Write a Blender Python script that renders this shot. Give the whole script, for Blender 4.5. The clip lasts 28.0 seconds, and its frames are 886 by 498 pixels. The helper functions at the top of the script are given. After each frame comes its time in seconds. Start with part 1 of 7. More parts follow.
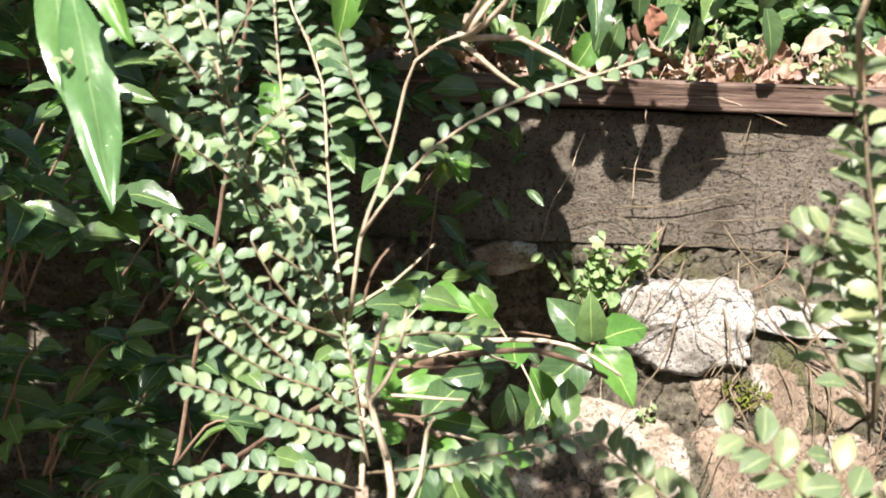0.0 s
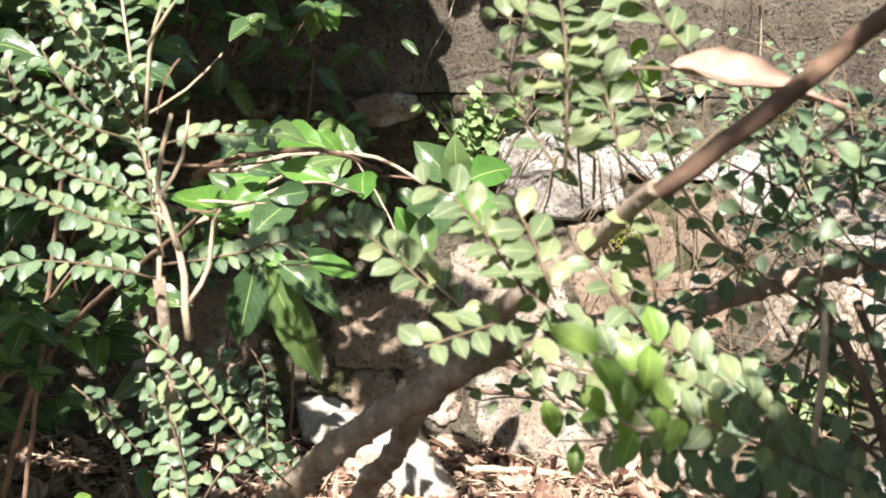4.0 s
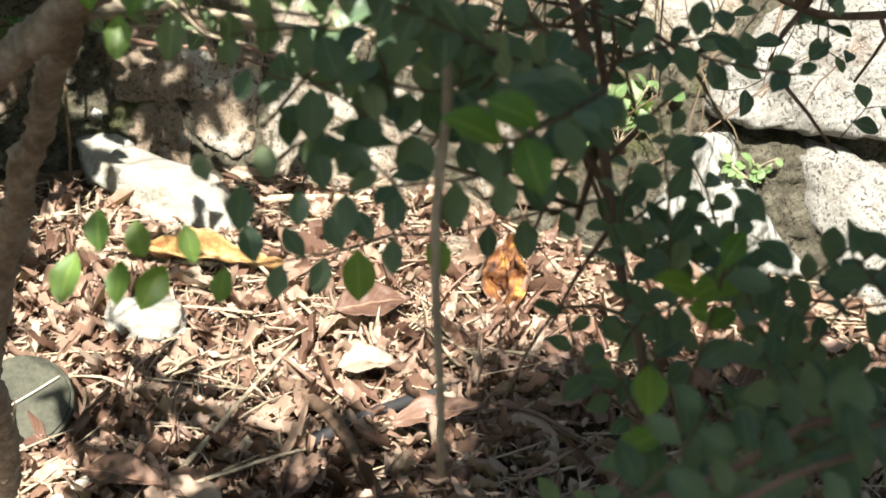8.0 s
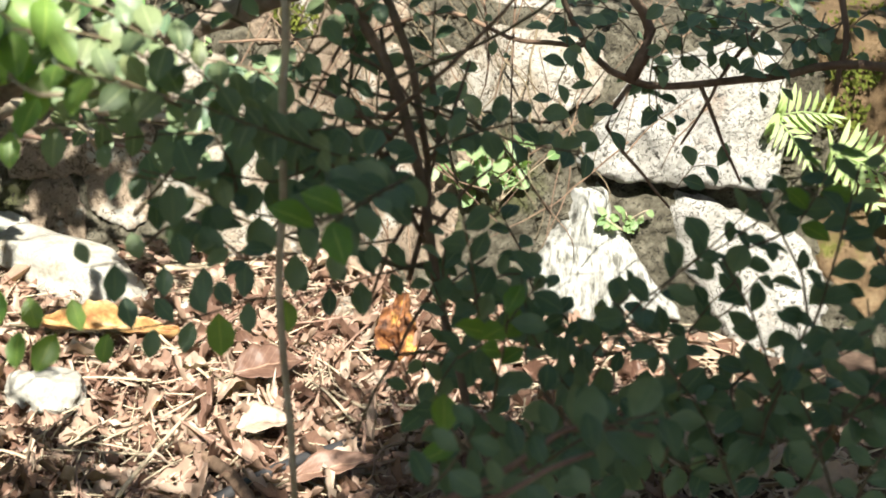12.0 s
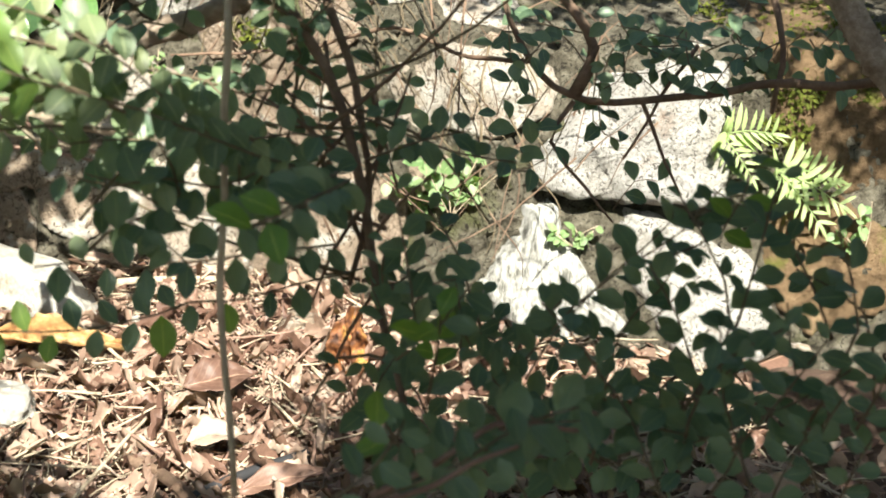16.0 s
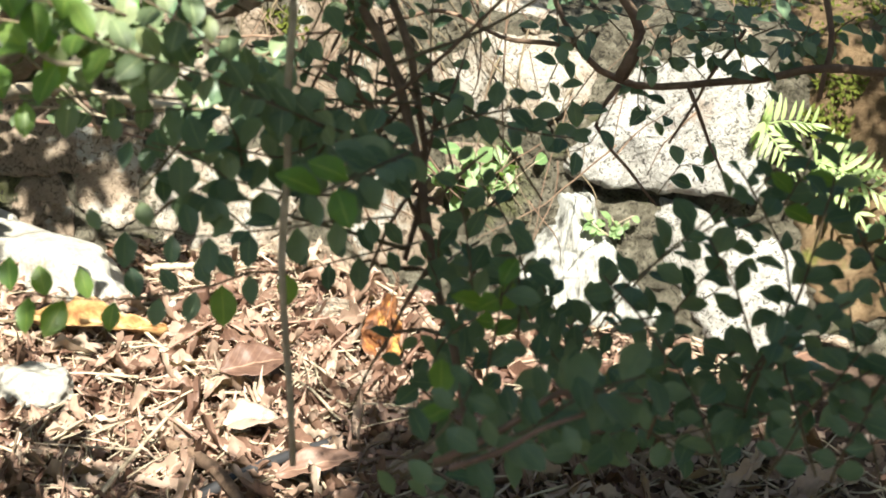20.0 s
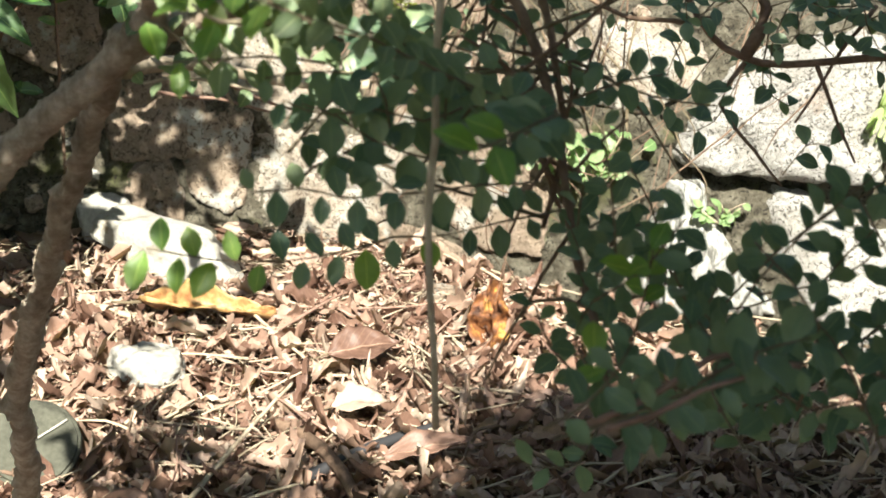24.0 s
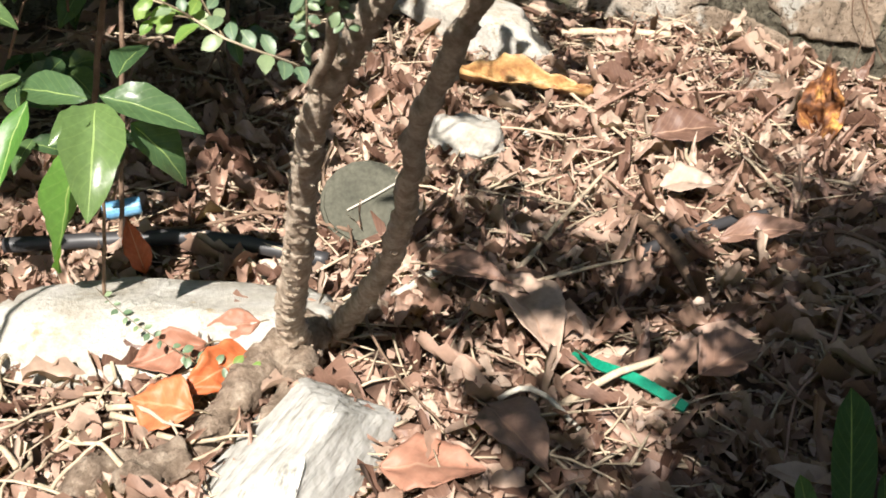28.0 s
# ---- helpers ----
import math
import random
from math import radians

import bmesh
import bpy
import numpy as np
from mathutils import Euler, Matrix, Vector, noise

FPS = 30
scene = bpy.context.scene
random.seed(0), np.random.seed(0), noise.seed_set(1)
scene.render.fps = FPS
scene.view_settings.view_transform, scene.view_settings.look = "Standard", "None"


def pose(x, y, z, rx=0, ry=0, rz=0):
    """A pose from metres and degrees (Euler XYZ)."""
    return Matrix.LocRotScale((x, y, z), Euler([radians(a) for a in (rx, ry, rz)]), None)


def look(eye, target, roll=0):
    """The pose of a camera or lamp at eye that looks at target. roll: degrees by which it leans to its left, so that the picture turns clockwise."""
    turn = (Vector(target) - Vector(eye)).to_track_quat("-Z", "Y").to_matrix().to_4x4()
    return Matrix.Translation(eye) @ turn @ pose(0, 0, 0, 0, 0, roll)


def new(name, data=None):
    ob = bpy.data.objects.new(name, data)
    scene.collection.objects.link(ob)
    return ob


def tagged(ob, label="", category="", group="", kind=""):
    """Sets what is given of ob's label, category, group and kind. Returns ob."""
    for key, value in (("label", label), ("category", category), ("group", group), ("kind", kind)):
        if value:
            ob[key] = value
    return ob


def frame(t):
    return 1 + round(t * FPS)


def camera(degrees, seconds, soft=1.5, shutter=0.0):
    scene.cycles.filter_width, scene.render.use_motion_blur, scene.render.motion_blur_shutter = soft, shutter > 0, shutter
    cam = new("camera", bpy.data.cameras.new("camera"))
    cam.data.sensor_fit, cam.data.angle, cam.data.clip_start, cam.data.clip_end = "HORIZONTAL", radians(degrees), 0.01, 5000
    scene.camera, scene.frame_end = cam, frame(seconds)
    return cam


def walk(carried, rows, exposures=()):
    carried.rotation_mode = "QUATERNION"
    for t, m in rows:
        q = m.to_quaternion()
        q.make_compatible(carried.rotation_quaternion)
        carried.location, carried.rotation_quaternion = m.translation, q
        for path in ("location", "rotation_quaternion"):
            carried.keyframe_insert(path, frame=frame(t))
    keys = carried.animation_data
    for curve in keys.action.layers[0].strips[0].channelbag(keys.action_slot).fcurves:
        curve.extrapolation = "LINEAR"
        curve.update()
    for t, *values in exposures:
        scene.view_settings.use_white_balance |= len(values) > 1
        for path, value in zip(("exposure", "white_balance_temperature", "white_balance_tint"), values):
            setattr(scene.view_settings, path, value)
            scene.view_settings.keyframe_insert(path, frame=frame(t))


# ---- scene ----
cam = camera(38.25, 28.0, 1.8)
cam.data.dof.use_dof, cam.data.dof.focus_distance, cam.data.dof.aperture_fstop = True, 1.12, 36.0
PATH = [
    (0, (0.0111, -0.0078, 0.7733), (0.0032, 1.9803, 0.5557), 2.12),
    (0.5, (0.0165, -0.0226, 0.7831), (-0.0062, 1.9698, 0.6104), 1.98),
    (1, (0.0217, -0.0413, 0.7899), (-0.0150, 1.9526, 0.6386), 2.19),
    (1.5, (0.0283, -0.0570, 0.7927), (-0.0099, 1.9376, 0.6500), 2.21),
    (2, (0.0366, -0.0754, 0.7936), (0.0066, 1.9200, 0.6624), 2.07),
    (2.5, (0.0422, -0.0738, 0.7787), (0.0522, 1.9129, 0.5483), 2.31),
    (4.5, (0.0782, -0.0460, 0.7457), (0.2512, 1.8965, 0.3021), 1.16),
    (5, (0.0889, -0.0321, 0.7348), (0.3199, 1.8931, 0.2444), 1.42),
    (5.5, (0.1027, -0.0263, 0.7287), (0.3706, 1.8720, 0.1587), 1.49),
    (6, (0.1176, -0.0162, 0.7125), (0.4285, 1.8493, 0.0620), 1.08),
    (6.5, (0.1334, -0.0055, 0.7000), (0.4574, 1.8364, -0.0087), 0.44),
    (7, (0.1407, 0.0045, 0.6908), (0.4570, 1.8282, -0.0668), -0.03),
    (7.5, (0.1437, 0.0161, 0.6818), (0.4986, 1.8269, -0.0894), 0.81),
    (8, (0.1467, 0.0227, 0.6792), (0.5098, 1.8283, -0.1004), 0.73),
    (8.5, (0.1515, 0.0220, 0.6746), (0.5515, 1.8150, -0.1163), 0.82),
    (9, (0.1550, 0.0079, 0.6760), (0.5807, 1.8041, -0.0936), 0.64),
    (9.5, (0.1515, -0.0020, 0.6805), (0.5884, 1.7999, -0.0693), 0.43),
    (10, (0.1534, -0.0111, 0.6841), (0.6417, 1.7838, -0.0507), 1.15),
    (10.5, (0.1496, -0.0195, 0.6884), (0.6395, 1.7824, -0.0279), 0.31),
    (11, (0.1419, -0.0267, 0.6975), (0.6518, 1.7757, -0.0035), 0.66),
    (11.5, (0.1440, -0.0329, 0.6987), (0.6462, 1.7649, -0.0196), 0.01),
    (12, (0.1515, -0.0426, 0.7052), (0.6661, 1.7613, 0.0116), -0.13),
    (12.5, (0.1550, -0.0485, 0.7060), (0.6998, 1.7558, 0.0368), 0.53),
    (14.5, (0.1485, -0.0589, 0.7083), (0.7255, 1.7388, 0.0485), 0.92),
    (15, (0.1486, -0.0585, 0.7082), (0.7263, 1.7392, 0.0490), 0.91),
    (15.5, (0.1520, -0.0589, 0.7075), (0.7335, 1.7395, 0.0537), 0.66),
    (16, (0.1531, -0.0571, 0.7060), (0.7365, 1.7359, 0.0391), 0.88),
    (16.5, (0.1529, -0.0570, 0.7058), (0.7336, 1.7351, 0.0343), 0.86),
    (17, (0.1502, -0.0552, 0.7034), (0.7188, 1.7386, 0.0261), 0.77),
    (17.5, (0.1484, -0.0554, 0.7015), (0.7250, 1.7384, 0.0308), 0.85),
    (18, (0.1468, -0.0545, 0.7011), (0.7178, 1.7376, 0.0211), 1.13),
    (18.5, (0.1440, -0.0539, 0.6989), (0.6801, 1.7459, 0.0111), 0.77),
    (19, (0.1446, -0.0544, 0.6985), (0.6719, 1.7499, 0.0156), 0.98),
    (19.5, (0.1411, -0.0551, 0.6985), (0.6585, 1.7531, 0.0184), 0.80),
    (20, (0.1436, -0.0568, 0.7003), (0.6829, 1.7455, 0.0216), 1.00),
    (20.5, (0.1445, -0.0573, 0.6996), (0.6779, 1.7433, 0.0116), 0.73),
    (22.5, (0.1388, -0.0549, 0.6950), (0.5997, 1.7654, 0.0064), 0.12),
    (23, (0.1368, -0.0557, 0.6923), (0.5621, 1.7710, -0.0021), 0.14),
    (23.5, (0.1331, -0.0538, 0.6925), (0.5526, 1.7765, 0.0040), 0.23),
    (24, (0.1294, -0.0537, 0.6917), (0.5228, 1.7812, 0.0002), -0.04),
    (24.5, (0.1173, -0.0498, 0.6895), (0.4762, 1.7942, 0.0031), -0.14),
    (25, (0.1010, -0.0511, 0.6905), (0.4114, 1.8052, 0.0141), -0.21),
    (25.5, (0.0790, -0.0538, 0.6864), (0.2823, 1.8039, -0.0261), -1.24),
    (26, (0.0611, -0.0530, 0.6804), (0.1819, 1.7958, -0.0728), -1.59),
    (26.5, (0.0503, -0.0478, 0.6695), (0.1245, 1.7718, -0.1573), -1.43),
    (27, (0.0404, -0.0343, 0.6542), (0.1084, 1.7570, -0.2329), -1.14),
    (27.5, (0.0341, -0.0299, 0.6483), (0.0758, 1.7410, -0.2802), -1.30),
    (28, (0.0282, -0.0267, 0.6456), (0.0423, 1.7288, -0.3125), -1.64),
]
walk(cam, [(t, look(eye, target, roll)) for t, eye, target, roll in PATH], ((0.0, 1.85, 6500, 15), (2.5, 1.9, 6500, 16), (5.0, 1.7, 6500, 13), (8.0, 1.72, 6500, 6), (15.0, 1.74, 6500, 5), (20.0, 1.84, 6500, 4), (25.0, 1.77, 6500, 5), (28.0, 1.34, 6500, 12)))

# ---- world and sun ----
SUN = Vector((-0.12, -0.68, 0.72)).normalized()
world = bpy.data.worlds.new("sky_world")
scene.world = world
world.use_nodes = True
wn = world.node_tree
sky = wn.nodes.new("ShaderNodeTexSky")
sky.sky_type, sky.sun_disc = "NISHITA", False
sky.sun_elevation = math.asin(SUN.z)
sky.sun_rotation = math.atan2(SUN.x, SUN.y)
wn.links.new(sky.outputs[0], wn.nodes["Background"].inputs[0])
wn.nodes["Background"].inputs[1].default_value = 0.05
lamp = bpy.data.lights.new("sun", "SUN")
lamp.energy, lamp.angle, lamp.color = 5.0, radians(0.53), (1.0, 0.95, 0.86)
sun = new("sun", lamp)
sun.matrix_basis = Matrix.Translation((0.6, -1.0, 6.0)) @ SUN.to_track_quat("Z", "Y").to_matrix().to_4x4()

rng = random.Random(7)


# ---- materials ----
def material(name, rough=0.6, spec=0.4):
    m = bpy.data.materials.new(name)
    m.use_nodes = True
    nt = m.node_tree
    b = nt.nodes["Principled BSDF"]
    b.inputs["Roughness"].default_value = rough
    b.inputs["Specular IOR Level"].default_value = spec
    return m, nt, b


def node(nt, kind, **values):
    n = nt.nodes.new(kind)
    for key, value in values.items():
        n.inputs[key].default_value = value
    return n


def ramp(nt, source, stops):
    n = nt.nodes.new("ShaderNodeValToRGB")
    e = n.color_ramp.elements
    while len(e) < len(stops):
        e.new(0.5)
    for k, (p, c) in enumerate(stops):
        e[k].position, e[k].color = p, (*c, 1)
    nt.links.new(source, n.inputs[0])
    return n.outputs[0]


def noise_tex(nt, scale, detail=6, rough=0.6, coord="Position", distort=0.0):
    n = node(nt, "ShaderNodeTexNoise", Scale=scale, Detail=detail, Roughness=rough, Distortion=distort)
    if coord == "Position":
        g = nt.nodes.new("ShaderNodeNewGeometry")
        nt.links.new(g.outputs["Position"], n.inputs["Vector"])
    else:
        g = nt.nodes.new("ShaderNodeTexCoord")
        nt.links.new(g.outputs[coord], n.inputs["Vector"])
    return n.outputs[0]


def mixed(nt, kind, fac, a, b):
    n = nt.nodes.new("ShaderNodeMix")
    n.data_type, n.blend_type = "RGBA", kind
    for k, v in ((0, fac), (6, a), (7, b)):
        if isinstance(v, (int, float)):
            n.inputs[k].default_value = v
        elif isinstance(v, tuple):
            n.inputs[k].default_value = (*v, 1)
        else:
            nt.links.new(v, n.inputs[k])
    return n.outputs[2]


def bump(nt, b, height, strength=0.4, distance=0.002):
    n = node(nt, "ShaderNodeBump", Strength=strength, Distance=distance)
    nt.links.new(height, n.inputs["Height"])
    nt.links.new(n.outputs[0], b.inputs["Normal"])


def one_of(nt):
    """A random number for each object and each loose island."""
    o, g = nt.nodes.new("ShaderNodeObjectInfo"), nt.nodes.new("ShaderNodeNewGeometry")
    add = nt.nodes.new("ShaderNodeMath")
    add.operation = "ADD"
    nt.links.new(o.outputs["Random"], add.inputs[0])
    nt.links.new(g.outputs["Random Per Island"], add.inputs[1])
    fr = nt.nodes.new("ShaderNodeMath")
    fr.operation = "FRACT"
    nt.links.new(add.outputs[0], fr.inputs[0])
    return fr.outputs[0]


def leaf_material(name, stops, rib, rough=0.35, glow=0.35, rib_width=0.035, spec=0.5, veins=6.0, pale=0.35):
    """A leaf: colour by leaf, mottling, a paler midrib and side veins, light through the blade."""
    m, nt, b = material(name, rough, spec)
    col = ramp(nt, one_of(nt), stops)
    mott = noise_tex(nt, 160, 4)
    col = mixed(nt, "MULTIPLY", 0.5, col, ramp(nt, mott, [(0.3, (0.65, 0.65, 0.65)), (0.7, (1.15, 1.15, 1.15))]))
    uv = nt.nodes.new("ShaderNodeUVMap")
    sep = nt.nodes.new("ShaderNodeSeparateXYZ")
    nt.links.new(uv.outputs[0], sep.inputs[0])

    def op(kind, a, c):
        n = nt.nodes.new("ShaderNodeMath")
        n.operation = kind
        for k, v in ((0, a), (1, c)):
            if isinstance(v, (int, float)):
                n.inputs[k].default_value = v
            else:
                nt.links.new(v, n.inputs[k])
        return n.outputs[0]
    side = op("ABSOLUTE", op("SUBTRACT", sep.outputs[0], 0.5), 0)
    mid = op("LESS_THAN", side, rib_width)
    wave = op("FRACT", op("MULTIPLY", op("SUBTRACT", sep.outputs[1], op("MULTIPLY", side, 0.55)), veins), 0)
    vein = op("MULTIPLY", op("LESS_THAN", wave, 0.12), pale)
    both = op("MAXIMUM", op("MULTIPLY", mid, 0.85), vein)
    col = mixed(nt, "MIX", both, col, rib)
    nt.links.new(col, b.inputs["Base Color"])
    bump(nt, b, op("SUBTRACT", mott, both), 0.25, 0.0008)
    t = nt.nodes.new("ShaderNodeBsdfTranslucent")
    nt.links.new(mixed(nt, "MULTIPLY", 1.0, col, (1.3, 1.5, 0.5)), t.inputs[0])
    mix = nt.nodes.new("ShaderNodeMixShader")
    mix.inputs[0].default_value = glow
    nt.links.new(b.outputs[0], mix.inputs[1])
    nt.links.new(t.outputs[0], mix.inputs[2])
    nt.links.new(mix.outputs[0], nt.nodes["Material Output"].inputs[0])
    return m


def rough_material(name, stops, scale, fine, rough=0.9, depth=0.004, strength=0.7, specks=None, speck_scale=90, spec=0.25, stain=None):
    m, nt, b = material(name, rough, spec)
    col = ramp(nt, noise_tex(nt, scale, 8, 0.65), stops)
    grain = noise_tex(nt, fine, 8, 0.7)
    col = mixed(nt, "MULTIPLY", 0.6, col, ramp(nt, grain, [(0.3, (0.6, 0.58, 0.55)), (0.62, (1.15, 1.15, 1.15))]))
    if stain:
        col = mixed(nt, "MIX", ramp(nt, noise_tex(nt, stain[1], 5), [(stain[2], (0, 0, 0)), (stain[2] + 0.08, (1, 1, 1))]), col, stain[0])
    if specks:
        v = noise_tex(nt, speck_scale, 3, 0.7, distort=1.2)
        col = mixed(nt, "MIX", ramp(nt, v, [(specks[1], (1, 1, 1)), (specks[1] + 0.05, (0, 0, 0))]), col, specks[0])
    nt.links.new(col, b.inputs["Base Color"])
    bump(nt, b, grain, strength, depth)
    return m


LEAF_SMALL = leaf_material("small_leaf", [(0.0, (0.082, 0.135, 0.080)), (0.5, (0.128, 0.19, 0.112)), (0.85, (0.17, 0.23, 0.125)), (1.0, (0.225, 0.275, 0.14))], (0.17, 0.23, 0.12), 0.42, 0.2, veins=5, pale=0.12, spec=0.45)
# yellower copy of small_leaf, lightened to put the sun on its sprigs into colour
LEAF_SUNLIT = leaf_material("sunlit_leaf", [(0.0, (0.115, 0.165, 0.085)), (0.6, (0.165, 0.215, 0.115)), (1.0, (0.26, 0.29, 0.14))], (0.3, 0.34, 0.18), 0.45, 0.3, veins=5, pale=0.12, spec=0.45)
LEAF_NEW = leaf_material("new_leaf", [(0.0, (0.14, 0.26, 0.055)), (1.0, (0.24, 0.35, 0.09))], (0.3, 0.4, 0.1), 0.4, 0.45, veins=5, pale=0.1)
LEAF_BROAD = leaf_material("broad_leaf", [(0.0, (0.043, 0.088, 0.04)), (0.6, (0.072, 0.13, 0.055)), (1.0, (0.115, 0.185, 0.062))], (0.28, 0.38, 0.13), 0.27, 0.3, 0.016, veins=9, pale=0.10)
LEAF_LIME = leaf_material("lime_leaf", [(0.0, (0.07, 0.18, 0.035)), (1.0, (0.11, 0.24, 0.045))], (0.36, 0.46, 0.15), 0.42, 0.35, 0.016, veins=9, pale=0.08)
LEAF_WEED = leaf_material("weed_leaf", [(0.0, (0.14, 0.235, 0.09)), (1.0, (0.27, 0.365, 0.175))], (0.3, 0.4, 0.18), 0.5, 0.35, veins=5, pale=0.15)
LEAF_FERN = leaf_material("fern_leaf", [(0.0, (0.30, 0.40, 0.15)), (1.0, (0.42, 0.50, 0.24))], (0.42, 0.5, 0.25), 0.55, 0.35, veins=5, pale=0.1)
LEAF_DRY = leaf_material("dry_leaf", [(0.0, (0.095, 0.048, 0.034)), (0.25, (0.20, 0.115, 0.083)), (0.55, (0.325, 0.21, 0.157)), (0.85, (0.41, 0.295, 0.23)), (1.0, (0.47, 0.365, 0.29))], (0.34, 0.215, 0.15), 0.5, 0.12, 0.018, 0.4, 9, 0.22)
LEAF_ORANGE = leaf_material("orange_leaf", [(0.0, (0.38, 0.08, 0.03)), (0.6, (0.5, 0.13, 0.045)), (1.0, (0.52, 0.19, 0.085))], (0.5, 0.25, 0.13), 0.5, 0.2, 0.02, 0.35, 8, 0.2)
LEAF_FADED = leaf_material("faded_leaf", [(0.0, (0.30, 0.14, 0.09)), (1.0, (0.38, 0.2, 0.14))], (0.36, 0.22, 0.15), 0.55, 0.15, 0.02, 0.35, 8, 0.2)
LEAF_GLOSSY = leaf_material("glossy_leaf", [(0.0, (0.06, 0.14, 0.05)), (1.0, (0.09, 0.18, 0.06))], (0.14, 0.22, 0.09), 0.22, 0.25, 0.02, 0.6, 9, 0.10)
YELLOWED = rough_material("yellowed_leaf", [(0.38, (0.24, 0.11, 0.045)), (0.5, (0.38, 0.215, 0.085)), (0.64, (0.46, 0.32, 0.15))], 50, 260, 0.5, 0.0012, 0.6, spec=0.4)
MOTTLED = rough_material("mottled_dead_leaf", [(0.42, (0.075, 0.032, 0.018)), (0.55, (0.22, 0.09, 0.035)), (0.68, (0.52, 0.31, 0.08))], 34, 220, 0.6, 0.001, 0.5)
BARK = rough_material("bark", [(0.3, (0.26, 0.19, 0.135)), (0.5, (0.46, 0.365, 0.28)), (0.66, (0.63, 0.54, 0.435))], 85, 320, 0.9, 0.004, 1.0)
ROOT_BARK = rough_material("root_bark", [(0.3, (0.12, 0.085, 0.06)), (0.5, (0.26, 0.195, 0.145)), (0.7, (0.46, 0.38, 0.30))], 70, 300, 0.9, 0.005, 1.0)
TWIG = rough_material("twig_bark", [(0.3, (0.11, 0.07, 0.05)), (0.7, (0.24, 0.16, 0.11))], 60, 300, 0.85, 0.001, 0.5)
TWIG_PALE = rough_material("pale_twig", [(0.3, (0.33, 0.26, 0.18)), (0.7, (0.52, 0.43, 0.32))], 50, 300, 0.85, 0.001, 0.5)
TWIG_RED = rough_material("red_twig", [(0.3, (0.10, 0.075, 0.048)), (0.7, (0.21, 0.165, 0.105))], 50, 300, 0.8, 0.001, 0.4)
TWIG_BARE = rough_material("bare_twig", [(0.3, (0.20, 0.115, 0.085)), (0.7, (0.36, 0.235, 0.18))], 60, 300, 0.8, 0.001, 0.5)
STONE_PALE = rough_material("pale_stone", [(0.3, (0.32, 0.295, 0.26)), (0.6, (0.49, 0.47, 0.44))], 16, 190, 0.9, 0.008, 1.0, ((0.10, 0.09, 0.08), 0.40), 150, stain=((0.30, 0.215, 0.16), 9, 0.62))
STONE_TAN = rough_material("tan_stone", [(0.3, (0.20, 0.15, 0.11)), (0.55, (0.315, 0.245, 0.185)), (0.75, (0.39, 0.33, 0.265))], 14, 170, 0.95, 0.007, 1.0, ((0.12, 0.09, 0.065), 0.40), 90, stain=((0.42, 0.40, 0.355), 14, 0.55))
STONE_PINK = rough_material("pinkish_stone", [(0.33, (0.25, 0.19, 0.14)), (0.46, (0.335, 0.285, 0.23)), (0.60, (0.42, 0.395, 0.35))], 16, 170, 0.95, 0.007, 1.0, ((0.14, 0.11, 0.085), 0.405), 110)
STONE_BROWN = rough_material("brown_stone", [(0.3, (0.09, 0.058, 0.03)), (0.55, (0.19, 0.125, 0.07)), (0.75, (0.27, 0.20, 0.12))], 20, 170, 0.95, 0.008, 1.0, stain=((0.13, 0.13, 0.03), 12, 0.58))
STONE_WHITE = rough_material("white_stone", [(0.3, (0.34, 0.305, 0.25)), (0.5, (0.48, 0.455, 0.405)), (0.7, (0.56, 0.545, 0.51))], 22, 150, 0.8, 0.006, 0.9, stain=((0.36, 0.28, 0.17), 26, 0.60))
def streaked_material(name, scale, turn, tone=1.0, cut=0.0):
    m, nt, b = material(name, 0.85, 0.25)
    g, mp = nt.nodes.new("ShaderNodeTexCoord"), nt.nodes.new("ShaderNodeMapping")
    mp.inputs["Scale"].default_value = scale
    mp.inputs["Rotation"].default_value = turn
    nt.links.new(g.outputs["Object"], mp.inputs["Vector"])
    n = node(nt, "ShaderNodeTexNoise", Scale=1.0, Detail=7, Roughness=0.65)
    nt.links.new(mp.outputs[0], n.inputs["Vector"])
    c = ramp(nt, n.outputs[0], [(0.34 + cut, (0.13, 0.125, 0.11)), (0.42 + cut, (0.33, 0.32, 0.29)), (0.5 + cut, (0.46, 0.45, 0.42)), (0.7, (0.50, 0.49, 0.46))])
    c = mixed(nt, "MULTIPLY", 0.5, c, ramp(nt, noise_tex(nt, 120, 6), [(0.35, (0.6, 0.58, 0.54)), (0.55, (1.05, 1.05, 1.05))]))
    c = mixed(nt, "MULTIPLY", 1.0, c, (tone, tone, tone))
    nt.links.new(c, b.inputs["Base Color"])
    bump(nt, b, n.outputs[0], 0.8, 0.004)
    return m


STREAKED = streaked_material("streaked_white_stone", (70, 9, 60), (0.3, 0.2, 0.25))
STONE_STREAKED = streaked_material("streaked_wall_stone", (110, 60, 22), (0.0, 0.75, 0.0), 0.74, 0.04)
MORTAR = rough_material("mortar", [(0.3, (0.05, 0.043, 0.03)), (0.48, (0.125, 0.11, 0.08)), (0.68, (0.245, 0.222, 0.17))], 45, 170, 0.95, 0.012, 1.0, ((0.035, 0.03, 0.022), 0.39), 110, stain=((0.11, 0.112, 0.05), 6, 0.58))
BLOCK = rough_material("concrete_block", [(0.3, (0.10, 0.083, 0.063)), (0.55, (0.205, 0.176, 0.14)), (0.75, (0.33, 0.292, 0.238))], 14, 150, 0.95, 0.02, 1.0, ((0.05, 0.042, 0.033), 0.40), 140)
TIMBER, _nt, _b = material("weathered_timber", 0.9, 0.2)
_g = _nt.nodes.new("ShaderNodeNewGeometry")
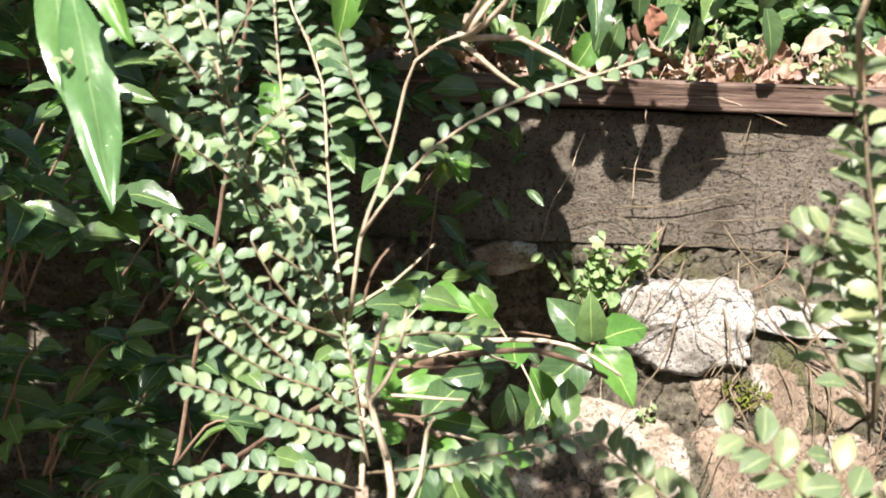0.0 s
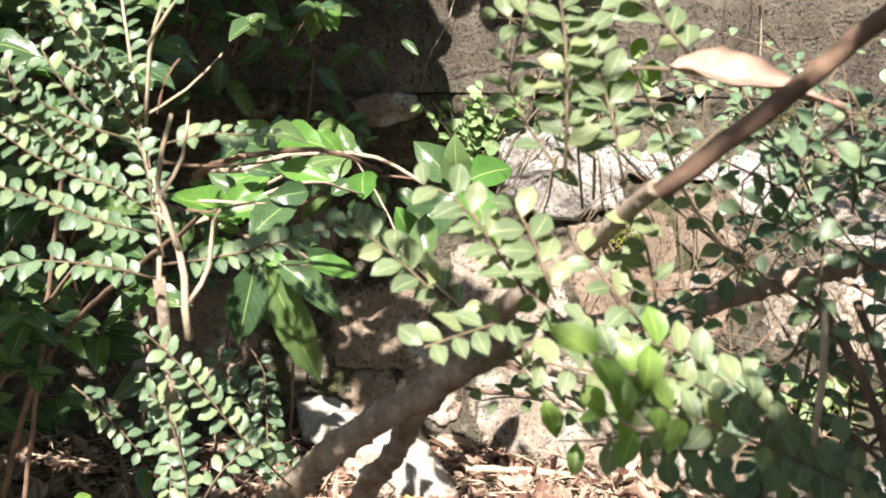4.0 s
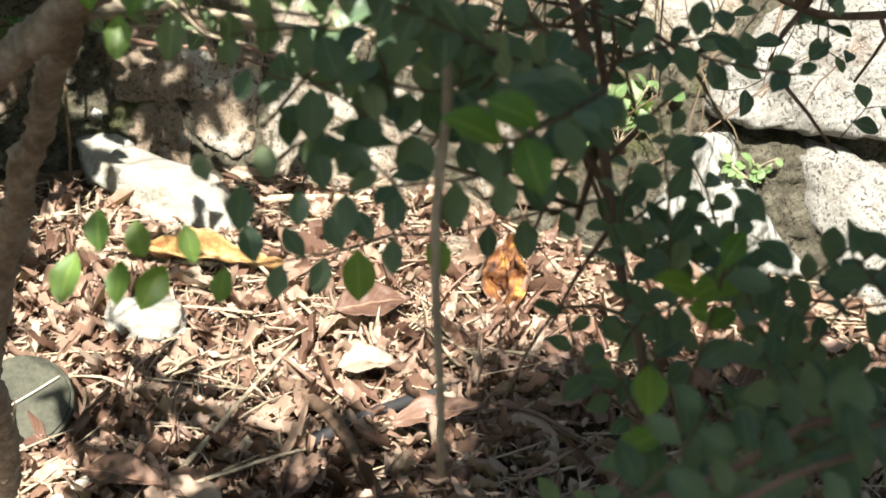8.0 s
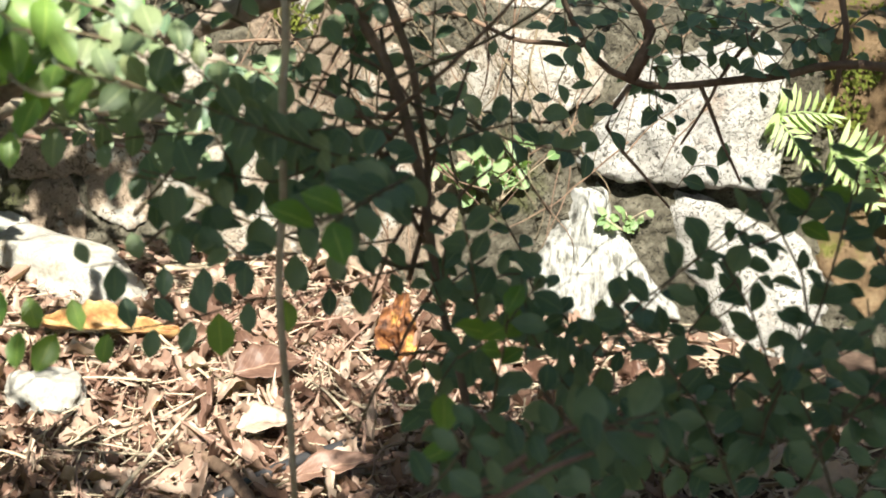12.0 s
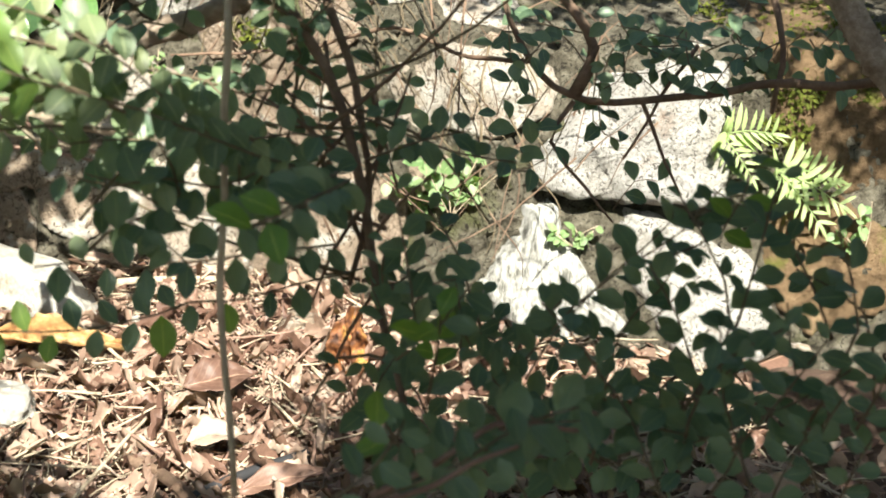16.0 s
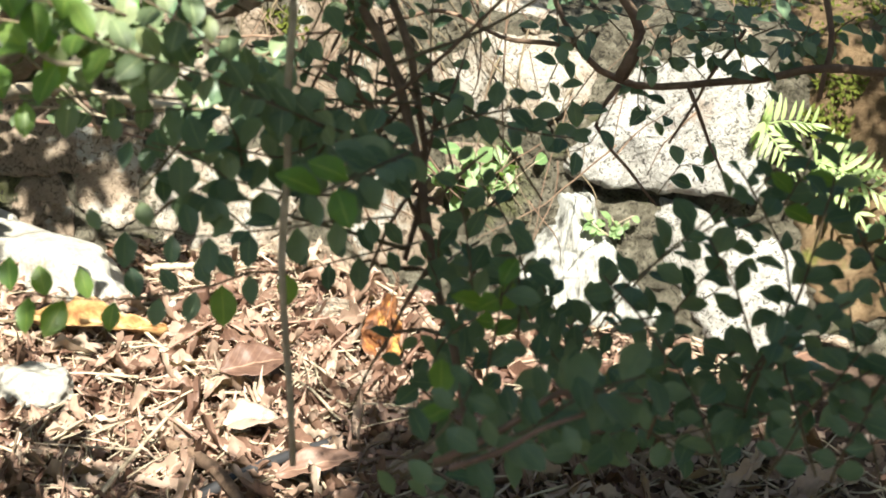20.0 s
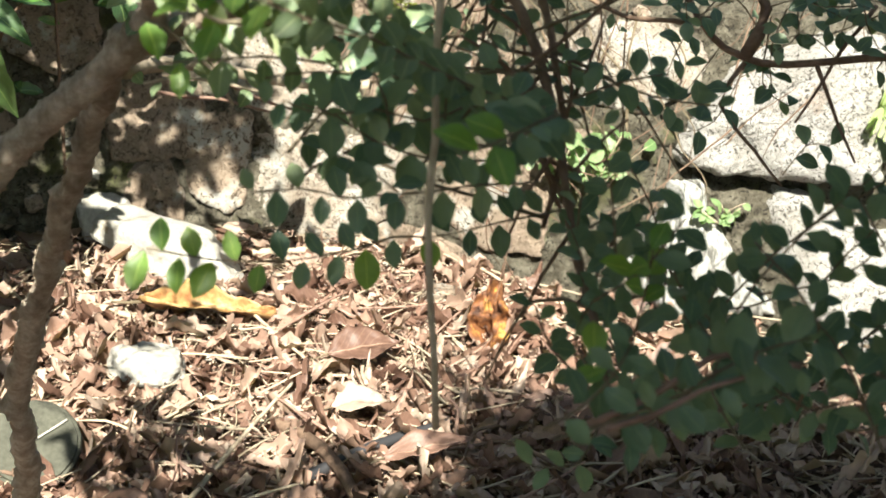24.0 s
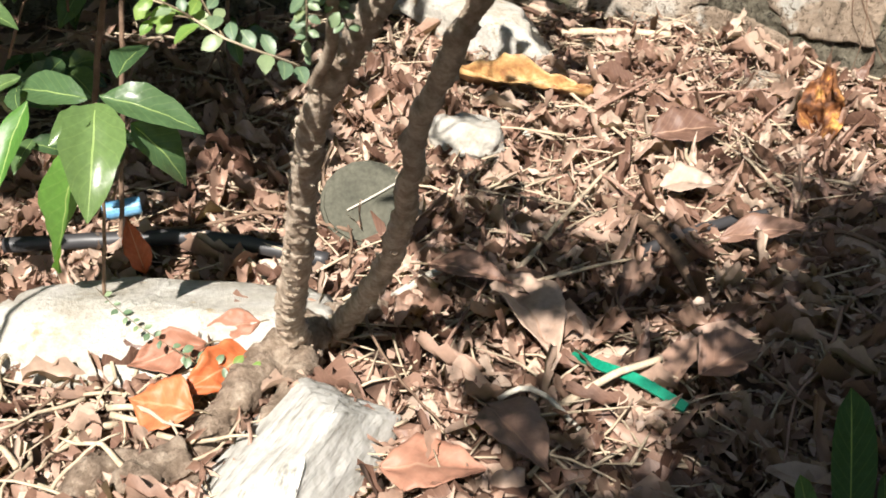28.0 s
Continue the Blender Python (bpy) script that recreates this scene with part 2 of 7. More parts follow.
_mp = _nt.nodes.new("ShaderNodeMapping")
_mp.inputs["Scale"].default_value = (6, 90, 210)
_nt.links.new(_g.outputs["Position"], _mp.inputs["Vector"])
_n = node(_nt, "ShaderNodeTexNoise", Scale=1.0, Detail=8, Roughness=0.7)
_nt.links.new(_mp.outputs[0], _n.inputs["Vector"])
_c = ramp(_nt, _n.outputs[0], [(0.32, (0.035, 0.024, 0.02)), (0.5, (0.13, 0.088, 0.07)), (0.68, (0.27, 0.205, 0.165))])
_c = mixed(_nt, "MULTIPLY", 0.6, _c, ramp(_nt, noise_tex(_nt, 12, 6), [(0.35, (0.5, 0.45, 0.42)), (0.65, (1.15, 1.15, 1.15))]))
_nt.links.new(_c, _b.inputs["Base Color"])
bump(_nt, _b, _n.outputs[0], 1.0, 0.006)
MOSS = rough_material("moss", [(0.3, (0.06, 0.075, 0.012)), (0.7, (0.17, 0.19, 0.03))], 60, 260, 1.0, 0.006, 1.0)
SOIL = rough_material("soil", [(0.3, (0.06, 0.038, 0.028)), (0.55, (0.14, 0.09, 0.066)), (0.75, (0.25, 0.172, 0.128))], 40, 220, 0.95, 0.008, 1.0)
HOSE = material("black_rubber", 0.45, 0.5)[0]
HOSE.node_tree.nodes["Principled BSDF"].inputs["Base Color"].default_value = (0.035, 0.034, 0.036, 1)
GREEN_PLASTIC = rough_material("green_plastic", [(0.3, (0.0, 0.15, 0.085)), (0.7, (0.005, 0.22, 0.13))], 60, 300, 0.4, 0.0005, 0.3, spec=0.5)
BLUE_PLASTIC = rough_material("blue_plastic", [(0.3, (0.09, 0.26, 0.45)), (0.7, (0.17, 0.38, 0.58))], 60, 300, 0.4, 0.0005, 0.3, spec=0.5)
GREY_PLASTIC = rough_material("grey_plastic", [(0.3, (0.05, 0.05, 0.038)), (0.7, (0.095, 0.093, 0.07))], 25, 200, 0.7, 0.0006, 0.4, spec=0.15)
PALE_PLASTIC = rough_material("pale_plastic", [(0.3, (0.40, 0.37, 0.31)), (0.7, (0.52, 0.49, 0.42))], 60, 300, 0.5, 0.0005, 0.3)


# ---- building helpers ----
def to_mesh(name, verts, faces, mat, uvs=None, smooth=True):
    me = bpy.data.meshes.new(name)
    me.from_pydata([tuple(v) for v in verts], [], faces)
    if uvs is not None:
        layer = me.uv_layers.new(name="UVMap")
        idx = np.zeros(len(me.loops), dtype=np.int32)
        me.loops.foreach_get("vertex_index", idx)
        layer.data.foreach_set("uv", np.asarray(uvs, dtype=np.float32)[idx].ravel())
    if smooth:
        me.polygons.foreach_set("use_smooth", np.ones(len(me.polygons), dtype=bool))
    me.materials.append(mat)
    me.update()
    return me


class Bag:
    """Gathers many small pieces into one mesh."""

    def __init__(self):
        self.v, self.f, self.u, self.n = [], [], [], 0

    def put(self, verts, faces, uvs, m=None):
        verts = np.asarray(verts, dtype=float)
        if m is not None:
            a = np.array(m)
            verts = verts @ a[:3, :3].T + a[:3, 3]
        self.v.append(verts)
        self.u.append(np.zeros((len(verts), 2)) if uvs is None else uvs)
        self.f.extend(tuple(i + self.n for i in f) for f in faces)
        self.n += len(verts)

    def mesh(self, name, mat):
        return to_mesh(name, np.concatenate(self.v), self.f, mat, np.concatenate(self.u))


def thing(name, place, label, category, group="", kind=""):
    ob = new(name)
    ob.location = place
    ob.empty_display_size = 0.02
    return tagged(ob, label, category, group, kind)


def under(parent, name, mesh, m=None, label="", kind=""):
    """A mesh object under a thing or part, at the world pose m."""
    ob = new(name, mesh)
    ob.parent = parent
    base = parent.location.copy()
    if parent.parent:
        base = Vector((0, 0, 0)) if parent.type == "MESH" else base
    top = parent
    while top.parent:
        top = top.parent
    ob.matrix_parent_inverse = Matrix.Translation(-top.location) if not parent.parent else Matrix.Identity(4)
    ob.matrix_basis = m if m is not None else Matrix.Identity(4)
    return tagged(ob, label, kind=kind)


def curve_points(pts, step):
    """Points along a smooth curve through pts, and how far along each lies."""
    p = [Vector(q) for q in pts]
    p = [2 * p[0] - p[1]] + p + [2 * p[-1] - p[-2]]
    out = []
    for k in range(1, len(p) - 2):
        n = max(2, int((p[k + 1] - p[k]).length / step))
        for j in range(n):
            t = j / n
            a, b, c, d = p[k - 1], p[k], p[k + 1], p[k + 2]
            out.append(0.5 * (2 * b + (c - a) * t + (2 * a - 5 * b + 4 * c - d) * t * t + (3 * b - a - 3 * c + d) * t ** 3))
    out.append(p[-2])
    return out


def tube(pts, r0, r1, sides=6, step=0.01, knobs=0.0, wander=0.0, nubs=0):
    line = curve_points(pts, step)
    scars = {}
    if nubs:
        pick = random.Random(len(line))
        for _ in range(int(len(line) * nubs)):
            k0, w0, h, wide = pick.randrange(len(line)), pick.uniform(0, 6.283), pick.uniform(0.14, 0.36), pick.uniform(0.14, 0.30)
            for k in range(max(0, k0 - 3), min(len(line), k0 + 4)):
                scars.setdefault(k, []).append((w0, h * math.exp(-((k - k0) / 1.0) ** 2), wide))
    verts, faces, uvs = [], [], []
    up = Vector((0.3, 0.2, 1)).normalized()
    for k, p in enumerate(line):
        t = (line[min(k + 1, len(line) - 1)] - line[max(k - 1, 0)]).normalized()
        a = t.cross(up)
        if a.length < 0.1:
            a = t.cross(Vector((1, 0, 0)))
        a.normalize()
        b = t.cross(a)
        s = k / max(1, len(line) - 1)
        r = r0 + (r1 - r0) * s
        if wander:
            p = p + wander * noise.noise_vector(p * 40)
        for j in range(sides):
            w = 2 * math.pi * j / sides
            d = a * math.cos(w) + b * math.sin(w)
            rr = r
            if knobs:
                q = p + d * r
                arc = s * len(line) * step
                n1 = noise.noise(Vector((3.0 * math.cos(w), 3.0 * math.sin(w), arc * 90)))
                n2 = noise.noise(Vector((4.5 * math.cos(w) + 7, 4.5 * math.sin(w), arc * 230)))
                rr *= 1 + knobs * (0.2 * n1 + 0.8 * max(0, n2 - 0.12) + 0.5 * noise.noise((p + d * r) * 330))
            for w0, h, wide in scars.get(k, ()):
                gap = (w - w0 + math.pi) % (2 * math.pi) - math.pi
                if abs(gap) < 1.2:
                    rr += r * h * math.exp(-(gap / wide) ** 2)
            verts.append(p + d * rr)
            uvs.append((j / sides, s))
    for k in range(len(line) - 1):
        for j in range(sides):
            a, b = k * sides + j, k * sides + (j + 1) % sides
            faces.append((a, b, b + sides, a + sides))
    faces.append(tuple(range(sides - 1, -1, -1)))
    faces.append(tuple(range(len(verts) - sides, len(verts))))
    return verts, faces, uvs


def blade(length, width, rows, cols, peak=0.5, tip=0.8, fold=0.3, droop=0.2, twist=0.0, wave=0.0, seed=0, notch=0.0):
    """A leaf blade along +y from its base, facing +z. peak: where it is widest; tip: how blunt its end is."""
    verts, faces, uvs = [], [], []
    power = math.log(0.5) / math.log(peak)
    for r in range(rows + 1):
        s = r / rows
        w = width * (math.sin(math.pi * min(1, s) ** power) ** tip if 0 < s < 1 else 0.02)
        tw = twist * s
        for c in range(cols + 1):
            u = c / cols - 0.5
            x = u * w * (1 + notch * noise.noise(Vector((seed * 3.1, s * 7, 5.0 if u > 0 else 0.0))) + 0.5 * notch * noise.noise(Vector((seed * 1.3, s * 17, 8.0 if u > 0 else 3.0))))
            z = fold * abs(x) - droop * s * s * length + wave * length * (noise.noise(Vector((u * 3, s * 4, seed * 1.7))) + 0.45 * noise.noise(Vector((u * 8, s * 10, seed * 2.3))))
            verts.append((x * math.cos(tw) - z * math.sin(tw) * 0.5, s * length * (1 - 0.1 * droop * s), z + x * math.sin(tw)))
            uvs.append((c / cols, s))
    for r in range(rows):
        for c in range(cols):
            a = r * (cols + 1) + c
            faces.append((a, a + 1, a + cols + 2, a + cols + 1))
    return verts, faces, uvs


def aim(place, along, facing, size=1.0):
    """The pose of a leaf: its base, the way it points, the way its face looks."""
    y = Vector(along).normalized()
    x = y.cross(Vector(facing))
    if x.length < 1e-4:
        x = y.cross(Vector((1, 0.2, 0)))
    x.normalize()
    z = x.cross(y)
    m = Matrix((x, y, z)).transposed().to_4x4()
    return Matrix.Translation(place) @ m @ Matrix.Diagonal((size, size, size, 1))


def jitter(a):
    return Vector((rng.uniform(-a, a), rng.uniform(-a, a), rng.uniform(-a, a)))


SMALL = [blade(1, 0.56 + 0.04 * k, 8, 2, 0.53, 0.78, 0.35, 0.08 + 0.06 * k, seed=k, wave=0.05, notch=0.12, twist=0.2 * (k - 1.5)) for k in range(4)]
SMALL_MESH = [to_mesh("leaf", *d[:2], LEAF_SMALL, d[2]) for d in SMALL]
SUNLIT_MESH = [to_mesh("leaf", *d[:2], LEAF_SUNLIT, d[2]) for d in SMALL]
NEW_MESH = [to_mesh("leaf", *d[:2], LEAF_NEW, d[2]) for d in SMALL]
LANCE = [blade(1, 0.36 + 0.05 * k, 12, 4, 0.46, 0.85, 0.45, 0.14 + 0.06 * k, twist=0.25 * (k - 2), wave=0.045, seed=k, notch=0.17) for k in range(5)]
LANCE_MESH = [to_mesh("leaf", *d[:2], LEAF_BROAD, d[2]) for d in LANCE]
LIME_MESH = [to_mesh("leaf", *d[:2], LEAF_LIME, d[2]) for d in LANCE]
loose = {}


def limb(plant, name, pts, r0, r1, mat=None, crooked=0.0):
    thick = r0 > 0.005
    verts, faces, _ = tube(pts, r0, r1, 32 if thick else 6, 0.0016 if thick else 0.012, 0.09 if thick else 0.0, crooked if thick else 0.0018, 1.1 if thick else 0)
    if crooked:
        line, r = curve_points(pts, 0.0016), (r0 + r1) / 2
        verts = [v + (v - line[k // 32]).normalized() * r * (0.30 * noise.noise(v * 45) + 0.30 * max(0, noise.noise(v * 110))) for k, v in enumerate(verts)]
    return under(plant, name, to_mesh(name, verts, faces, mat or (BARK if thick else TWIG)))


def root(plant, pts, r0, r1):
    """A gnarled surface root."""
    verts, faces, _ = tube(pts, r0, r1, 24, 0.003)
    line = curve_points(pts, 0.003)
    out = []
    for k, v in enumerate(verts):
        mid = line[k // 24]
        d = (v - mid)
        g = 1 + 0.40 * noise.noise(v * 38) + 0.30 * noise.noise(v * 90) + 0.16 * noise.noise(v * 220)
        out.append(mid + d * g)
    return under(plant, "root", to_mesh("root", out, faces, ROOT_BARK))


def sprig(plant, pts, leaf=0.009, gap=0.0051, bright=0, part=False, density=1.0, leaves=True, radius=(0.00065, 0.0004), mat=None, pale=False, flat=False, fresh_at=()):
    """A thin branch with small leaves in two rows; the last few, and those at fresh_at, may be new ones."""
    branch = under(plant, "branch", to_mesh("branch", *tube(pts, radius[0] * 0.72, radius[1] * 0.7, 5, 0.012, 0, 0.0012)[:2], mat or (TWIG_RED if radius[0] < 0.00095 else TWIG_PALE)))
    if not leaves:
        return
    line = curve_points(pts, gap / density)
    face = Vector((rng.uniform(-0.25, 0.25), -0.85 if flat else -0.62, 0.5 if flat else 0.75)).normalized()
    for k, p in enumerate(line):
        s = k / len(line)
        if s < 0.10 or rng.random() < 0.05:
            continue
        t = (line[min(k + 1, len(line) - 1)] - line[max(k - 1, 0)]).normalized()
        side = t.cross(face).normalized() * (1 if k % 2 else -1)
        if flat:
            along = t * rng.uniform(0.05, 0.4) + side + face * rng.uniform(-0.1, 0.25) + jitter(0.12)
        else:
            along = t * rng.uniform(0.35, 0.7) + side + face * rng.uniform(-0.1, 0.3) + jitter(0.16)
        fresh = (k >= len(line) - bright - 1 if bright else False) or any(abs(s - f) < 0.02 for f in fresh_at)
        size = leaf * rng.uniform(0.8, 1.2) * (1.15 if fresh else 1.0 if s < 0.85 else 1.0 - 2.2 * (s - 0.85))
        m = aim(p + along.normalized() * radius[1], along, face + jitter(0.2 if flat else 0.32), size)
        v = rng.randrange(4)
        if part or fresh:
            # pale sprigs take the leaf colour lightened for sun
            under(branch, "leaf", (NEW_MESH if fresh else SUNLIT_MESH if pale else SMALL_MESH)[v], m)
        else:
            loose.setdefault((plant.name, pale), (plant, Bag(), LEAF_SUNLIT if pale else LEAF_SMALL))[1].put(*SMALL[v], m)


def thicket(plant, spine, count, way, reach, part=False, leaf=0.0095, density=1.1, spread=0.5, pale=False):
    """Leafy side shoots off a curve."""
    line = curve_points(spine, 0.01)
    for _ in range(count):
        p = line[rng.randrange(len(line))] + jitter(0.008)
        d = (Vector(way) + jitter(spread)).normalized()
        l = rng.uniform(*reach)
        bend = jitter(0.25 * l)
        sprig(plant, [p, p + d * l * 0.5 + bend, p + d * l], leaf=leaf, part=part, density=density, radius=(0.0008, 0.0005), pale=pale)


def broad_leaf(plant, base, tip, facing=(0, -0.6, 0.8), lime=False, width=1.0, kind=None, stalk=True):
    a, b = Vector(base), Vector(tip)
    v = rng.randrange(5) if kind is None else kind
    m = aim(a, b - a, facing, (b - a).length) @ Matrix.Diagonal((width, 1, 1, 1))
    under(plant, "leaf", (LIME_MESH if lime else LANCE_MESH)[v], m)


def foliage(plant, count, middle, spread, size, lime=0.05, part=True, droop=0.5, data=LANCE, bag=None):
    """Leaves on short twigs filling a rounded region."""
    done = 0
    while done < count:
        d = jitter(1.0)
        if d.length > 1:
            continue
        q = Vector(middle) + Vector((d.x * spread[0], d.y * spread[1], d.z * spread[2]))
        out = Vector((d.x, d.y - 0.3, 0.3)).normalized()
        n = rng.randrange(3, 7)
        if part and bag is None:
            under(plant, "twig", to_mesh("twig", *tube([q - out * 0.05 - Vector((0, 0, 0.03)), q - out * 0.02, q], 0.0016, 0.001, 5, 0.02)[:2], TWIG))
        for k in range(n):
            w = 2 * math.pi * (k / n + rng.random() * 0.1)
            along = Vector((math.cos(w), math.sin(w), -droop * rng.random())) + out * 0.5 + jitter(0.2)
            m = aim(q + jitter(0.008), along, Vector((0, -0.6, 0.85)) + jitter(0.45), size * rng.uniform(0.6, 1.15))
            if bag is not None:
                bag.put(*data[rng.randrange(len(data))], m)
            else:
                under(plant, "leaf", (LIME_MESH if rng.random() < lime else LANCE_MESH)[rng.randrange(5)], m)
            done += 1


def rock(size, seed, cuts=9, rough=0.10, detail=4, extra=()):
    """A broken stone: a ball cut by planes, with a rough skin."""
    r = random.Random(seed)
    bm = bmesh.new()
    bmesh.ops.create_icosphere(bm, subdivisions=detail, radius=1)
    planes = [(Vector(n).normalized(), d) for n, d in extra]
    for _ in range(cuts):
        n = Vector((r.gauss(0, 1), r.gauss(0, 1), r.gauss(0, 1))).normalized()
        planes.append((n, r.uniform(0.66, 1.0)))
    for v in bm.verts:
        p = v.co.copy()
        p = p.lerp(p / max(abs(p.x), abs(p.y), abs(p.z)), 0.5)
        for n, d in planes:
            over = p.dot(n) - d
            if over > 0:
                p -= n * over * 0.93
        p += p.normalized() * (rough * 0.8 * noise.noise(p * 2.2 + Vector((seed, 0, 0))) + rough * 0.5 * noise.noise(p * 5 + Vector((0, seed, 0))) + rough * 0.3 * noise.noise(p * 12) + rough * 0.16 * noise.noise(p * 30))
        v.co = p
    lo = [min(v.co[k] for v in bm.verts) for k in range(3)]
    hi = [max(v.co[k] for v in bm.verts) for k in range(3)]
    for v in bm.verts:
        v.co = Vector([((v.co[k] - lo[k]) / (hi[k] - lo[k]) - 0.5) * size[k] for k in range(3)])
    me = bpy.data.meshes.new("stone")
    bm.to_mesh(me)
    bm.free()
    me.polygons.foreach_set("use_smooth", np.ones(len(me.polygons), dtype=bool))
    return me


# ---- ground ----
def axis(lo, hi, step):
    near = list(np.arange(lo, hi + 1e-6, step))
    return [lo - d for d in (200, 60, 20, 8, 3, 1, 0.4)] + near + [hi + d for d in (0.4, 1, 3, 8, 20, 60, 200)]


def ground_height(x, y):
    p = Vector((x, y, 0))
    return 0.010 * noise.noise(p * 5) + 0.006 * noise.noise(p * 17) - 0.006


gx, gy = axis(-1.2, 1.6, 0.025), axis(-0.6, 2.2, 0.025)
gv = [(x, y, ground_height(x, y)) for y in gy for x in gx]
gf = [(r * len(gx) + c, r * len(gx) + c + 1, (r + 1) * len(gx) + c + 1, (r + 1) * len(gx) + c) for r in range(len(gy) - 1) for c in range(len(gx) - 1)]
ground = tagged(new("ground", to_mesh("ground", gv, gf, SOIL)), "dark reddish-brown garden soil under leaf mulch", "soil", kind="structure")

# ---- retaining wall ----
FOOT_X = (-2, 0.03, 0.25, 0.44, 0.59, 0.71, 0.85, 0.93, 1.1, 1.6, 2.5)
FOOT_Y = (2.0, 1.97, 1.93, 1.83, 1.61, 1.47, 1.42, 1.33, 1.26, 1.1, 0.9)


def face_y(x, z):
    f = float(np.interp(x, FOOT_X, FOOT_Y))
    if z < 0.4:
        return f + 0.3 * z
    return f + 0.12 + (1.85 - f) * min(1, (z - 0.4) / 0.14)


def face_normal(x, z):
    e = 0.03
    dx = (face_y(x + e, z) - face_y(x - e, z)) / (2 * e)
    dz = (face_y(x, min(0.39, z + e)) - face_y(x, min(0.39, z + e) - 2 * e)) / (2 * e)
    return Vector((dx, -1, dz)).normalized()


wx = list(np.concatenate([np.arange(-1.6, -0.1, 0.03), np.arange(-0.1, 1.3, 0.0055), np.arange(1.3, 2.4, 0.03)]))
wz = list(np.arange(-0.06, 0.575, 0.0055))
wv, wf = [], []


def relief(x, z):
    """The slow bulges of the wall's face."""
    p = Vector((x, 0, z))
    return 0.020 * noise.noise(p * 8) + 0.010 * noise.noise(p * 20)


def hollow_depth(x, z):
    """The gap below the large pale stone."""
    return 0.045 * math.exp(-((x - 0.89) / 0.085) ** 4 - ((z - 0.196 + 0.05 * (x - 0.80)) / 0.016) ** 2)


for z in wz:
    for x in wx:
        p = Vector((x, 0, z))
        wv.append((x, face_y(x, z) + hollow_depth(x, z) + relief(x, z) + 0.009 * noise.noise(p * 27) + 0.013 * abs(noise.noise(p * 42)) + 0.009 * noise.noise(p * 75) + 0.010 * noise.noise(p * 130), z))
for x in wx:
    wv.append((x, 2.14, wz[-1]))
for x in wx:
    wv.append((x, 2.14, wz[0]))
n = len(wx)
for r in range(len(wz) + 1):
    for c in range(n - 1):
        wf.append((r * n + c, r * n + c + 1, (r + 1) * n + c + 1, (r + 1) * n + c))
wall = tagged(new("wall_back", to_mesh("wall_back", wv, wf, MORTAR)), "low garden retaining wall of rubble stones in rough mortar below concrete blocks", "retaining wall", kind="structure")


def box_mesh(name, lo, hi, mat, cut=0.03, rough=0.004, edge=0.006, grain=None):
    """A block with worn, slightly uneven faces."""
    bm = bmesh.new()
    bmesh.ops.create_cube(bm, size=1)
    c, d = (Vector(lo) + Vector(hi)) / 2, Vector(hi) - Vector(lo)
    for v in bm.verts:
        v.co = Vector((v.co.x * d.x, v.co.y * d.y, v.co.z * d.z)) + c
    bmesh.ops.bevel(bm, geom=bm.edges[:], offset=edge, segments=2, profile=0.6, affect="EDGES")
    for k in range(3):
        for s in np.arange(lo[k] + cut, hi[k] - cut * 0.5, cut):
            nrm = Vector([1.0 if j == k else 0.0 for j in range(3)])
            bmesh.ops.bisect_plane(bm, geom=bm.verts[:] + bm.edges[:] + bm.faces[:], plane_co=nrm * s, plane_no=nrm)
    for v in bm.verts:
        q = v.co.copy()
        if grain:
            w = noise.noise(Vector((q.x * 3, q.y * 90, q.z * 90))) + 0.5 * noise.noise(Vector((q.x * 8, q.y * 200, q.z * 200)))
            v.co += Vector((0, w * rough, w * rough * 0.6))
        else:
            v.co += noise.noise_vector(q * 25) * rough
    me = bpy.data.meshes.new(name)
    bm.to_mesh(me)
    bm.free()
    me.materials.append(mat)
    me.polygons.foreach_set("use_smooth", np.ones(len(me.polygons), dtype=bool))
    return me


under(wall, "backing", box_mesh("backing", (-1.6, 1.99, 0.56), (1.6, 2.12, 0.782), MORTAR, 0.4, 0.0, 0.004))
for k in range(8):
    x = -1.50 + 0.397 * k
    under(wall, "block", box_mesh("block", (x, 1.972, 0.574), (x + 0.3962, 2.06, 0.781), BLOCK, 0.03, 0.003, 0.002))
for x0, x1 in ((-1.6, -0.32), (-0.31, 0.86), (0.868, 1.6)):
    under(wall, "timber_cap", box_mesh("timber_cap", (x0, 1.944, 0.786), (x1, 2.10, 0.829), TIMBER, 0.016, 0.006, 0.004, True), label="weathered brown timber plank")


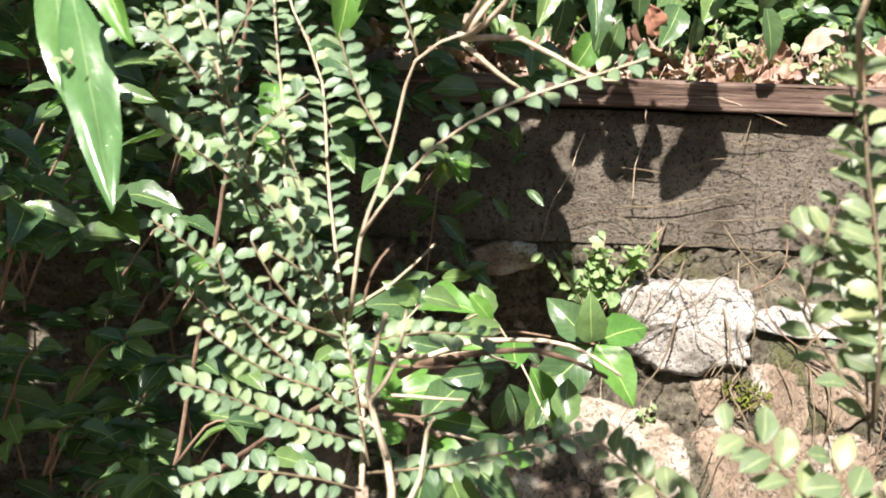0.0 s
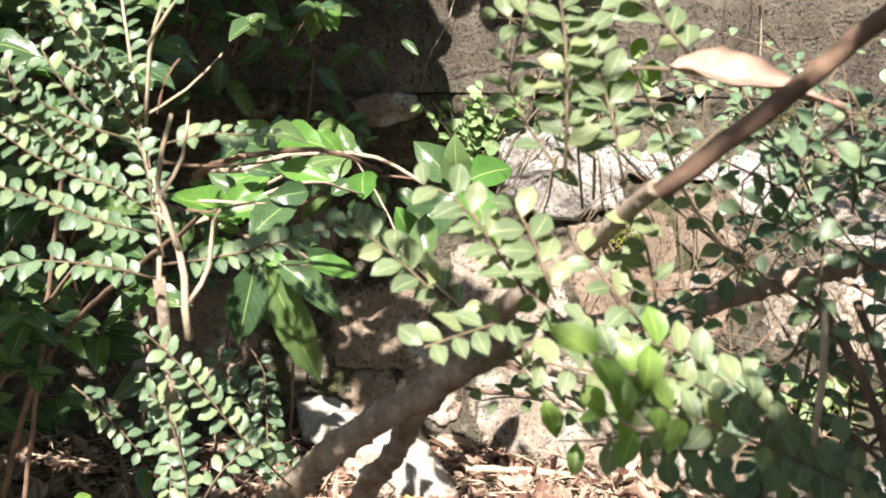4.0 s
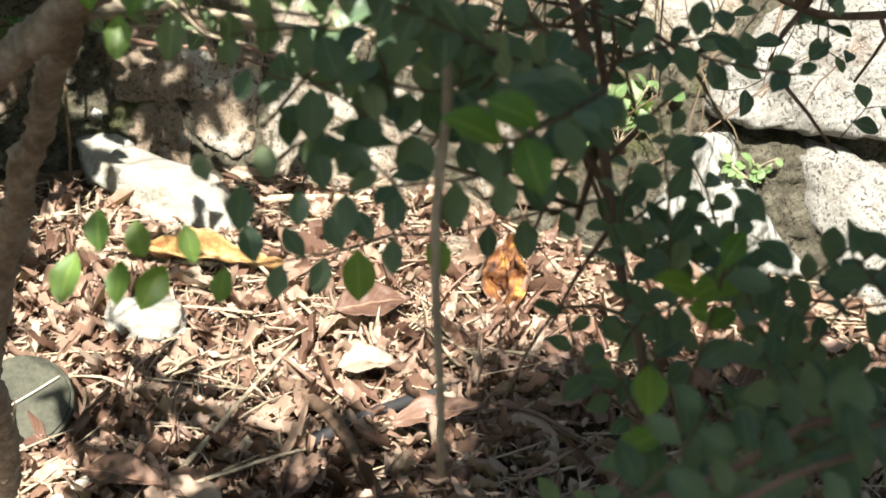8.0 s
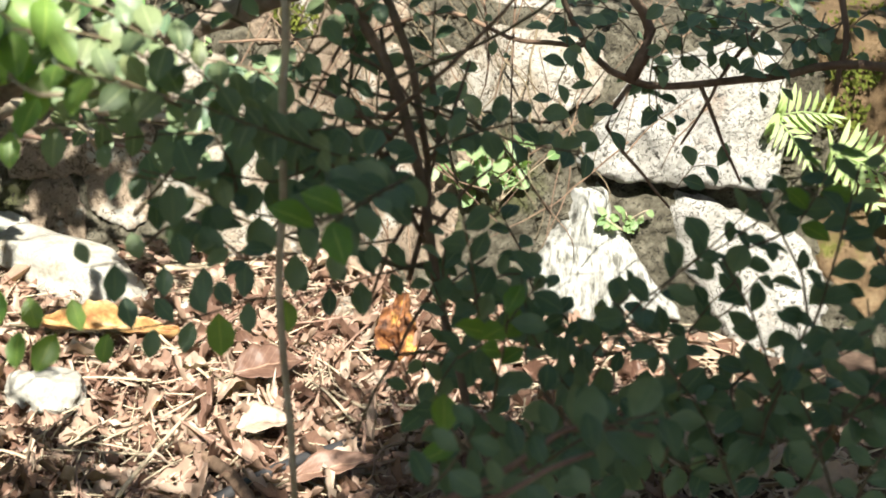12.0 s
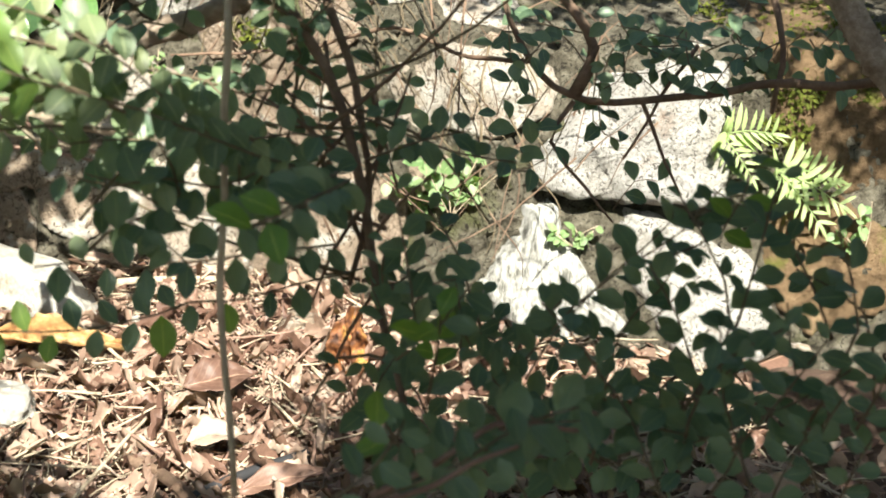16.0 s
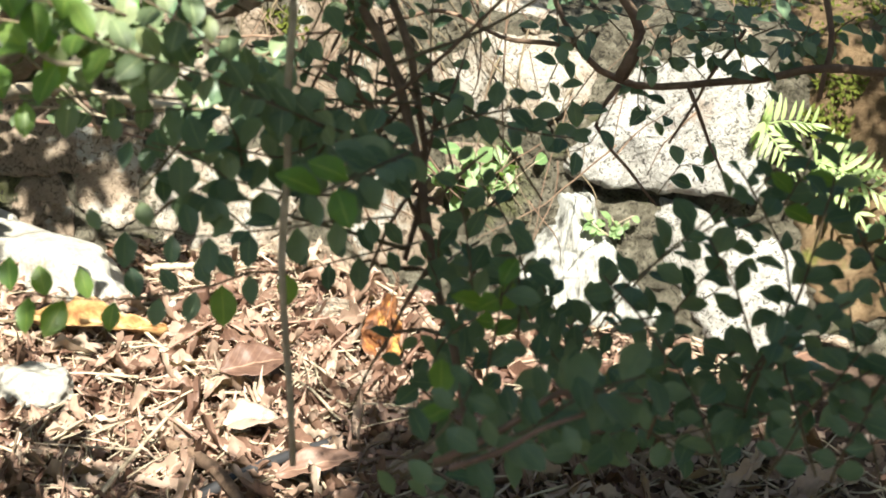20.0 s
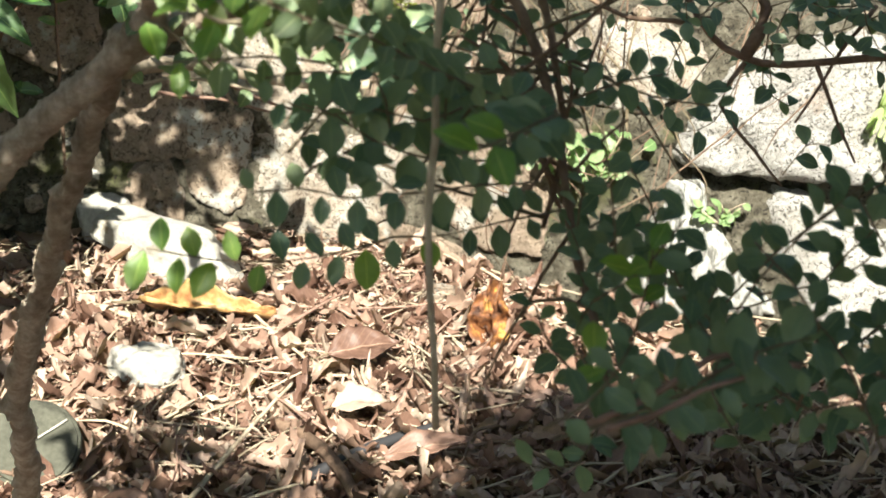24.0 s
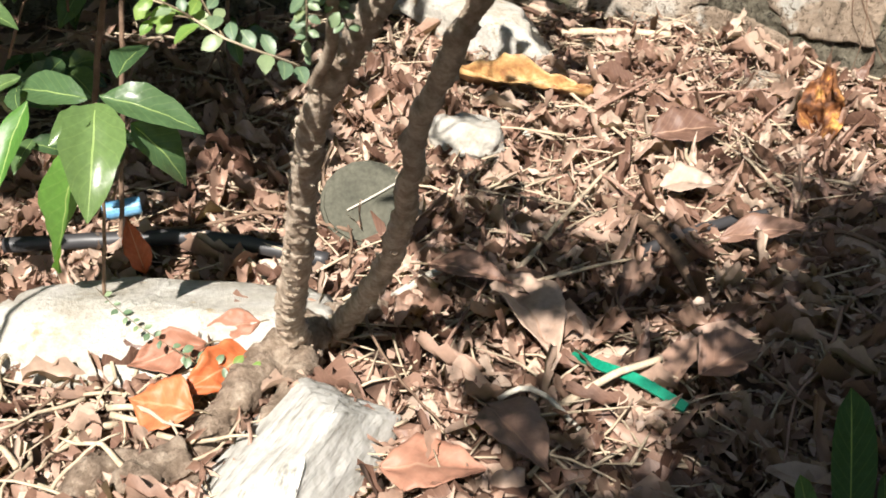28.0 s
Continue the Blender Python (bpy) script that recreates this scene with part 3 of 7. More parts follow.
def set_stone(corners, mat, proud, seed, rough=0.005):
    """A flat-faced stone bedded in the wall: an uneven outline, a rough face and a worn edge."""
    closed = [Vector((x, 0, z)) for x, z in corners]
    mid = sum(closed, Vector()) / len(closed)
    edge = []
    for k in range(len(closed)):
        p0, p1, p2, p3 = (closed[(k + j) % len(closed)] for j in (-1, 0, 1, 2))
        for j in range(12):
            t = j / 12
            smooth = 0.5 * (2 * p1 + (p2 - p0) * t + (2 * p0 - 5 * p1 + 4 * p2 - p3) * t * t + (3 * p1 - p0 - 3 * p2 + p3) * t ** 3)
            edge.append(p1.lerp(p2, t) * 0.5 + smooth * 0.5)
    shift = Vector((seed * 1.7, seed * 0.6, 0))
    edge = [mid + (p - mid) * (1 + 0.10 * noise.noise(p * 24 + shift) + 0.09 * noise.noise(p * 60 + shift) + 0.04 * noise.noise(p * 140 + shift)) for p in edge]
    rings = [0.12, 0.24, 0.36, 0.48, 0.58, 0.68, 0.76, 0.83, 0.89, 0.95, 1.0, 1.05, 1.08]
    drop = [1, 1, 1, 1, 1, 1, 1, 0.99, 0.95, 0.86, 0.66, 0.3, -1.2]
    tilt = Vector((noise.noise(shift + Vector((5, 0, 0))), 0, noise.noise(shift + Vector((0, 0, 9)))))
    verts, faces = [(mid.x, face_y(mid.x, mid.z) + relief(mid.x, mid.z) - proud, mid.z)], []
    for f, d in zip(rings, drop):
        for p in edge:
            q = mid + (p - mid) * f
            lift = proud * d + tilt.dot(q - mid) * 0.12 * min(1, d + 1)
            lift += rough * (noise.noise(q * 16 + shift) + 0.8 * noise.noise(q * 38 + shift) + 0.7 * noise.noise(q * 90) + 0.5 * noise.noise(q * 190))
            verts.append((q.x, face_y(q.x, q.z) + relief(q.x, q.z) - lift, q.z))
    n = len(edge)
    for k in range(n):
        faces.append((0, 1 + k, 1 + (k + 1) % n))
        for r in range(len(rings) - 1):
            a, b = 1 + r * n + k, 1 + r * n + (k + 1) % n
            faces.append((a, a + n, b + n, b))
    return under(wall, "stone", to_mesh("stone", verts, faces, mat))


BIG, WEDGE = [(0.788, 0.229), (0.826, 0.287), (0.884, 0.352), (0.94, 0.375), (1.006, 0.378), (1.008, 0.31), (0.992, 0.215), (0.90, 0.198), (0.847, 0.193), (0.80, 0.208)], [(0.785, 0.182), (0.81, 0.178), (0.838, 0.102), (0.874, 0.045), (0.868, 0.022), (0.80, 0.0), (0.738, 0.031), (0.712, 0.068), (0.752, 0.122)]
STONES = [
    (BIG, STONE_PALE, 0.040, 0.006), (WEDGE, STONE_STREAKED, 0.022, 0.005),
    ([(0.897, 0.163), (0.932, 0.172), (0.98, 0.156), (1.035, 0.129), (1.046, 0.072), (1.03, -0.01), (0.97, -0.03), (0.93, 0.02), (0.905, 0.07)], STONE_PALE, 0.0168, 0.006),
    ([(0.642, 0.35), (0.709, 0.379), (0.78, 0.382), (0.824, 0.352), (0.812, 0.308), (0.773, 0.286), (0.743, 0.267), (0.70, 0.274), (0.645, 0.268)], STONE_PINK, 0.0083, 0.005),
    ([(0.41, 0.285), (0.443, 0.302), (0.533, 0.327), (0.598, 0.345), (0.592, 0.293), (0.560, 0.235), (0.52, 0.205), (0.45, 0.19)], STONE_TAN, 0.0069, 0.005),
    ([(0.284, 0.16), (0.37, 0.158), (0.448, 0.146), (0.457, 0.12), (0.446, 0.066), (0.427, 0.005), (0.333, -0.01), (0.249, 0.015), (0.246, 0.077), (0.268, 0.144)], STONE_PINK, 0.0097, 0.006),
    ([(0.541, 0.167), (0.60, 0.195), (0.633, 0.171), (0.636, 0.12), (0.62, 0.06), (0.543, 0.045), (0.517, 0.105)], STONE_TAN, 0.0069, 0.005),
    ([(0.137, 0.115), (0.17, 0.172), (0.219, 0.195), (0.248, 0.178), (0.236, 0.10), (0.225, 0.05), (0.20, 0.036), (0.15, 0.06)], STONE_TAN, 0.009, 0.006),
    ([(0.424, 0.023), (0.482, 0.038), (0.536, 0.026), (0.56, -0.01), (0.501, -0.03), (0.44, -0.03)], STONE_TAN, 0.009, 0.005),
    ([(0.28, 0.505), (0.33, 0.523), (0.37, 0.52), (0.442, 0.522), (0.476, 0.505), (0.474, 0.44), (0.469, 0.405), (0.395, 0.378), (0.308, 0.394), (0.273, 0.447)], STONE_PALE, 0.035, 0.006),
    ([(0.483, 0.478), (0.537, 0.497), (0.594, 0.496), (0.605, 0.48), (0.588, 0.465), (0.529, 0.457), (0.487, 0.46)], STONE_PALE, 0.03, 0.004),
    ([(0.219, 0.30), (0.26, 0.312), (0.31, 0.306), (0.37, 0.285), (0.396, 0.26), (0.389, 0.195), (0.312, 0.182), (0.245, 0.20), (0.23, 0.26)], STONE_PINK, 0.0083, 0.006),
    ([(0.478, 0.40), (0.525, 0.405), (0.535, 0.36), (0.525, 0.324), (0.486, 0.318)], STONE_TAN, 0.0076, 0.004),
    ([(0.023, 0.216), (0.09, 0.24), (0.165, 0.232), (0.162, 0.129), (0.09, 0.115), (0.028, 0.118)], STONE_TAN, 0.009, 0.006),
    ([(0.05, 0.555), (0.10, 0.575), (0.15, 0.566), (0.145, 0.53), (0.068, 0.52)], STONE_TAN, 0.009, 0.005),
    ([(0.05, 0.10), (0.11, 0.108), (0.13, 0.06), (0.12, -0.01), (0.04, 0.0)], STONE_TAN, 0.009, 0.006),
    ([(0.60, 0.475), (0.66, 0.50), (0.70, 0.475), (0.69, 0.435), (0.62, 0.43)], STONE_PALE, 0.014, 0.005),
    ([(0.70, 0.46), (0.77, 0.475), (0.83, 0.45), (0.80, 0.41), (0.71, 0.415)], STONE_PINK, 0.009, 0.005),
    ([(1.06, 0.20), (1.13, 0.215), (1.20, 0.17), (1.19, 0.08), (1.10, 0.05), (1.055, 0.11)], STONE_BROWN, 0.009, 0.006),
    ([(1.07, 0.36), (1.12, 0.44), (1.22, 0.44), (1.26, 0.33), (1.22, 0.24), (1.11, 0.25)], STONE_BROWN, 0.0097, 0.007),
    ([(0.645, 0.225), (0.685, 0.232), (0.70, 0.20), (0.68, 0.165), (0.648, 0.175)], STONE_TAN, 0.0041, 0.004),
    ([(0.54, 0.43), (0.585, 0.44), (0.60, 0.39), (0.57, 0.355), (0.54, 0.375)], STONE_TAN, 0.0062, 0.004),
    ([(0.40, 0.365), (0.455, 0.37), (0.465, 0.325), (0.42, 0.315)], STONE_TAN, 0.0062, 0.004),
    ([(-0.10, 0.36), (0.0, 0.37), (0.02, 0.28), (-0.05, 0.25), (-0.13, 0.29)], STONE_TAN, 0.0072, 0.006),
    ([(-0.30, 0.22), (-0.16, 0.24), (-0.12, 0.14), (-0.2, 0.06), (-0.31, 0.1)], STONE_TAN, 0.0072, 0.006),
]
for k, (corners, mat, proud, coarse) in enumerate(STONES):
    set_stone(corners, mat, proud, 3 + k, coarse)

fill = random.Random(3)
def on_stone(x, z):
    return any(min(c[0] for c in s[0]) - 0.01 < x < max(c[0] for c in s[0]) + 0.01 and min(c[1] for c in s[0]) - 0.01 < z < max(c[1] for c in s[0]) + 0.01 for s in STONES)


for k in range(190):
    x, z = fill.uniform(-0.35, 1.3), fill.uniform(0.0, 0.54)
    if on_stone(x, z):
        continue
    w = fill.uniform(0.012, 0.04)
    h = w * fill.uniform(0.55, 0.9)
    nrm = face_normal(x, z)
    me = rock((w, h, h * 0.7), 60 + k % 9, 7, 0.14, 3)
    me.materials.append(STONE_PALE if fill.random() < 0.06 else STONE_TAN if fill.random() < 0.5 else MORTAR)
    right = Vector((0, 0, 1)).cross(nrm).normalized()
    m = Matrix((right, nrm.cross(right), nrm)).transposed().to_4x4()
    under(wall, "stone", me, Matrix.Translation(Vector((x, face_y(x, z), z)) + nrm * h * 0.12) @ m @ pose(0, 0, 0, 0, 0, fill.uniform(-40, 40)))

terrace = tagged(new("terrace_ground", box_mesh("terrace_ground", (-3.0, 2.10, 0.60), (3.5, 6.0, 0.822), SOIL, 0.3, 0.012, 0.01)), "raised soil bed behind the retaining wall", "soil", kind="structure")

# ---- main shrub ----
shrub = thing("small_leaved_shrub", (-0.088, 0.965, 0), "leaning shrub with knobbly brown trunk and small oval leaves", "shrub")
bush = thing("twiggy_bush", (0.95, 0.75, 0), "bare dark twigs with a few narrow leaves", "shrub")
# limb
limb(shrub, "trunk", [(-0.088, 0.965, -0.020), (-0.095, 0.897, 0.080), (-0.072, 0.802, 0.192), (-0.051, 0.705, 0.306), (-0.027, 0.634, 0.390), (0.044, 0.522, 0.521), (0.104, 0.470, 0.583), (0.124, 0.448, 0.608)], 0.0125, 0.0058)
limb(shrub, "stem", [(-0.078, 0.985, -0.020), (-0.070, 0.974, 0.013), (-0.018, 0.877, 0.127), (0.006, 0.800, 0.218), (0.015, 0.742, 0.285), (0.031, 0.667, 0.374), (0.093, 0.519, 0.548), (0.110, 0.478, 0.597)], 0.0100, 0.0048, None, 0.0035)
limb(shrub, "limb", [(0.104, 0.470, 0.583), (0.124, 0.448, 0.608), (0.122, 0.408, 0.632), (0.142, 0.362, 0.664), (0.153, 0.306, 0.695)], 0.0052, 0.0026)
limb(shrub, "limb", [(0.104, 0.470, 0.583), (0.139, 0.469, 0.602), (0.176, 0.466, 0.610), (0.210, 0.464, 0.618), (0.260, 0.443, 0.640), (0.317, 0.420, 0.656)], 0.0052, 0.004)
limb(shrub, "limb", [(0.108, 0.500, 0.575), (0.134, 0.560, 0.566), (0.158, 0.575, 0.556), (0.193, 0.562, 0.552), (0.222, 0.548, 0.553)], 0.0042, 0.0028, TWIG_PALE)
limb(shrub, "twig", [(0.118, 0.530, 0.558), (0.150, 0.560, 0.546), (0.180, 0.565, 0.536)], 0.0012, 0.0007, TWIG_BARE)
limb(shrub, "twig", [(0.140, 0.565, 0.563), (0.165, 0.570, 0.546), (0.195, 0.570, 0.534)], 0.0012, 0.0007, TWIG_BARE)
limb(shrub, "limb", [(0.242, 0.416, 0.638), (0.248, 0.398, 0.625), (0.256, 0.375, 0.601), (0.258, 0.353, 0.573), (0.256, 0.333, 0.549), (0.258, 0.313, 0.526), (0.257, 0.294, 0.505)], 0.0022, 0.0013)
limb(shrub, "limb", [(0.258, 0.410, 0.635), (0.263, 0.386, 0.606), (0.262, 0.361, 0.570), (0.250, 0.345, 0.546)], 0.0018, 0.001)
limb(shrub, "stalk", [(0.207, 0.306, 0.657), (0.202, 0.295, 0.624), (0.200, 0.290, 0.596), (0.198, 0.283, 0.547), (0.199, 0.279, 0.509)], 0.0012, 0.001, TWIG_PALE)
limb(shrub, "twig", [(0.258, 0.447, 0.617), (0.241, 0.444, 0.594), (0.226, 0.438, 0.566)], 0.0009, 0.0005)
limb(shrub, "twig", [(0.261, 0.394, 0.596), (0.248, 0.410, 0.598), (0.232, 0.428, 0.604)], 0.0009, 0.0005)
limb(shrub, "twig", [(0.259, 0.364, 0.575), (0.273, 0.377, 0.591), (0.285, 0.391, 0.610)], 0.0009, 0.0005)
limb(shrub, "twig", [(0.258, 0.353, 0.573), (0.245, 0.350, 0.556), (0.236, 0.347, 0.538)], 0.0009, 0.0005)
limb(shrub, "twig", [(0.258, 0.346, 0.557), (0.253, 0.364, 0.570), (0.247, 0.371, 0.584)], 0.0009, 0.0005)
limb(shrub, "twig", [(0.257, 0.372, 0.594), (0.245, 0.371, 0.582), (0.234, 0.370, 0.569)], 0.0009, 0.0005)
limb(shrub, "twig", [(0.256, 0.333, 0.549), (0.246, 0.331, 0.535), (0.238, 0.329, 0.521)], 0.0009, 0.0005)
limb(shrub, "twig", [(0.258, 0.348, 0.560), (0.269, 0.349, 0.573), (0.280, 0.349, 0.582)], 0.0009, 0.0005)
limb(shrub, "twig", [(0.255, 0.445, 0.608), (0.248, 0.436, 0.579), (0.237, 0.429, 0.552)], 0.0009, 0.0005)
limb(shrub, "twig", [(0.260, 0.424, 0.616), (0.262, 0.415, 0.594), (0.255, 0.409, 0.572)], 0.0009, 0.0005)
limb(shrub, "twig", [(0.271, 0.393, 0.604), (0.272, 0.386, 0.585), (0.265, 0.380, 0.564)], 0.0009, 0.0005)
# near
sprig(shrub, [(0.252, 0.335, 0.556), (0.234, 0.325, 0.557), (0.218, 0.318, 0.558), (0.203, 0.312, 0.558)], leaf=0.0096, gap=0.0056, part=True, flat=True, fresh_at=(0.9,))
sprig(shrub, [(0.203, 0.312, 0.558), (0.192, 0.311, 0.559), (0.183, 0.310, 0.557), (0.175, 0.309, 0.556), (0.158, 0.308, 0.555), (0.137, 0.308, 0.557), (0.118, 0.298, 0.566)], leaf=0.0096, gap=0.0056, part=True, flat=True, bright=6, fresh_at=(0.2, 0.23))
sprig(shrub, [(0.238, 0.310, 0.574), (0.223, 0.300, 0.578), (0.211, 0.296, 0.579), (0.197, 0.293, 0.579), (0.183, 0.290, 0.580), (0.173, 0.286, 0.581), (0.161, 0.281, 0.586), (0.148, 0.276, 0.588)], leaf=0.0096, gap=0.0056, part=True, flat=True)
sprig(shrub, [(0.235, 0.325, 0.576), (0.211, 0.315, 0.582), (0.197, 0.310, 0.586), (0.185, 0.306, 0.592), (0.175, 0.300, 0.600), (0.164, 0.296, 0.606)], leaf=0.0096, gap=0.0056, part=True, flat=True)
sprig(shrub, [(0.232, 0.330, 0.588), (0.227, 0.330, 0.592), (0.216, 0.325, 0.599), (0.200, 0.320, 0.606), (0.187, 0.315, 0.610), (0.171, 0.310, 0.612), (0.155, 0.305, 0.612)], leaf=0.0096, gap=0.0056, part=True, flat=True)
sprig(shrub, [(0.217, 0.315, 0.599), (0.200, 0.305, 0.597), (0.185, 0.295, 0.603), (0.171, 0.290, 0.604), (0.158, 0.285, 0.610)], leaf=0.0096, gap=0.0056, part=True, flat=True)
sprig(shrub, [(0.243, 0.360, 0.590), (0.225, 0.360, 0.598), (0.208, 0.360, 0.605), (0.192, 0.358, 0.612), (0.176, 0.355, 0.616), (0.162, 0.350, 0.622)], leaf=0.0096, gap=0.0056, part=True, flat=True)
sprig(shrub, [(0.243, 0.400, 0.595), (0.227, 0.405, 0.601), (0.210, 0.410, 0.607), (0.190, 0.410, 0.612)], leaf=0.0096, gap=0.0056, part=True, flat=True)
sprig(shrub, [(0.248, 0.350, 0.597), (0.231, 0.340, 0.603), (0.213, 0.330, 0.604), (0.199, 0.325, 0.611), (0.185, 0.320, 0.616)], leaf=0.0096, gap=0.0056, part=True, flat=True)
sprig(shrub, [(0.236, 0.300, 0.601), (0.219, 0.265, 0.605), (0.207, 0.250, 0.605), (0.198, 0.243, 0.605)], leaf=0.0098, gap=0.0050, part=True, flat=True, fresh_at=(0.72, 0.8))
sprig(shrub, [(0.237, 0.290, 0.601), (0.223, 0.262, 0.605), (0.213, 0.252, 0.605), (0.205, 0.245, 0.604)], leaf=0.0098, gap=0.0050, part=True, flat=True)
sprig(shrub, [(0.288, 0.275, 0.538), (0.295, 0.273, 0.551), (0.304, 0.272, 0.561), (0.313, 0.272, 0.570), (0.321, 0.272, 0.576), (0.334, 0.275, 0.584)], leaf=0.0092, gap=0.0056, part=True, flat=True)
sprig(shrub, [(0.310, 0.300, 0.534), (0.328, 0.298, 0.537), (0.343, 0.296, 0.544), (0.352, 0.295, 0.555)], leaf=0.0092, gap=0.0056, part=True, flat=True)
sprig(shrub, [(0.254, 0.300, 0.537), (0.253, 0.262, 0.561), (0.258, 0.256, 0.572), (0.264, 0.256, 0.579)], leaf=0.0105, gap=0.0065, part=True, flat=True, fresh_at=(0.55, 0.6))
sprig(shrub, [(0.337, 0.250, 0.537), (0.348, 0.245, 0.553), (0.357, 0.240, 0.565)], leaf=0.0084, gap=0.0048, part=True, flat=True)
sprig(shrub, [(0.336, 0.230, 0.528), (0.348, 0.225, 0.547), (0.360, 0.225, 0.563)], leaf=0.0084, gap=0.0048, part=True, flat=True)
sprig(shrub, [(0.224, 0.215, 0.541), (0.232, 0.210, 0.548), (0.246, 0.207, 0.557), (0.253, 0.207, 0.560), (0.263, 0.208, 0.559), (0.277, 0.210, 0.554)], leaf=0.0086, gap=0.0056, part=True, flat=True, radius=(0.0015, 0.0010), mat=TWIG_BARE)
sprig(shrub, [(0.223, 0.200, 0.548), (0.234, 0.198, 0.552), (0.244, 0.197, 0.557), (0.256, 0.197, 0.559)], leaf=0.0086, gap=0.0056, part=True, flat=True, radius=(0.0013, 0.0009), mat=TWIG_BARE)
sprig(shrub, [(0.207, 0.200, 0.549), (0.217, 0.198, 0.556), (0.224, 0.198, 0.564), (0.228, 0.200, 0.569)], leaf=0.0084, gap=0.0052, part=True, flat=True)
sprig(shrub, [(0.318, 0.215, 0.523), (0.321, 0.210, 0.536), (0.323, 0.208, 0.547)], leaf=0.0084, gap=0.0046, part=True, flat=True)
sprig(shrub, [(0.340, 0.215, 0.518), (0.339, 0.210, 0.531), (0.344, 0.208, 0.545)], leaf=0.0084, gap=0.0046, part=True, flat=True)
sprig(shrub, [(0.362, 0.215, 0.516), (0.363, 0.210, 0.529), (0.367, 0.208, 0.541)], leaf=0.0084, gap=0.0046, part=True, flat=True)
sprig(shrub, [(0.352, 0.215, 0.534), (0.352, 0.210, 0.547), (0.357, 0.208, 0.557)], leaf=0.0084, gap=0.0046, part=True, flat=True)
sprig(shrub, [(0.366, 0.215, 0.539), (0.367, 0.210, 0.552), (0.370, 0.208, 0.565)], leaf=0.0084, gap=0.0046, part=True, flat=True)
sprig(shrub, [(0.230, 0.295, 0.603), (0.201, 0.276, 0.617), (0.178, 0.265, 0.631), (0.158, 0.263, 0.638), (0.146, 0.258, 0.644)], bright=2, part=True, density=1.3, pale=True)
sprig(shrub, [(0.215, 0.301, 0.606), (0.194, 0.280, 0.621), (0.175, 0.270, 0.642), (0.163, 0.266, 0.650)], part=True, density=1.4, pale=True)
sprig(shrub, [(0.229, 0.264, 0.608), (0.211, 0.237, 0.611), (0.199, 0.229, 0.609)], bright=2, part=True, density=1.4)
sprig(shrub, [(0.263, 0.303, 0.533), (0.257, 0.294, 0.564), (0.253, 0.291, 0.582), (0.253, 0.296, 0.595)], part=True)
sprig(shrub, [(0.253, 0.263, 0.538), (0.254, 0.259, 0.557), (0.253, 0.253, 0.571)], bright=4, part=True, density=1.2)
sprig(shrub, [(0.270, 0.281, 0.542), (0.268, 0.277, 0.558), (0.267, 0.281, 0.569)], part=True)
sprig(shrub, [(0.298, 0.310, 0.522), (0.316, 0.302, 0.547), (0.330, 0.293, 0.564), (0.344, 0.283, 0.578), (0.360, 0.276, 0.603)], part=True)
sprig(shrub, [(0.314, 0.278, 0.511), (0.326, 0.287, 0.544), (0.339, 0.287, 0.558), (0.345, 0.289, 0.567)], part=True)
sprig(shrub, [(0.340, 0.281, 0.571), (0.350, 0.271, 0.581), (0.357, 0.266, 0.603)], bright=4, part=True)
sprig(shrub, [(0.216, 0.217, 0.536), (0.244, 0.205, 0.553), (0.259, 0.199, 0.564), (0.269, 0.192, 0.570)], leaf=0.0115, part=True)
sprig(shrub, [(0.246, 0.220, 0.537), (0.234, 0.218, 0.551), (0.227, 0.222, 0.555)], leaf=0.0105, part=True, bright=1)
sprig(shrub, [(0.269, 0.226, 0.543), (0.260, 0.233, 0.552), (0.256, 0.237, 0.559)], leaf=0.0105, part=True)
sprig(shrub, [(0.372, 0.230, 0.550), (0.352, 0.232, 0.539), (0.328, 0.236, 0.530), (0.301, 0.242, 0.523)], part=True, density=1.3)
sprig(shrub, [(0.331, 0.210, 0.524), (0.331, 0.230, 0.546), (0.337, 0.245, 0.560)], density=1.3)
sprig(shrub, [(0.360, 0.220, 0.513), (0.362, 0.241, 0.541), (0.367, 0.258, 0.561)], density=1.3)
sprig(shrub, [(0.308, 0.217, 0.522), (0.306, 0.236, 0.540), (0.303, 0.251, 0.547)], density=1.2)
sprig(shrub, [(0.274, 0.228, 0.521), (0.270, 0.244, 0.531), (0.278, 0.255, 0.538)], density=1.2)
sprig(shrub, [(0.249, 0.306, 0.530), (0.254, 0.309, 0.543), (0.250, 0.316, 0.556)], density=1.2)
sprig(shrub, [(0.249, 0.280, 0.519), (0.243, 0.286, 0.532), (0.251, 0.288, 0.544)], density=1.2)
sprig(shrub, [(0.345, 0.236, 0.525), (0.305, 0.241, 0.537), (0.280, 0.239, 0.542)], density=1.2)
sprig(shrub, [(0.336, 0.334, 0.519), (0.314, 0.336, 0.514), (0.304, 0.344, 0.527), (0.301, 0.348, 0.536)], density=1.1)
thicket(shrub, [(0.270, 0.383, 0.575), (0.275, 0.371, 0.551), (0.273, 0.351, 0.530), (0.275, 0.339, 0.502)], 4, (0.0, -0.2, 0.3), (0.03, 0.07), density=1.2, spread=0.9)
thicket(shrub, [(0.243, 0.305, 0.486), (0.270, 0.312, 0.489), (0.304, 0.318, 0.492), (0.335, 0.324, 0.494)], 12, (0.0, -0.1, 0.5), (0.03, 0.07), density=1.2, spread=0.9)
thicket(shrub, [(0.291, 0.350, 0.509), (0.314, 0.343, 0.503), (0.340, 0.338, 0.503)], 2, (0.0, -0.1, 0.4), (0.03, 0.06), density=1.2, spread=0.9)
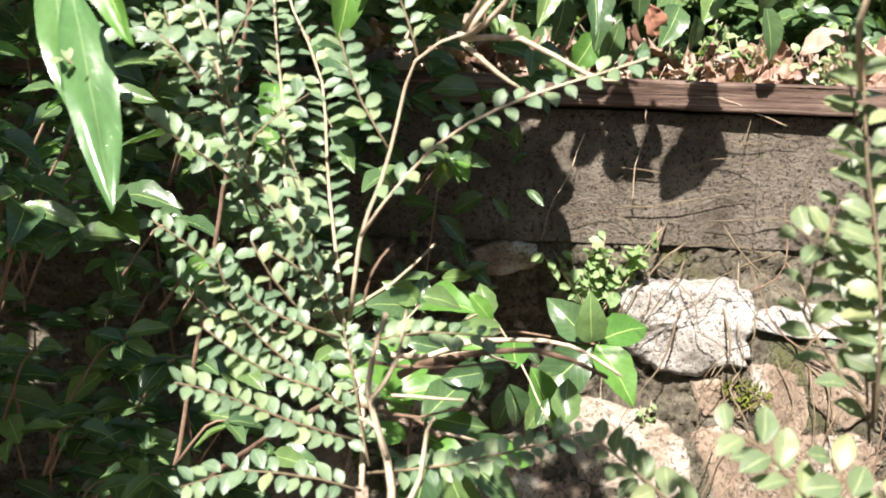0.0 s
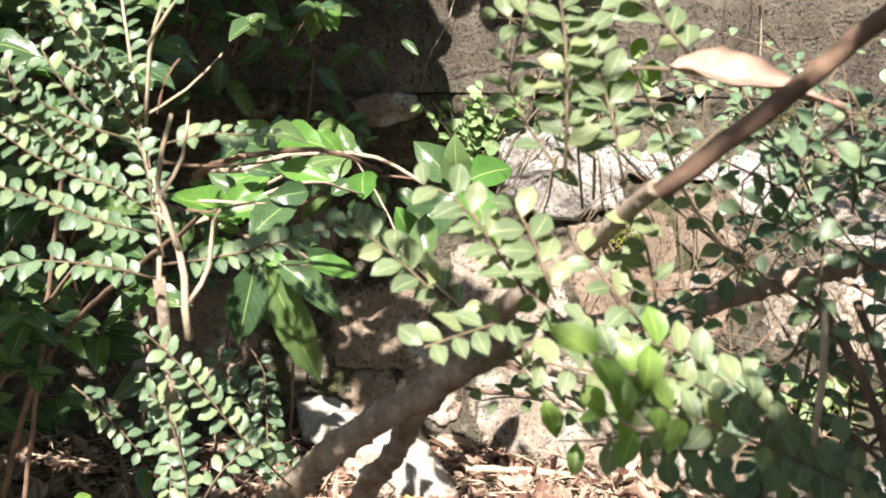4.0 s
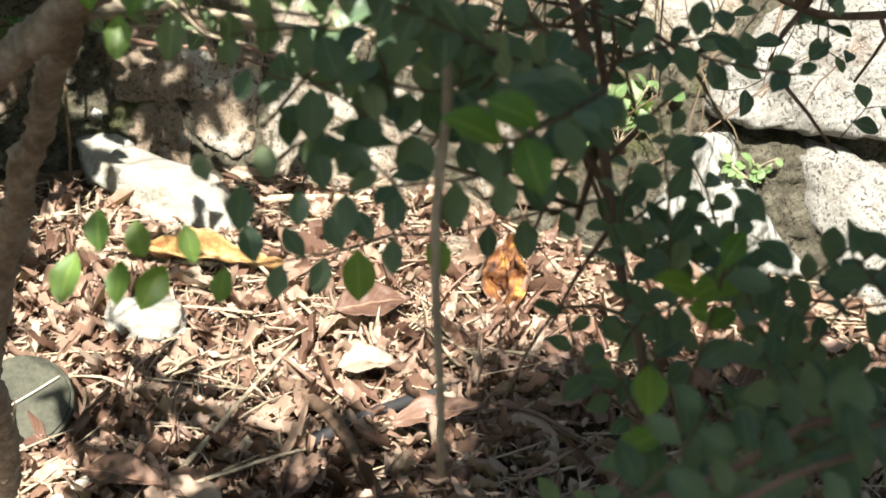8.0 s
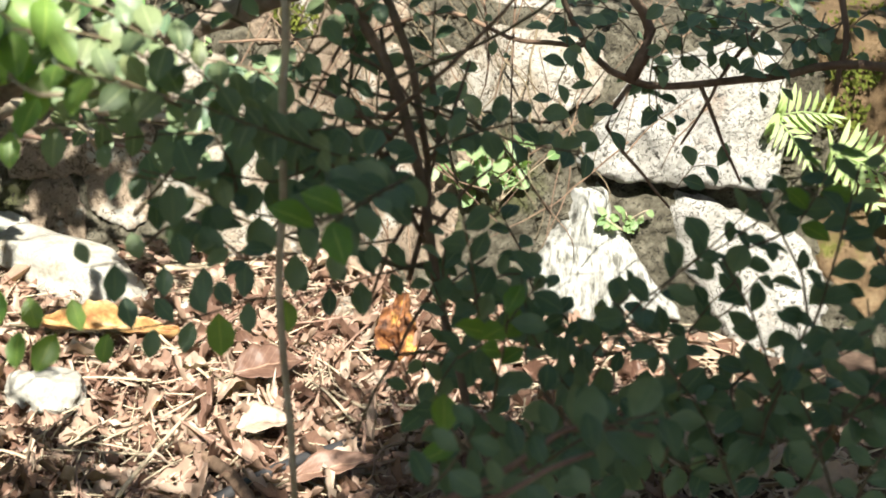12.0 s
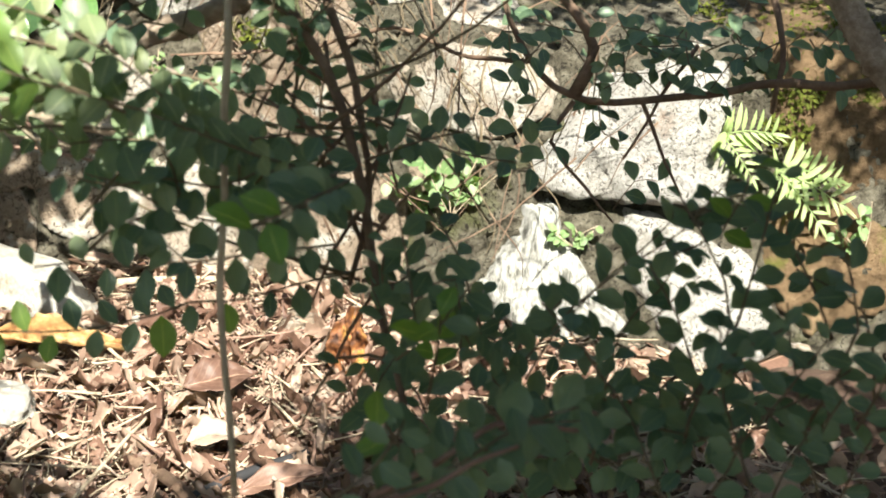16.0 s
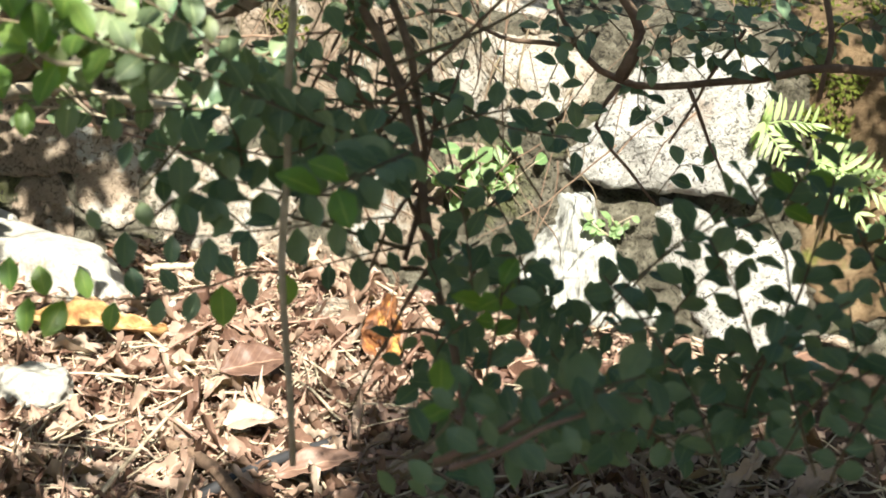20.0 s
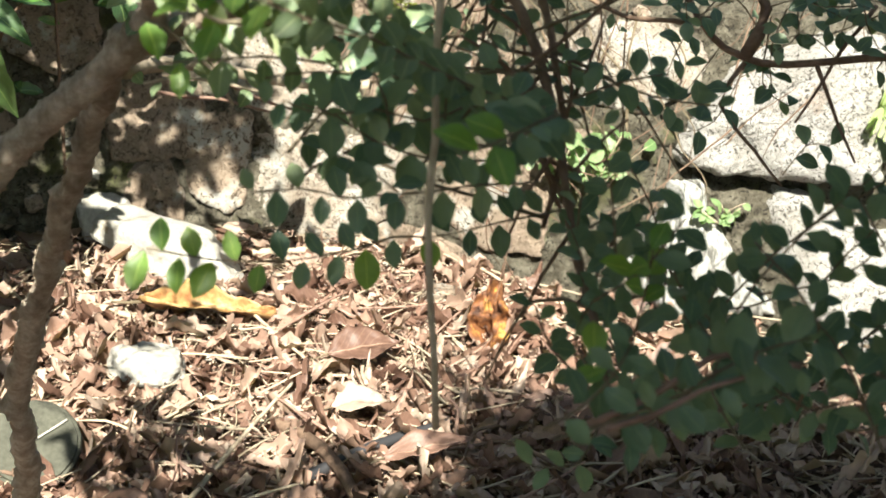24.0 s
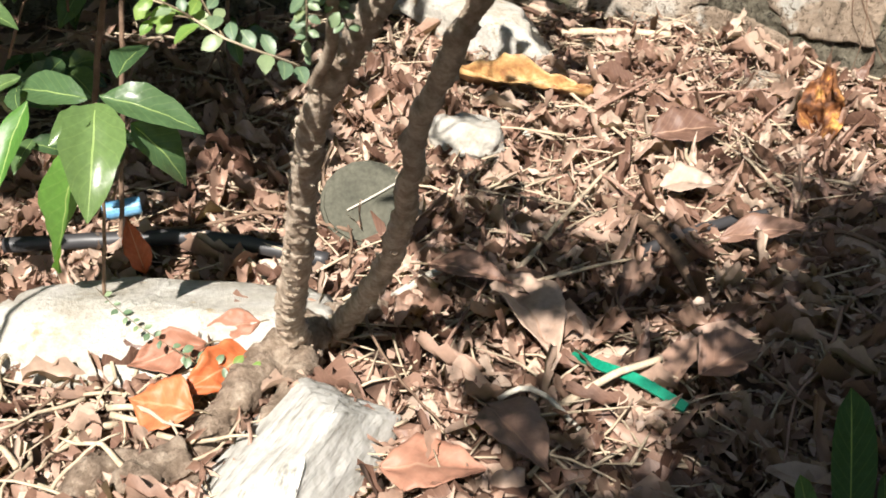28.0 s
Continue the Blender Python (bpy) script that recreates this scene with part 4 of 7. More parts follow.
thicket(shrub, [(0.166, 0.320, 0.581), (0.186, 0.319, 0.588), (0.205, 0.316, 0.582), (0.226, 0.313, 0.575)], 6, (0, -0.1, 0.3), (0.03, 0.06), density=1.2, spread=0.9)
thicket(shrub, [(0.217, 0.406, 0.694), (0.244, 0.399, 0.678), (0.266, 0.399, 0.691), (0.293, 0.392, 0.675)], 38, (0, 0.1, 0.1), (0.03, 0.09), leaf=0.009, density=0.8, spread=1.0)
thicket(shrub, [(0.339, 0.261, 0.546), (0.360, 0.262, 0.565), (0.374, 0.254, 0.558), (0.387, 0.255, 0.571)], 2, (0, -0.1, 0.2), (0.03, 0.06), density=1.1, spread=1.0)
thicket(shrub, [(0.345, 0.285, 0.491), (0.353, 0.293, 0.505), (0.361, 0.301, 0.515), (0.369, 0.308, 0.52)], 6, (0, -0.1, 0.2), (0.02, 0.045), density=1.1, spread=1.0)
thicket(shrub, [(0.265, 0.420, 0.607), (0.247, 0.420, 0.601), (0.228, 0.420, 0.609), (0.207, 0.420, 0.616)], 6, (-0.6, -0.1, 0.15), (0.03, 0.07), leaf=0.0098, density=1.1, spread=0.6)
thicket(shrub, [(0.259, 0.370, 0.591), (0.245, 0.370, 0.584), (0.227, 0.360, 0.584)], 5, (-0.6, -0.1, 0.1), (0.03, 0.06), leaf=0.0098, density=1.1, spread=0.6)
thicket(shrub, [(0.176, 0.340, 0.637), (0.163, 0.340, 0.639), (0.150, 0.340, 0.637), (0.135, 0.340, 0.639)], 6, (-0.5, -0.1, 0.3), (0.03, 0.06), leaf=0.0100, density=1.2, spread=0.5, pale=True)
sprig(shrub, [(0.178, 0.300, 0.629), (0.163, 0.285, 0.641), (0.150, 0.275, 0.648), (0.137, 0.265, 0.651)], leaf=0.0098, gap=0.0052, part=True, flat=True, pale=True, bright=1)
sprig(shrub, [(0.178, 0.300, 0.629), (0.161, 0.285, 0.635), (0.147, 0.275, 0.638), (0.134, 0.270, 0.637)], leaf=0.0098, gap=0.0052, part=True, flat=True, pale=True, bright=1)
sprig(shrub, [(0.168, 0.290, 0.644), (0.156, 0.280, 0.652), (0.145, 0.270, 0.658)], leaf=0.0098, gap=0.0052, part=True, flat=True, pale=True, bright=1)
sprig(shrub, [(0.174, 0.320, 0.613), (0.155, 0.310, 0.617), (0.138, 0.300, 0.619), (0.126, 0.300, 0.619)], leaf=0.0098, gap=0.0052, part=True, flat=True, pale=True, bright=1)
# limb2
limb(bush, "branch", [(0.674, 0.602, 0.544), (0.627, 0.616, 0.540), (0.590, 0.628, 0.540), (0.525, 0.645, 0.530), (0.471, 0.663, 0.531), (0.446, 0.679, 0.554), (0.436, 0.695, 0.587)], 0.0035, 0.002)
limb(bush, "branch", [(0.471, 0.663, 0.531), (0.487, 0.669, 0.561), (0.470, 0.685, 0.591)], 0.0045, 0.003)
limb(bush, "branch", [(0.471, 0.662, 0.528), (0.455, 0.658, 0.504), (0.473, 0.642, 0.478), (0.488, 0.630, 0.458)], 0.0018, 0.0008)
limb(bush, "branch", [(0.511, 0.649, 0.530), (0.519, 0.638, 0.505), (0.529, 0.622, 0.472)], 0.0016, 0.0008)
limb(bush, "branch", [(0.548, 0.649, 0.562), (0.517, 0.644, 0.522), (0.498, 0.640, 0.495)], 0.0015, 0.0008)
limb(bush, "branch", [(0.446, 0.678, 0.551), (0.419, 0.741, 0.546), (0.381, 0.759, 0.562), (0.332, 0.821, 0.538), (0.245, 0.847, 0.533)], 0.0018, 0.001)
limb(bush, "branch", [(0.429, 0.750, 0.580), (0.418, 0.731, 0.520), (0.415, 0.714, 0.470)], 0.0008, 0.0005)
limb(bush, "branch", [(0.407, 0.757, 0.580), (0.405, 0.739, 0.530), (0.392, 0.730, 0.495)], 0.0008, 0.0005)
limb(bush, "branch", [(0.605, 0.591, 0.603), (0.623, 0.570, 0.563), (0.640, 0.556, 0.541)], 0.009, 0.008)
limb(bush, "branch", [(0.595, 0.646, 0.593), (0.599, 0.633, 0.563), (0.588, 0.622, 0.523)], 0.0025, 0.0015)
# bush
sprig(bush, [(0.487, 0.669, 0.561), (0.496, 0.646, 0.568), (0.518, 0.636, 0.559)], leaf=0.016, gap=0.011)
sprig(bush, [(0.525, 0.645, 0.530), (0.509, 0.655, 0.545), (0.485, 0.662, 0.541)], leaf=0.016, gap=0.011)
sprig(bush, [(0.559, 0.637, 0.539), (0.538, 0.653, 0.562), (0.515, 0.664, 0.572)], leaf=0.016, gap=0.011)
sprig(bush, [(0.590, 0.628, 0.540), (0.572, 0.644, 0.569), (0.546, 0.656, 0.579)], leaf=0.016, gap=0.011)
sprig(bush, [(0.458, 0.669, 0.538), (0.435, 0.666, 0.511), (0.414, 0.668, 0.497)], leaf=0.016, gap=0.011)
sprig(bush, [(0.470, 0.660, 0.525), (0.451, 0.655, 0.494), (0.433, 0.658, 0.488)], leaf=0.016, gap=0.011)
sprig(bush, [(0.488, 0.632, 0.465), (0.503, 0.634, 0.482), (0.517, 0.630, 0.482)], leaf=0.016, gap=0.011)
sprig(bush, [(0.359, 0.709, 0.560), (0.377, 0.693, 0.530), (0.369, 0.691, 0.520)], leaf=0.016, gap=0.011)
sprig(bush, [(0.541, 0.610, 0.569), (0.509, 0.622, 0.575), (0.478, 0.635, 0.581)], leaf=0.016, gap=0.011)
# left
sprig(shrub, [(-0.019, 0.478, 0.621), (-0.021, 0.492, 0.659), (-0.035, 0.506, 0.688), (-0.051, 0.499, 0.718), (-0.066, 0.492, 0.747), (-0.076, 0.485, 0.775), (-0.089, 0.479, 0.817)], radius=(0.0018, 0.0009), density=2.0, part=True, leaf=0.0083)
sprig(shrub, [(-0.032, 0.506, 0.693), (-0.052, 0.500, 0.729), (-0.057, 0.505, 0.770), (-0.062, 0.510, 0.821)], radius=(0.0013, 0.0006), density=2.0, part=True, leaf=0.0083)
sprig(shrub, [(-0.030, 0.505, 0.686), (-0.039, 0.521, 0.735), (-0.044, 0.526, 0.782), (-0.057, 0.529, 0.812), (-0.062, 0.531, 0.830)], radius=(0.0013, 0.0006), density=2.0, part=True, leaf=0.0083)
sprig(shrub, [(-0.028, 0.506, 0.688), (-0.024, 0.499, 0.719), (-0.013, 0.493, 0.756), (-0.004, 0.487, 0.791), (0.016, 0.478, 0.802)], radius=(0.0014, 0.0008), leaves=False)
sprig(shrub, [(-0.023, 0.489, 0.723), (-0.006, 0.482, 0.748), (0.017, 0.474, 0.768), (0.052, 0.466, 0.784), (0.081, 0.457, 0.794)], radius=(0.0011, 0.0006), leaf=0.008, density=1.3, part=True)
sprig(shrub, [(-0.030, 0.485, 0.683), (-0.051, 0.476, 0.692), (-0.068, 0.467, 0.704), (-0.083, 0.459, 0.719), (-0.096, 0.450, 0.730)], radius=(0.0009, 0.0005), density=2.0, part=True, leaf=0.0083)
sprig(shrub, [(-0.025, 0.483, 0.661), (-0.049, 0.474, 0.675), (-0.067, 0.466, 0.695), (-0.074, 0.458, 0.717)], radius=(0.0009, 0.0005), density=2.0, part=True, leaf=0.0083)
sprig(shrub, [(-0.020, 0.481, 0.643), (-0.044, 0.462, 0.654), (-0.069, 0.453, 0.666), (-0.085, 0.443, 0.672)], radius=(0.0009, 0.0005), density=2.0, part=True, leaf=0.0083)
sprig(shrub, [(-0.017, 0.479, 0.631), (0.016, 0.470, 0.638), (0.047, 0.462, 0.649), (0.064, 0.462, 0.655)], radius=(0.0009, 0.0005), density=2.0, part=True, leaf=0.0083)
sprig(shrub, [(-0.059, 0.490, 0.730), (-0.078, 0.472, 0.750), (-0.101, 0.454, 0.768), (-0.124, 0.436, 0.786)], radius=(0.0009, 0.0005), density=2.0, part=True, leaf=0.0083)
sprig(shrub, [(-0.071, 0.492, 0.752), (-0.080, 0.495, 0.773), (-0.075, 0.498, 0.800), (-0.064, 0.500, 0.818)], radius=(0.0008, 0.0005), density=2.0, part=True, leaf=0.0083)
sprig(shrub, [(-0.072, 0.484, 0.769), (-0.090, 0.476, 0.788), (-0.099, 0.478, 0.806)], radius=(0.0008, 0.0005), density=2.0, part=True, leaf=0.0083)
sprig(shrub, [(-0.035, 0.506, 0.688), (-0.010, 0.507, 0.703), (0.006, 0.509, 0.719)], radius=(0.001, 0.0006), leaves=False)
sprig(shrub, [(-0.039, 0.485, 0.682), (-0.061, 0.485, 0.686), (-0.079, 0.486, 0.690), (-0.095, 0.477, 0.708)], radius=(0.0008, 0.0005), density=2.0, part=True, leaf=0.0083)
sprig(shrub, [(-0.020, 0.482, 0.652), (-0.037, 0.473, 0.665), (-0.056, 0.464, 0.673), (-0.078, 0.455, 0.690)], radius=(0.0008, 0.0005), density=2.0, part=True, leaf=0.0083)
sprig(shrub, [(-0.019, 0.469, 0.627), (-0.035, 0.459, 0.633), (-0.061, 0.450, 0.639), (-0.082, 0.439, 0.635)], radius=(0.0008, 0.0005), density=2.0, part=True, leaf=0.0083)
sprig(shrub, [(-0.018, 0.495, 0.681), (0.005, 0.486, 0.686), (0.029, 0.486, 0.685)], radius=(0.0008, 0.0005), density=2.0, part=True, leaf=0.0083)
sprig(shrub, [(-0.013, 0.493, 0.756), (-0.025, 0.495, 0.775), (-0.035, 0.498, 0.801)], radius=(0.0008, 0.0005), density=2.0, part=True, leaf=0.0083)
sprig(shrub, [(-0.023, 0.504, 0.675), (-0.041, 0.497, 0.703), (-0.060, 0.489, 0.717), (-0.070, 0.491, 0.736)], radius=(0.0008, 0.0005), density=2.0, part=True, leaf=0.0083)
sprig(shrub, [(-0.003, 0.487, 0.791), (-0.008, 0.489, 0.808), (-0.015, 0.490, 0.823)], radius=(0.0008, 0.0005), density=2.0, part=True, leaf=0.0083)
sprig(shrub, [(-0.076, 0.485, 0.775), (-0.088, 0.487, 0.799), (-0.100, 0.490, 0.820)], radius=(0.0008, 0.0005), density=2.0, part=True, leaf=0.0083)
limb(shrub, "twig", [(-0.007, 0.503, 0.665), (0.014, 0.494, 0.675), (0.048, 0.495, 0.679), (0.076, 0.484, 0.672)], 0.0018, 0.0010)
limb(shrub, "twig", [(0.016, 0.478, 0.802), (0.022, 0.479, 0.813), (0.030, 0.481, 0.824)], 0.0014, 0.0008, TWIG_PALE)
limb(shrub, "twig", [(0.014, 0.478, 0.798), (0.027, 0.477, 0.788), (0.036, 0.476, 0.782)], 0.0012, 0.0006, TWIG_PALE)
limb(shrub, "twig", [(0.014, 0.478, 0.799), (0.035, 0.468, 0.800), (0.058, 0.467, 0.788), (0.073, 0.466, 0.785)], 0.0012, 0.0006, TWIG_PALE)
limb(shrub, "twig", [(-0.023, 0.506, 0.693), (-0.019, 0.508, 0.707), (-0.010, 0.509, 0.719)], 0.0008, 0.0005)
limb(shrub, "twig", [(-0.019, 0.484, 0.674), (0.005, 0.484, 0.673), (0.032, 0.485, 0.676)], 0.0009, 0.0005)
limb(shrub, "twig", [(-0.020, 0.482, 0.657), (0.002, 0.482, 0.653), (0.022, 0.483, 0.658)], 0.0009, 0.0005)
sprig(shrub, [(0.008, 0.572, 0.570), (0.018, 0.565, 0.555), (0.021, 0.551, 0.522), (0.035, 0.539, 0.493)], radius=(0.0008, 0.0005), density=1.8, part=False, leaf=0.0083)
sprig(shrub, [(-0.025, 0.556, 0.580), (-0.024, 0.540, 0.540), (-0.024, 0.525, 0.503), (-0.025, 0.518, 0.458)], radius=(0.0008, 0.0005), density=1.8, part=False, leaf=0.0083)
sprig(shrub, [(-0.041, 0.554, 0.573), (-0.029, 0.546, 0.528), (-0.019, 0.539, 0.484), (-0.008, 0.537, 0.455)], radius=(0.0008, 0.0005), density=1.8, part=False, leaf=0.0083)
sprig(shrub, [(-0.069, 0.530, 0.560), (-0.057, 0.534, 0.546), (-0.038, 0.534, 0.523)], radius=(0.0008, 0.0005), density=1.8, part=False, leaf=0.0083)
sprig(shrub, [(-0.034, 0.608, 0.408), (-0.048, 0.582, 0.426), (-0.070, 0.567, 0.442), (-0.093, 0.580, 0.452), (-0.113, 0.584, 0.459)], radius=(0.001, 0.0006), gap=0.0062, part=True, bright=5, leaf=0.0118)
sprig(shrub, [(-0.070, 0.567, 0.442), (-0.083, 0.595, 0.450), (-0.094, 0.621, 0.459)], radius=(0.0008, 0.0005), part=True, bright=3, leaf=0.0095)
sprig(shrub, [(-0.085, 0.575, 0.449), (-0.100, 0.580, 0.449), (-0.112, 0.588, 0.445)], radius=(0.0008, 0.0005), part=True, bright=4, leaf=0.0095)
sprig(shrub, [(-0.085, 0.575, 0.449), (-0.103, 0.575, 0.460), (-0.116, 0.578, 0.470)], radius=(0.0008, 0.0005), part=True, bright=4, leaf=0.0095)
sprig(shrub, [(-0.024, 0.575, 0.550), (-0.030, 0.600, 0.505), (-0.032, 0.620, 0.460), (-0.040, 0.673, 0.412), (-0.043, 0.690, 0.390)], radius=(0.0011, 0.0007), gap=0.0068, part=True, leaf=0.0118)
sprig(shrub, [(-0.016, 0.475, 0.635), (-0.021, 0.481, 0.656), (-0.029, 0.489, 0.686)], radius=(0.0008, 0.0005), density=1.8, part=False, leaf=0.0083)
sprig(shrub, [(0.036, 0.493, 0.523), (0.014, 0.482, 0.553), (-0.007, 0.472, 0.585), (-0.025, 0.468, 0.605)], radius=(0.0008, 0.0005), density=1.8, part=False, leaf=0.0083)
sprig(shrub, [(-0.011, 0.491, 0.494), (-0.011, 0.490, 0.530), (-0.018, 0.488, 0.561), (-0.025, 0.481, 0.573)], radius=(0.0008, 0.0005), density=1.8, part=False, leaf=0.0083)
sprig(shrub, [(-0.000, 0.467, 0.529), (0.009, 0.469, 0.543), (0.023, 0.471, 0.554)], radius=(0.0008, 0.0005), density=1.8, part=False, leaf=0.0083)
sprig(shrub, [(0.038, 0.578, 0.484), (0.022, 0.581, 0.514), (-0.001, 0.584, 0.546), (-0.007, 0.581, 0.564)], radius=(0.0008, 0.0005), density=1.8, part=False, leaf=0.0083)
limb(shrub, "twig", [(0.014, 0.478, 0.799), (0.028, 0.457, 0.812), (0.032, 0.450, 0.824), (0.031, 0.450, 0.836), (0.037, 0.450, 0.848), (0.04, 0.45, 0.87)], 0.0013, 0.0008, TWIG_PALE)
limb(shrub, "twig", [(0.032, 0.450, 0.824), (0.047, 0.448, 0.836), (0.057, 0.446, 0.840), (0.066, 0.446, 0.845)], 0.0012, 0.0006, TWIG_PALE)
limb(shrub, "twig", [(0.014, 0.470, 0.803), (0.022, 0.452, 0.822), (0.024, 0.450, 0.835), (0.032, 0.450, 0.850)], 0.0011, 0.0007, TWIG_PALE)
limb(shrub, "twig", [(0.123, 0.347, 0.782), (0.111, 0.315, 0.797), (0.114, 0.308, 0.812), (0.120, 0.306, 0.823), (0.125, 0.305, 0.832), (0.128, 0.304, 0.85)], 0.0009, 0.0007, TWIG_PALE)
limb(shrub, "twig", [(0.114, 0.308, 0.812), (0.122, 0.305, 0.808), (0.130, 0.305, 0.797)], 0.0007, 0.0005, TWIG_PALE)
limb(shrub, "twig", [(-0.006, 0.470, 0.601), (-0.009, 0.470, 0.640), (-0.018, 0.470, 0.667), (-0.012, 0.470, 0.696)], 0.0019, 0.0010, TWIG_PALE)
limb(shrub, "twig", [(-0.005, 0.465, 0.618), (0.003, 0.465, 0.634), (0.005, 0.465, 0.652), (0.008, 0.465, 0.657)], 0.0012, 0.0007, TWIG_PALE)
limb(shrub, "twig", [(-0.009, 0.468, 0.641), (-0.014, 0.468, 0.653), (-0.020, 0.468, 0.656)], 0.0011, 0.0006, TWIG_PALE)
limb(shrub, "twig", [(-0.016, 0.466, 0.664), (-0.006, 0.466, 0.679), (-0.004, 0.466, 0.698)], 0.0010, 0.0006, TWIG_PALE)
limb(shrub, "twig", [(-0.015, 0.620, 0.650), (0.003, 0.620, 0.651), (0.027, 0.620, 0.659), (0.061, 0.620, 0.660), (0.083, 0.620, 0.654), (0.100, 0.620, 0.644)], 0.0017, 0.0009, TWIG_PALE)
limb(shrub, "twig", [(-0.011, 0.550, 0.646), (0.006, 0.550, 0.645), (0.020, 0.550, 0.645)], 0.0009, 0.0006, TWIG_PALE)
limb(shrub, "twig", [(0.009, 0.600, 0.618), (0.028, 0.600, 0.615), (0.041, 0.600, 0.605), (0.028, 0.600, 0.604)], 0.0009, 0.0006, TWIG_PALE)
# right
sprig(shrub, [(0.151, 0.455, 0.577), (0.125, 0.453, 0.604), (0.104, 0.449, 0.624), (0.081, 0.446, 0.645), (0.066, 0.440, 0.658)], leaf=0.0105, part=True, density=1.3, pale=True, radius=(0.0011, 0.0007))
sprig(shrub, [(0.153, 0.404, 0.674), (0.152, 0.408, 0.711), (0.149, 0.412, 0.744), (0.143, 0.416, 0.777), (0.139, 0.419, 0.805)], leaf=0.0105, part=True, density=1.5, pale=True, radius=(0.0009, 0.0006))
sprig(shrub, [(0.131, 0.340, 0.692), (0.131, 0.342, 0.726), (0.126, 0.345, 0.762), (0.123, 0.347, 0.790)], leaf=0.0105, part=True, density=1.5, pale=True, radius=(0.0009, 0.0006))
sprig(shrub, [(0.151, 0.340, 0.689), (0.143, 0.342, 0.722), (0.137, 0.344, 0.741)], leaf=0.0105, density=1.4, pale=True, radius=(0.0008, 0.0005), part=False)
sprig(shrub, [(0.178, 0.343, 0.724), (0.161, 0.344, 0.741), (0.153, 0.345, 0.760)], leaf=0.0105, density=1.4, pale=True, radius=(0.0008, 0.0005), part=False)
sprig(shrub, [(0.176, 0.346, 0.775), (0.163, 0.347, 0.782), (0.140, 0.348, 0.804)], leaf=0.0105, density=1.4, pale=True, radius=(0.0008, 0.0005), part=False)
sprig(shrub, [(0.170, 0.328, 0.806), (0.157, 0.329, 0.827), (0.153, 0.331, 0.848)], leaf=0.0105, density=1.4, pale=True, radius=(0.0008, 0.0005), part=False)
sprig(shrub, [(0.174, 0.350, 0.825), (0.152, 0.350, 0.832), (0.129, 0.350, 0.846)], leaf=0.0105, density=1.4, pale=True, radius=(0.0008, 0.0005), part=False)
sprig(shrub, [(0.169, 0.327, 0.792), (0.156, 0.328, 0.806), (0.142, 0.328, 0.814)], leaf=0.0105, density=1.4, pale=True, radius=(0.0008, 0.0005), part=False)
sprig(shrub, [(0.117, 0.315, 0.660), (0.108, 0.316, 0.674), (0.095, 0.318, 0.689), (0.086, 0.319, 0.692)], leaf=0.0105, part=True, density=1.4, pale=True, radius=(0.0008, 0.0005))
sprig(shrub, [(0.126, 0.315, 0.659), (0.120, 0.316, 0.673), (0.113, 0.318, 0.686)], leaf=0.0105, part=True, density=1.4, pale=True, radius=(0.0008, 0.0005))
sprig(shrub, [(0.098, 0.353, 0.645), (0.081, 0.355, 0.660), (0.065, 0.357, 0.673)], leaf=0.0105, part=True, density=1.4, pale=True, radius=(0.0008, 0.0005))
sprig(shrub, [(0.201, 0.375, 0.654), (0.179, 0.374, 0.683), (0.168, 0.369, 0.705), (0.156, 0.365, 0.727)], leaf=0.010, part=True, bright=2, pale=True, radius=(0.0012, 0.0006))
sprig(shrub, [(0.145, 0.385, 0.674), (0.141, 0.383, 0.709), (0.138, 0.380, 0.738)], leaf=0.0105, part=True, density=1.4, pale=True, radius=(0.0008, 0.0005))
sprig(shrub, [(0.175, 0.289, 0.625), (0.152, 0.274, 0.640), (0.135, 0.268, 0.654), (0.127, 0.259, 0.658)], leaf=0.010, part=True, bright=2, density=1.9, pale=True, radius=(0.0008, 0.0005))
sprig(shrub, [(0.155, 0.272, 0.633), (0.141, 0.263, 0.636), (0.135, 0.265, 0.640)], leaf=0.010, part=True, bright=2, density=1.5, pale=True, radius=(0.0012, 0.0006))
sprig(shrub, [(0.169, 0.462, 0.570), (0.150, 0.457, 0.577), (0.132, 0.451, 0.581), (0.118, 0.452, 0.579)], leaf=0.010, part=True, pale=True, radius=(0.001, 0.0006))
sprig(shrub, [(0.154, 0.493, 0.559), (0.144, 0.492, 0.582), (0.131, 0.490, 0.599), (0.122, 0.495, 0.610)], leaf=0.010, part=True, pale=True, radius=(0.001, 0.0006))
thicket(shrub, [(0.135, 0.340, 0.689), (0.147, 0.342, 0.711), (0.161, 0.343, 0.734), (0.175, 0.345, 0.757)], 3, (-0.3, -0.1, 0.7), (0.04, 0.08), leaf=0.0095, density=1.3, pale=True)
thicket(shrub, [(0.178, 0.358, 0.792), (0.161, 0.358, 0.805), (0.146, 0.359, 0.816), (0.126, 0.360, 0.838)], 7, (-0.3, 0, 0.6), (0.03, 0.07), leaf=0.0095, density=1.3, pale=True)
thicket(shrub, [(0.168, 0.329, 0.815), (0.162, 0.330, 0.833), (0.158, 0.331, 0.850)], 8, (-0.3, 0, 0.6), (0.03, 0.06), leaf=0.0095, density=1.3, pale=True)

limb(shrub, "stem", [(-0.036, 0.640, 0.385), (-0.018, 0.57, 0.44), (-0.015, 0.51, 0.50), (-0.018, 0.493, 0.58), (-0.019, 0.478, 0.625)], 0.0036, 0.0028, BARK)

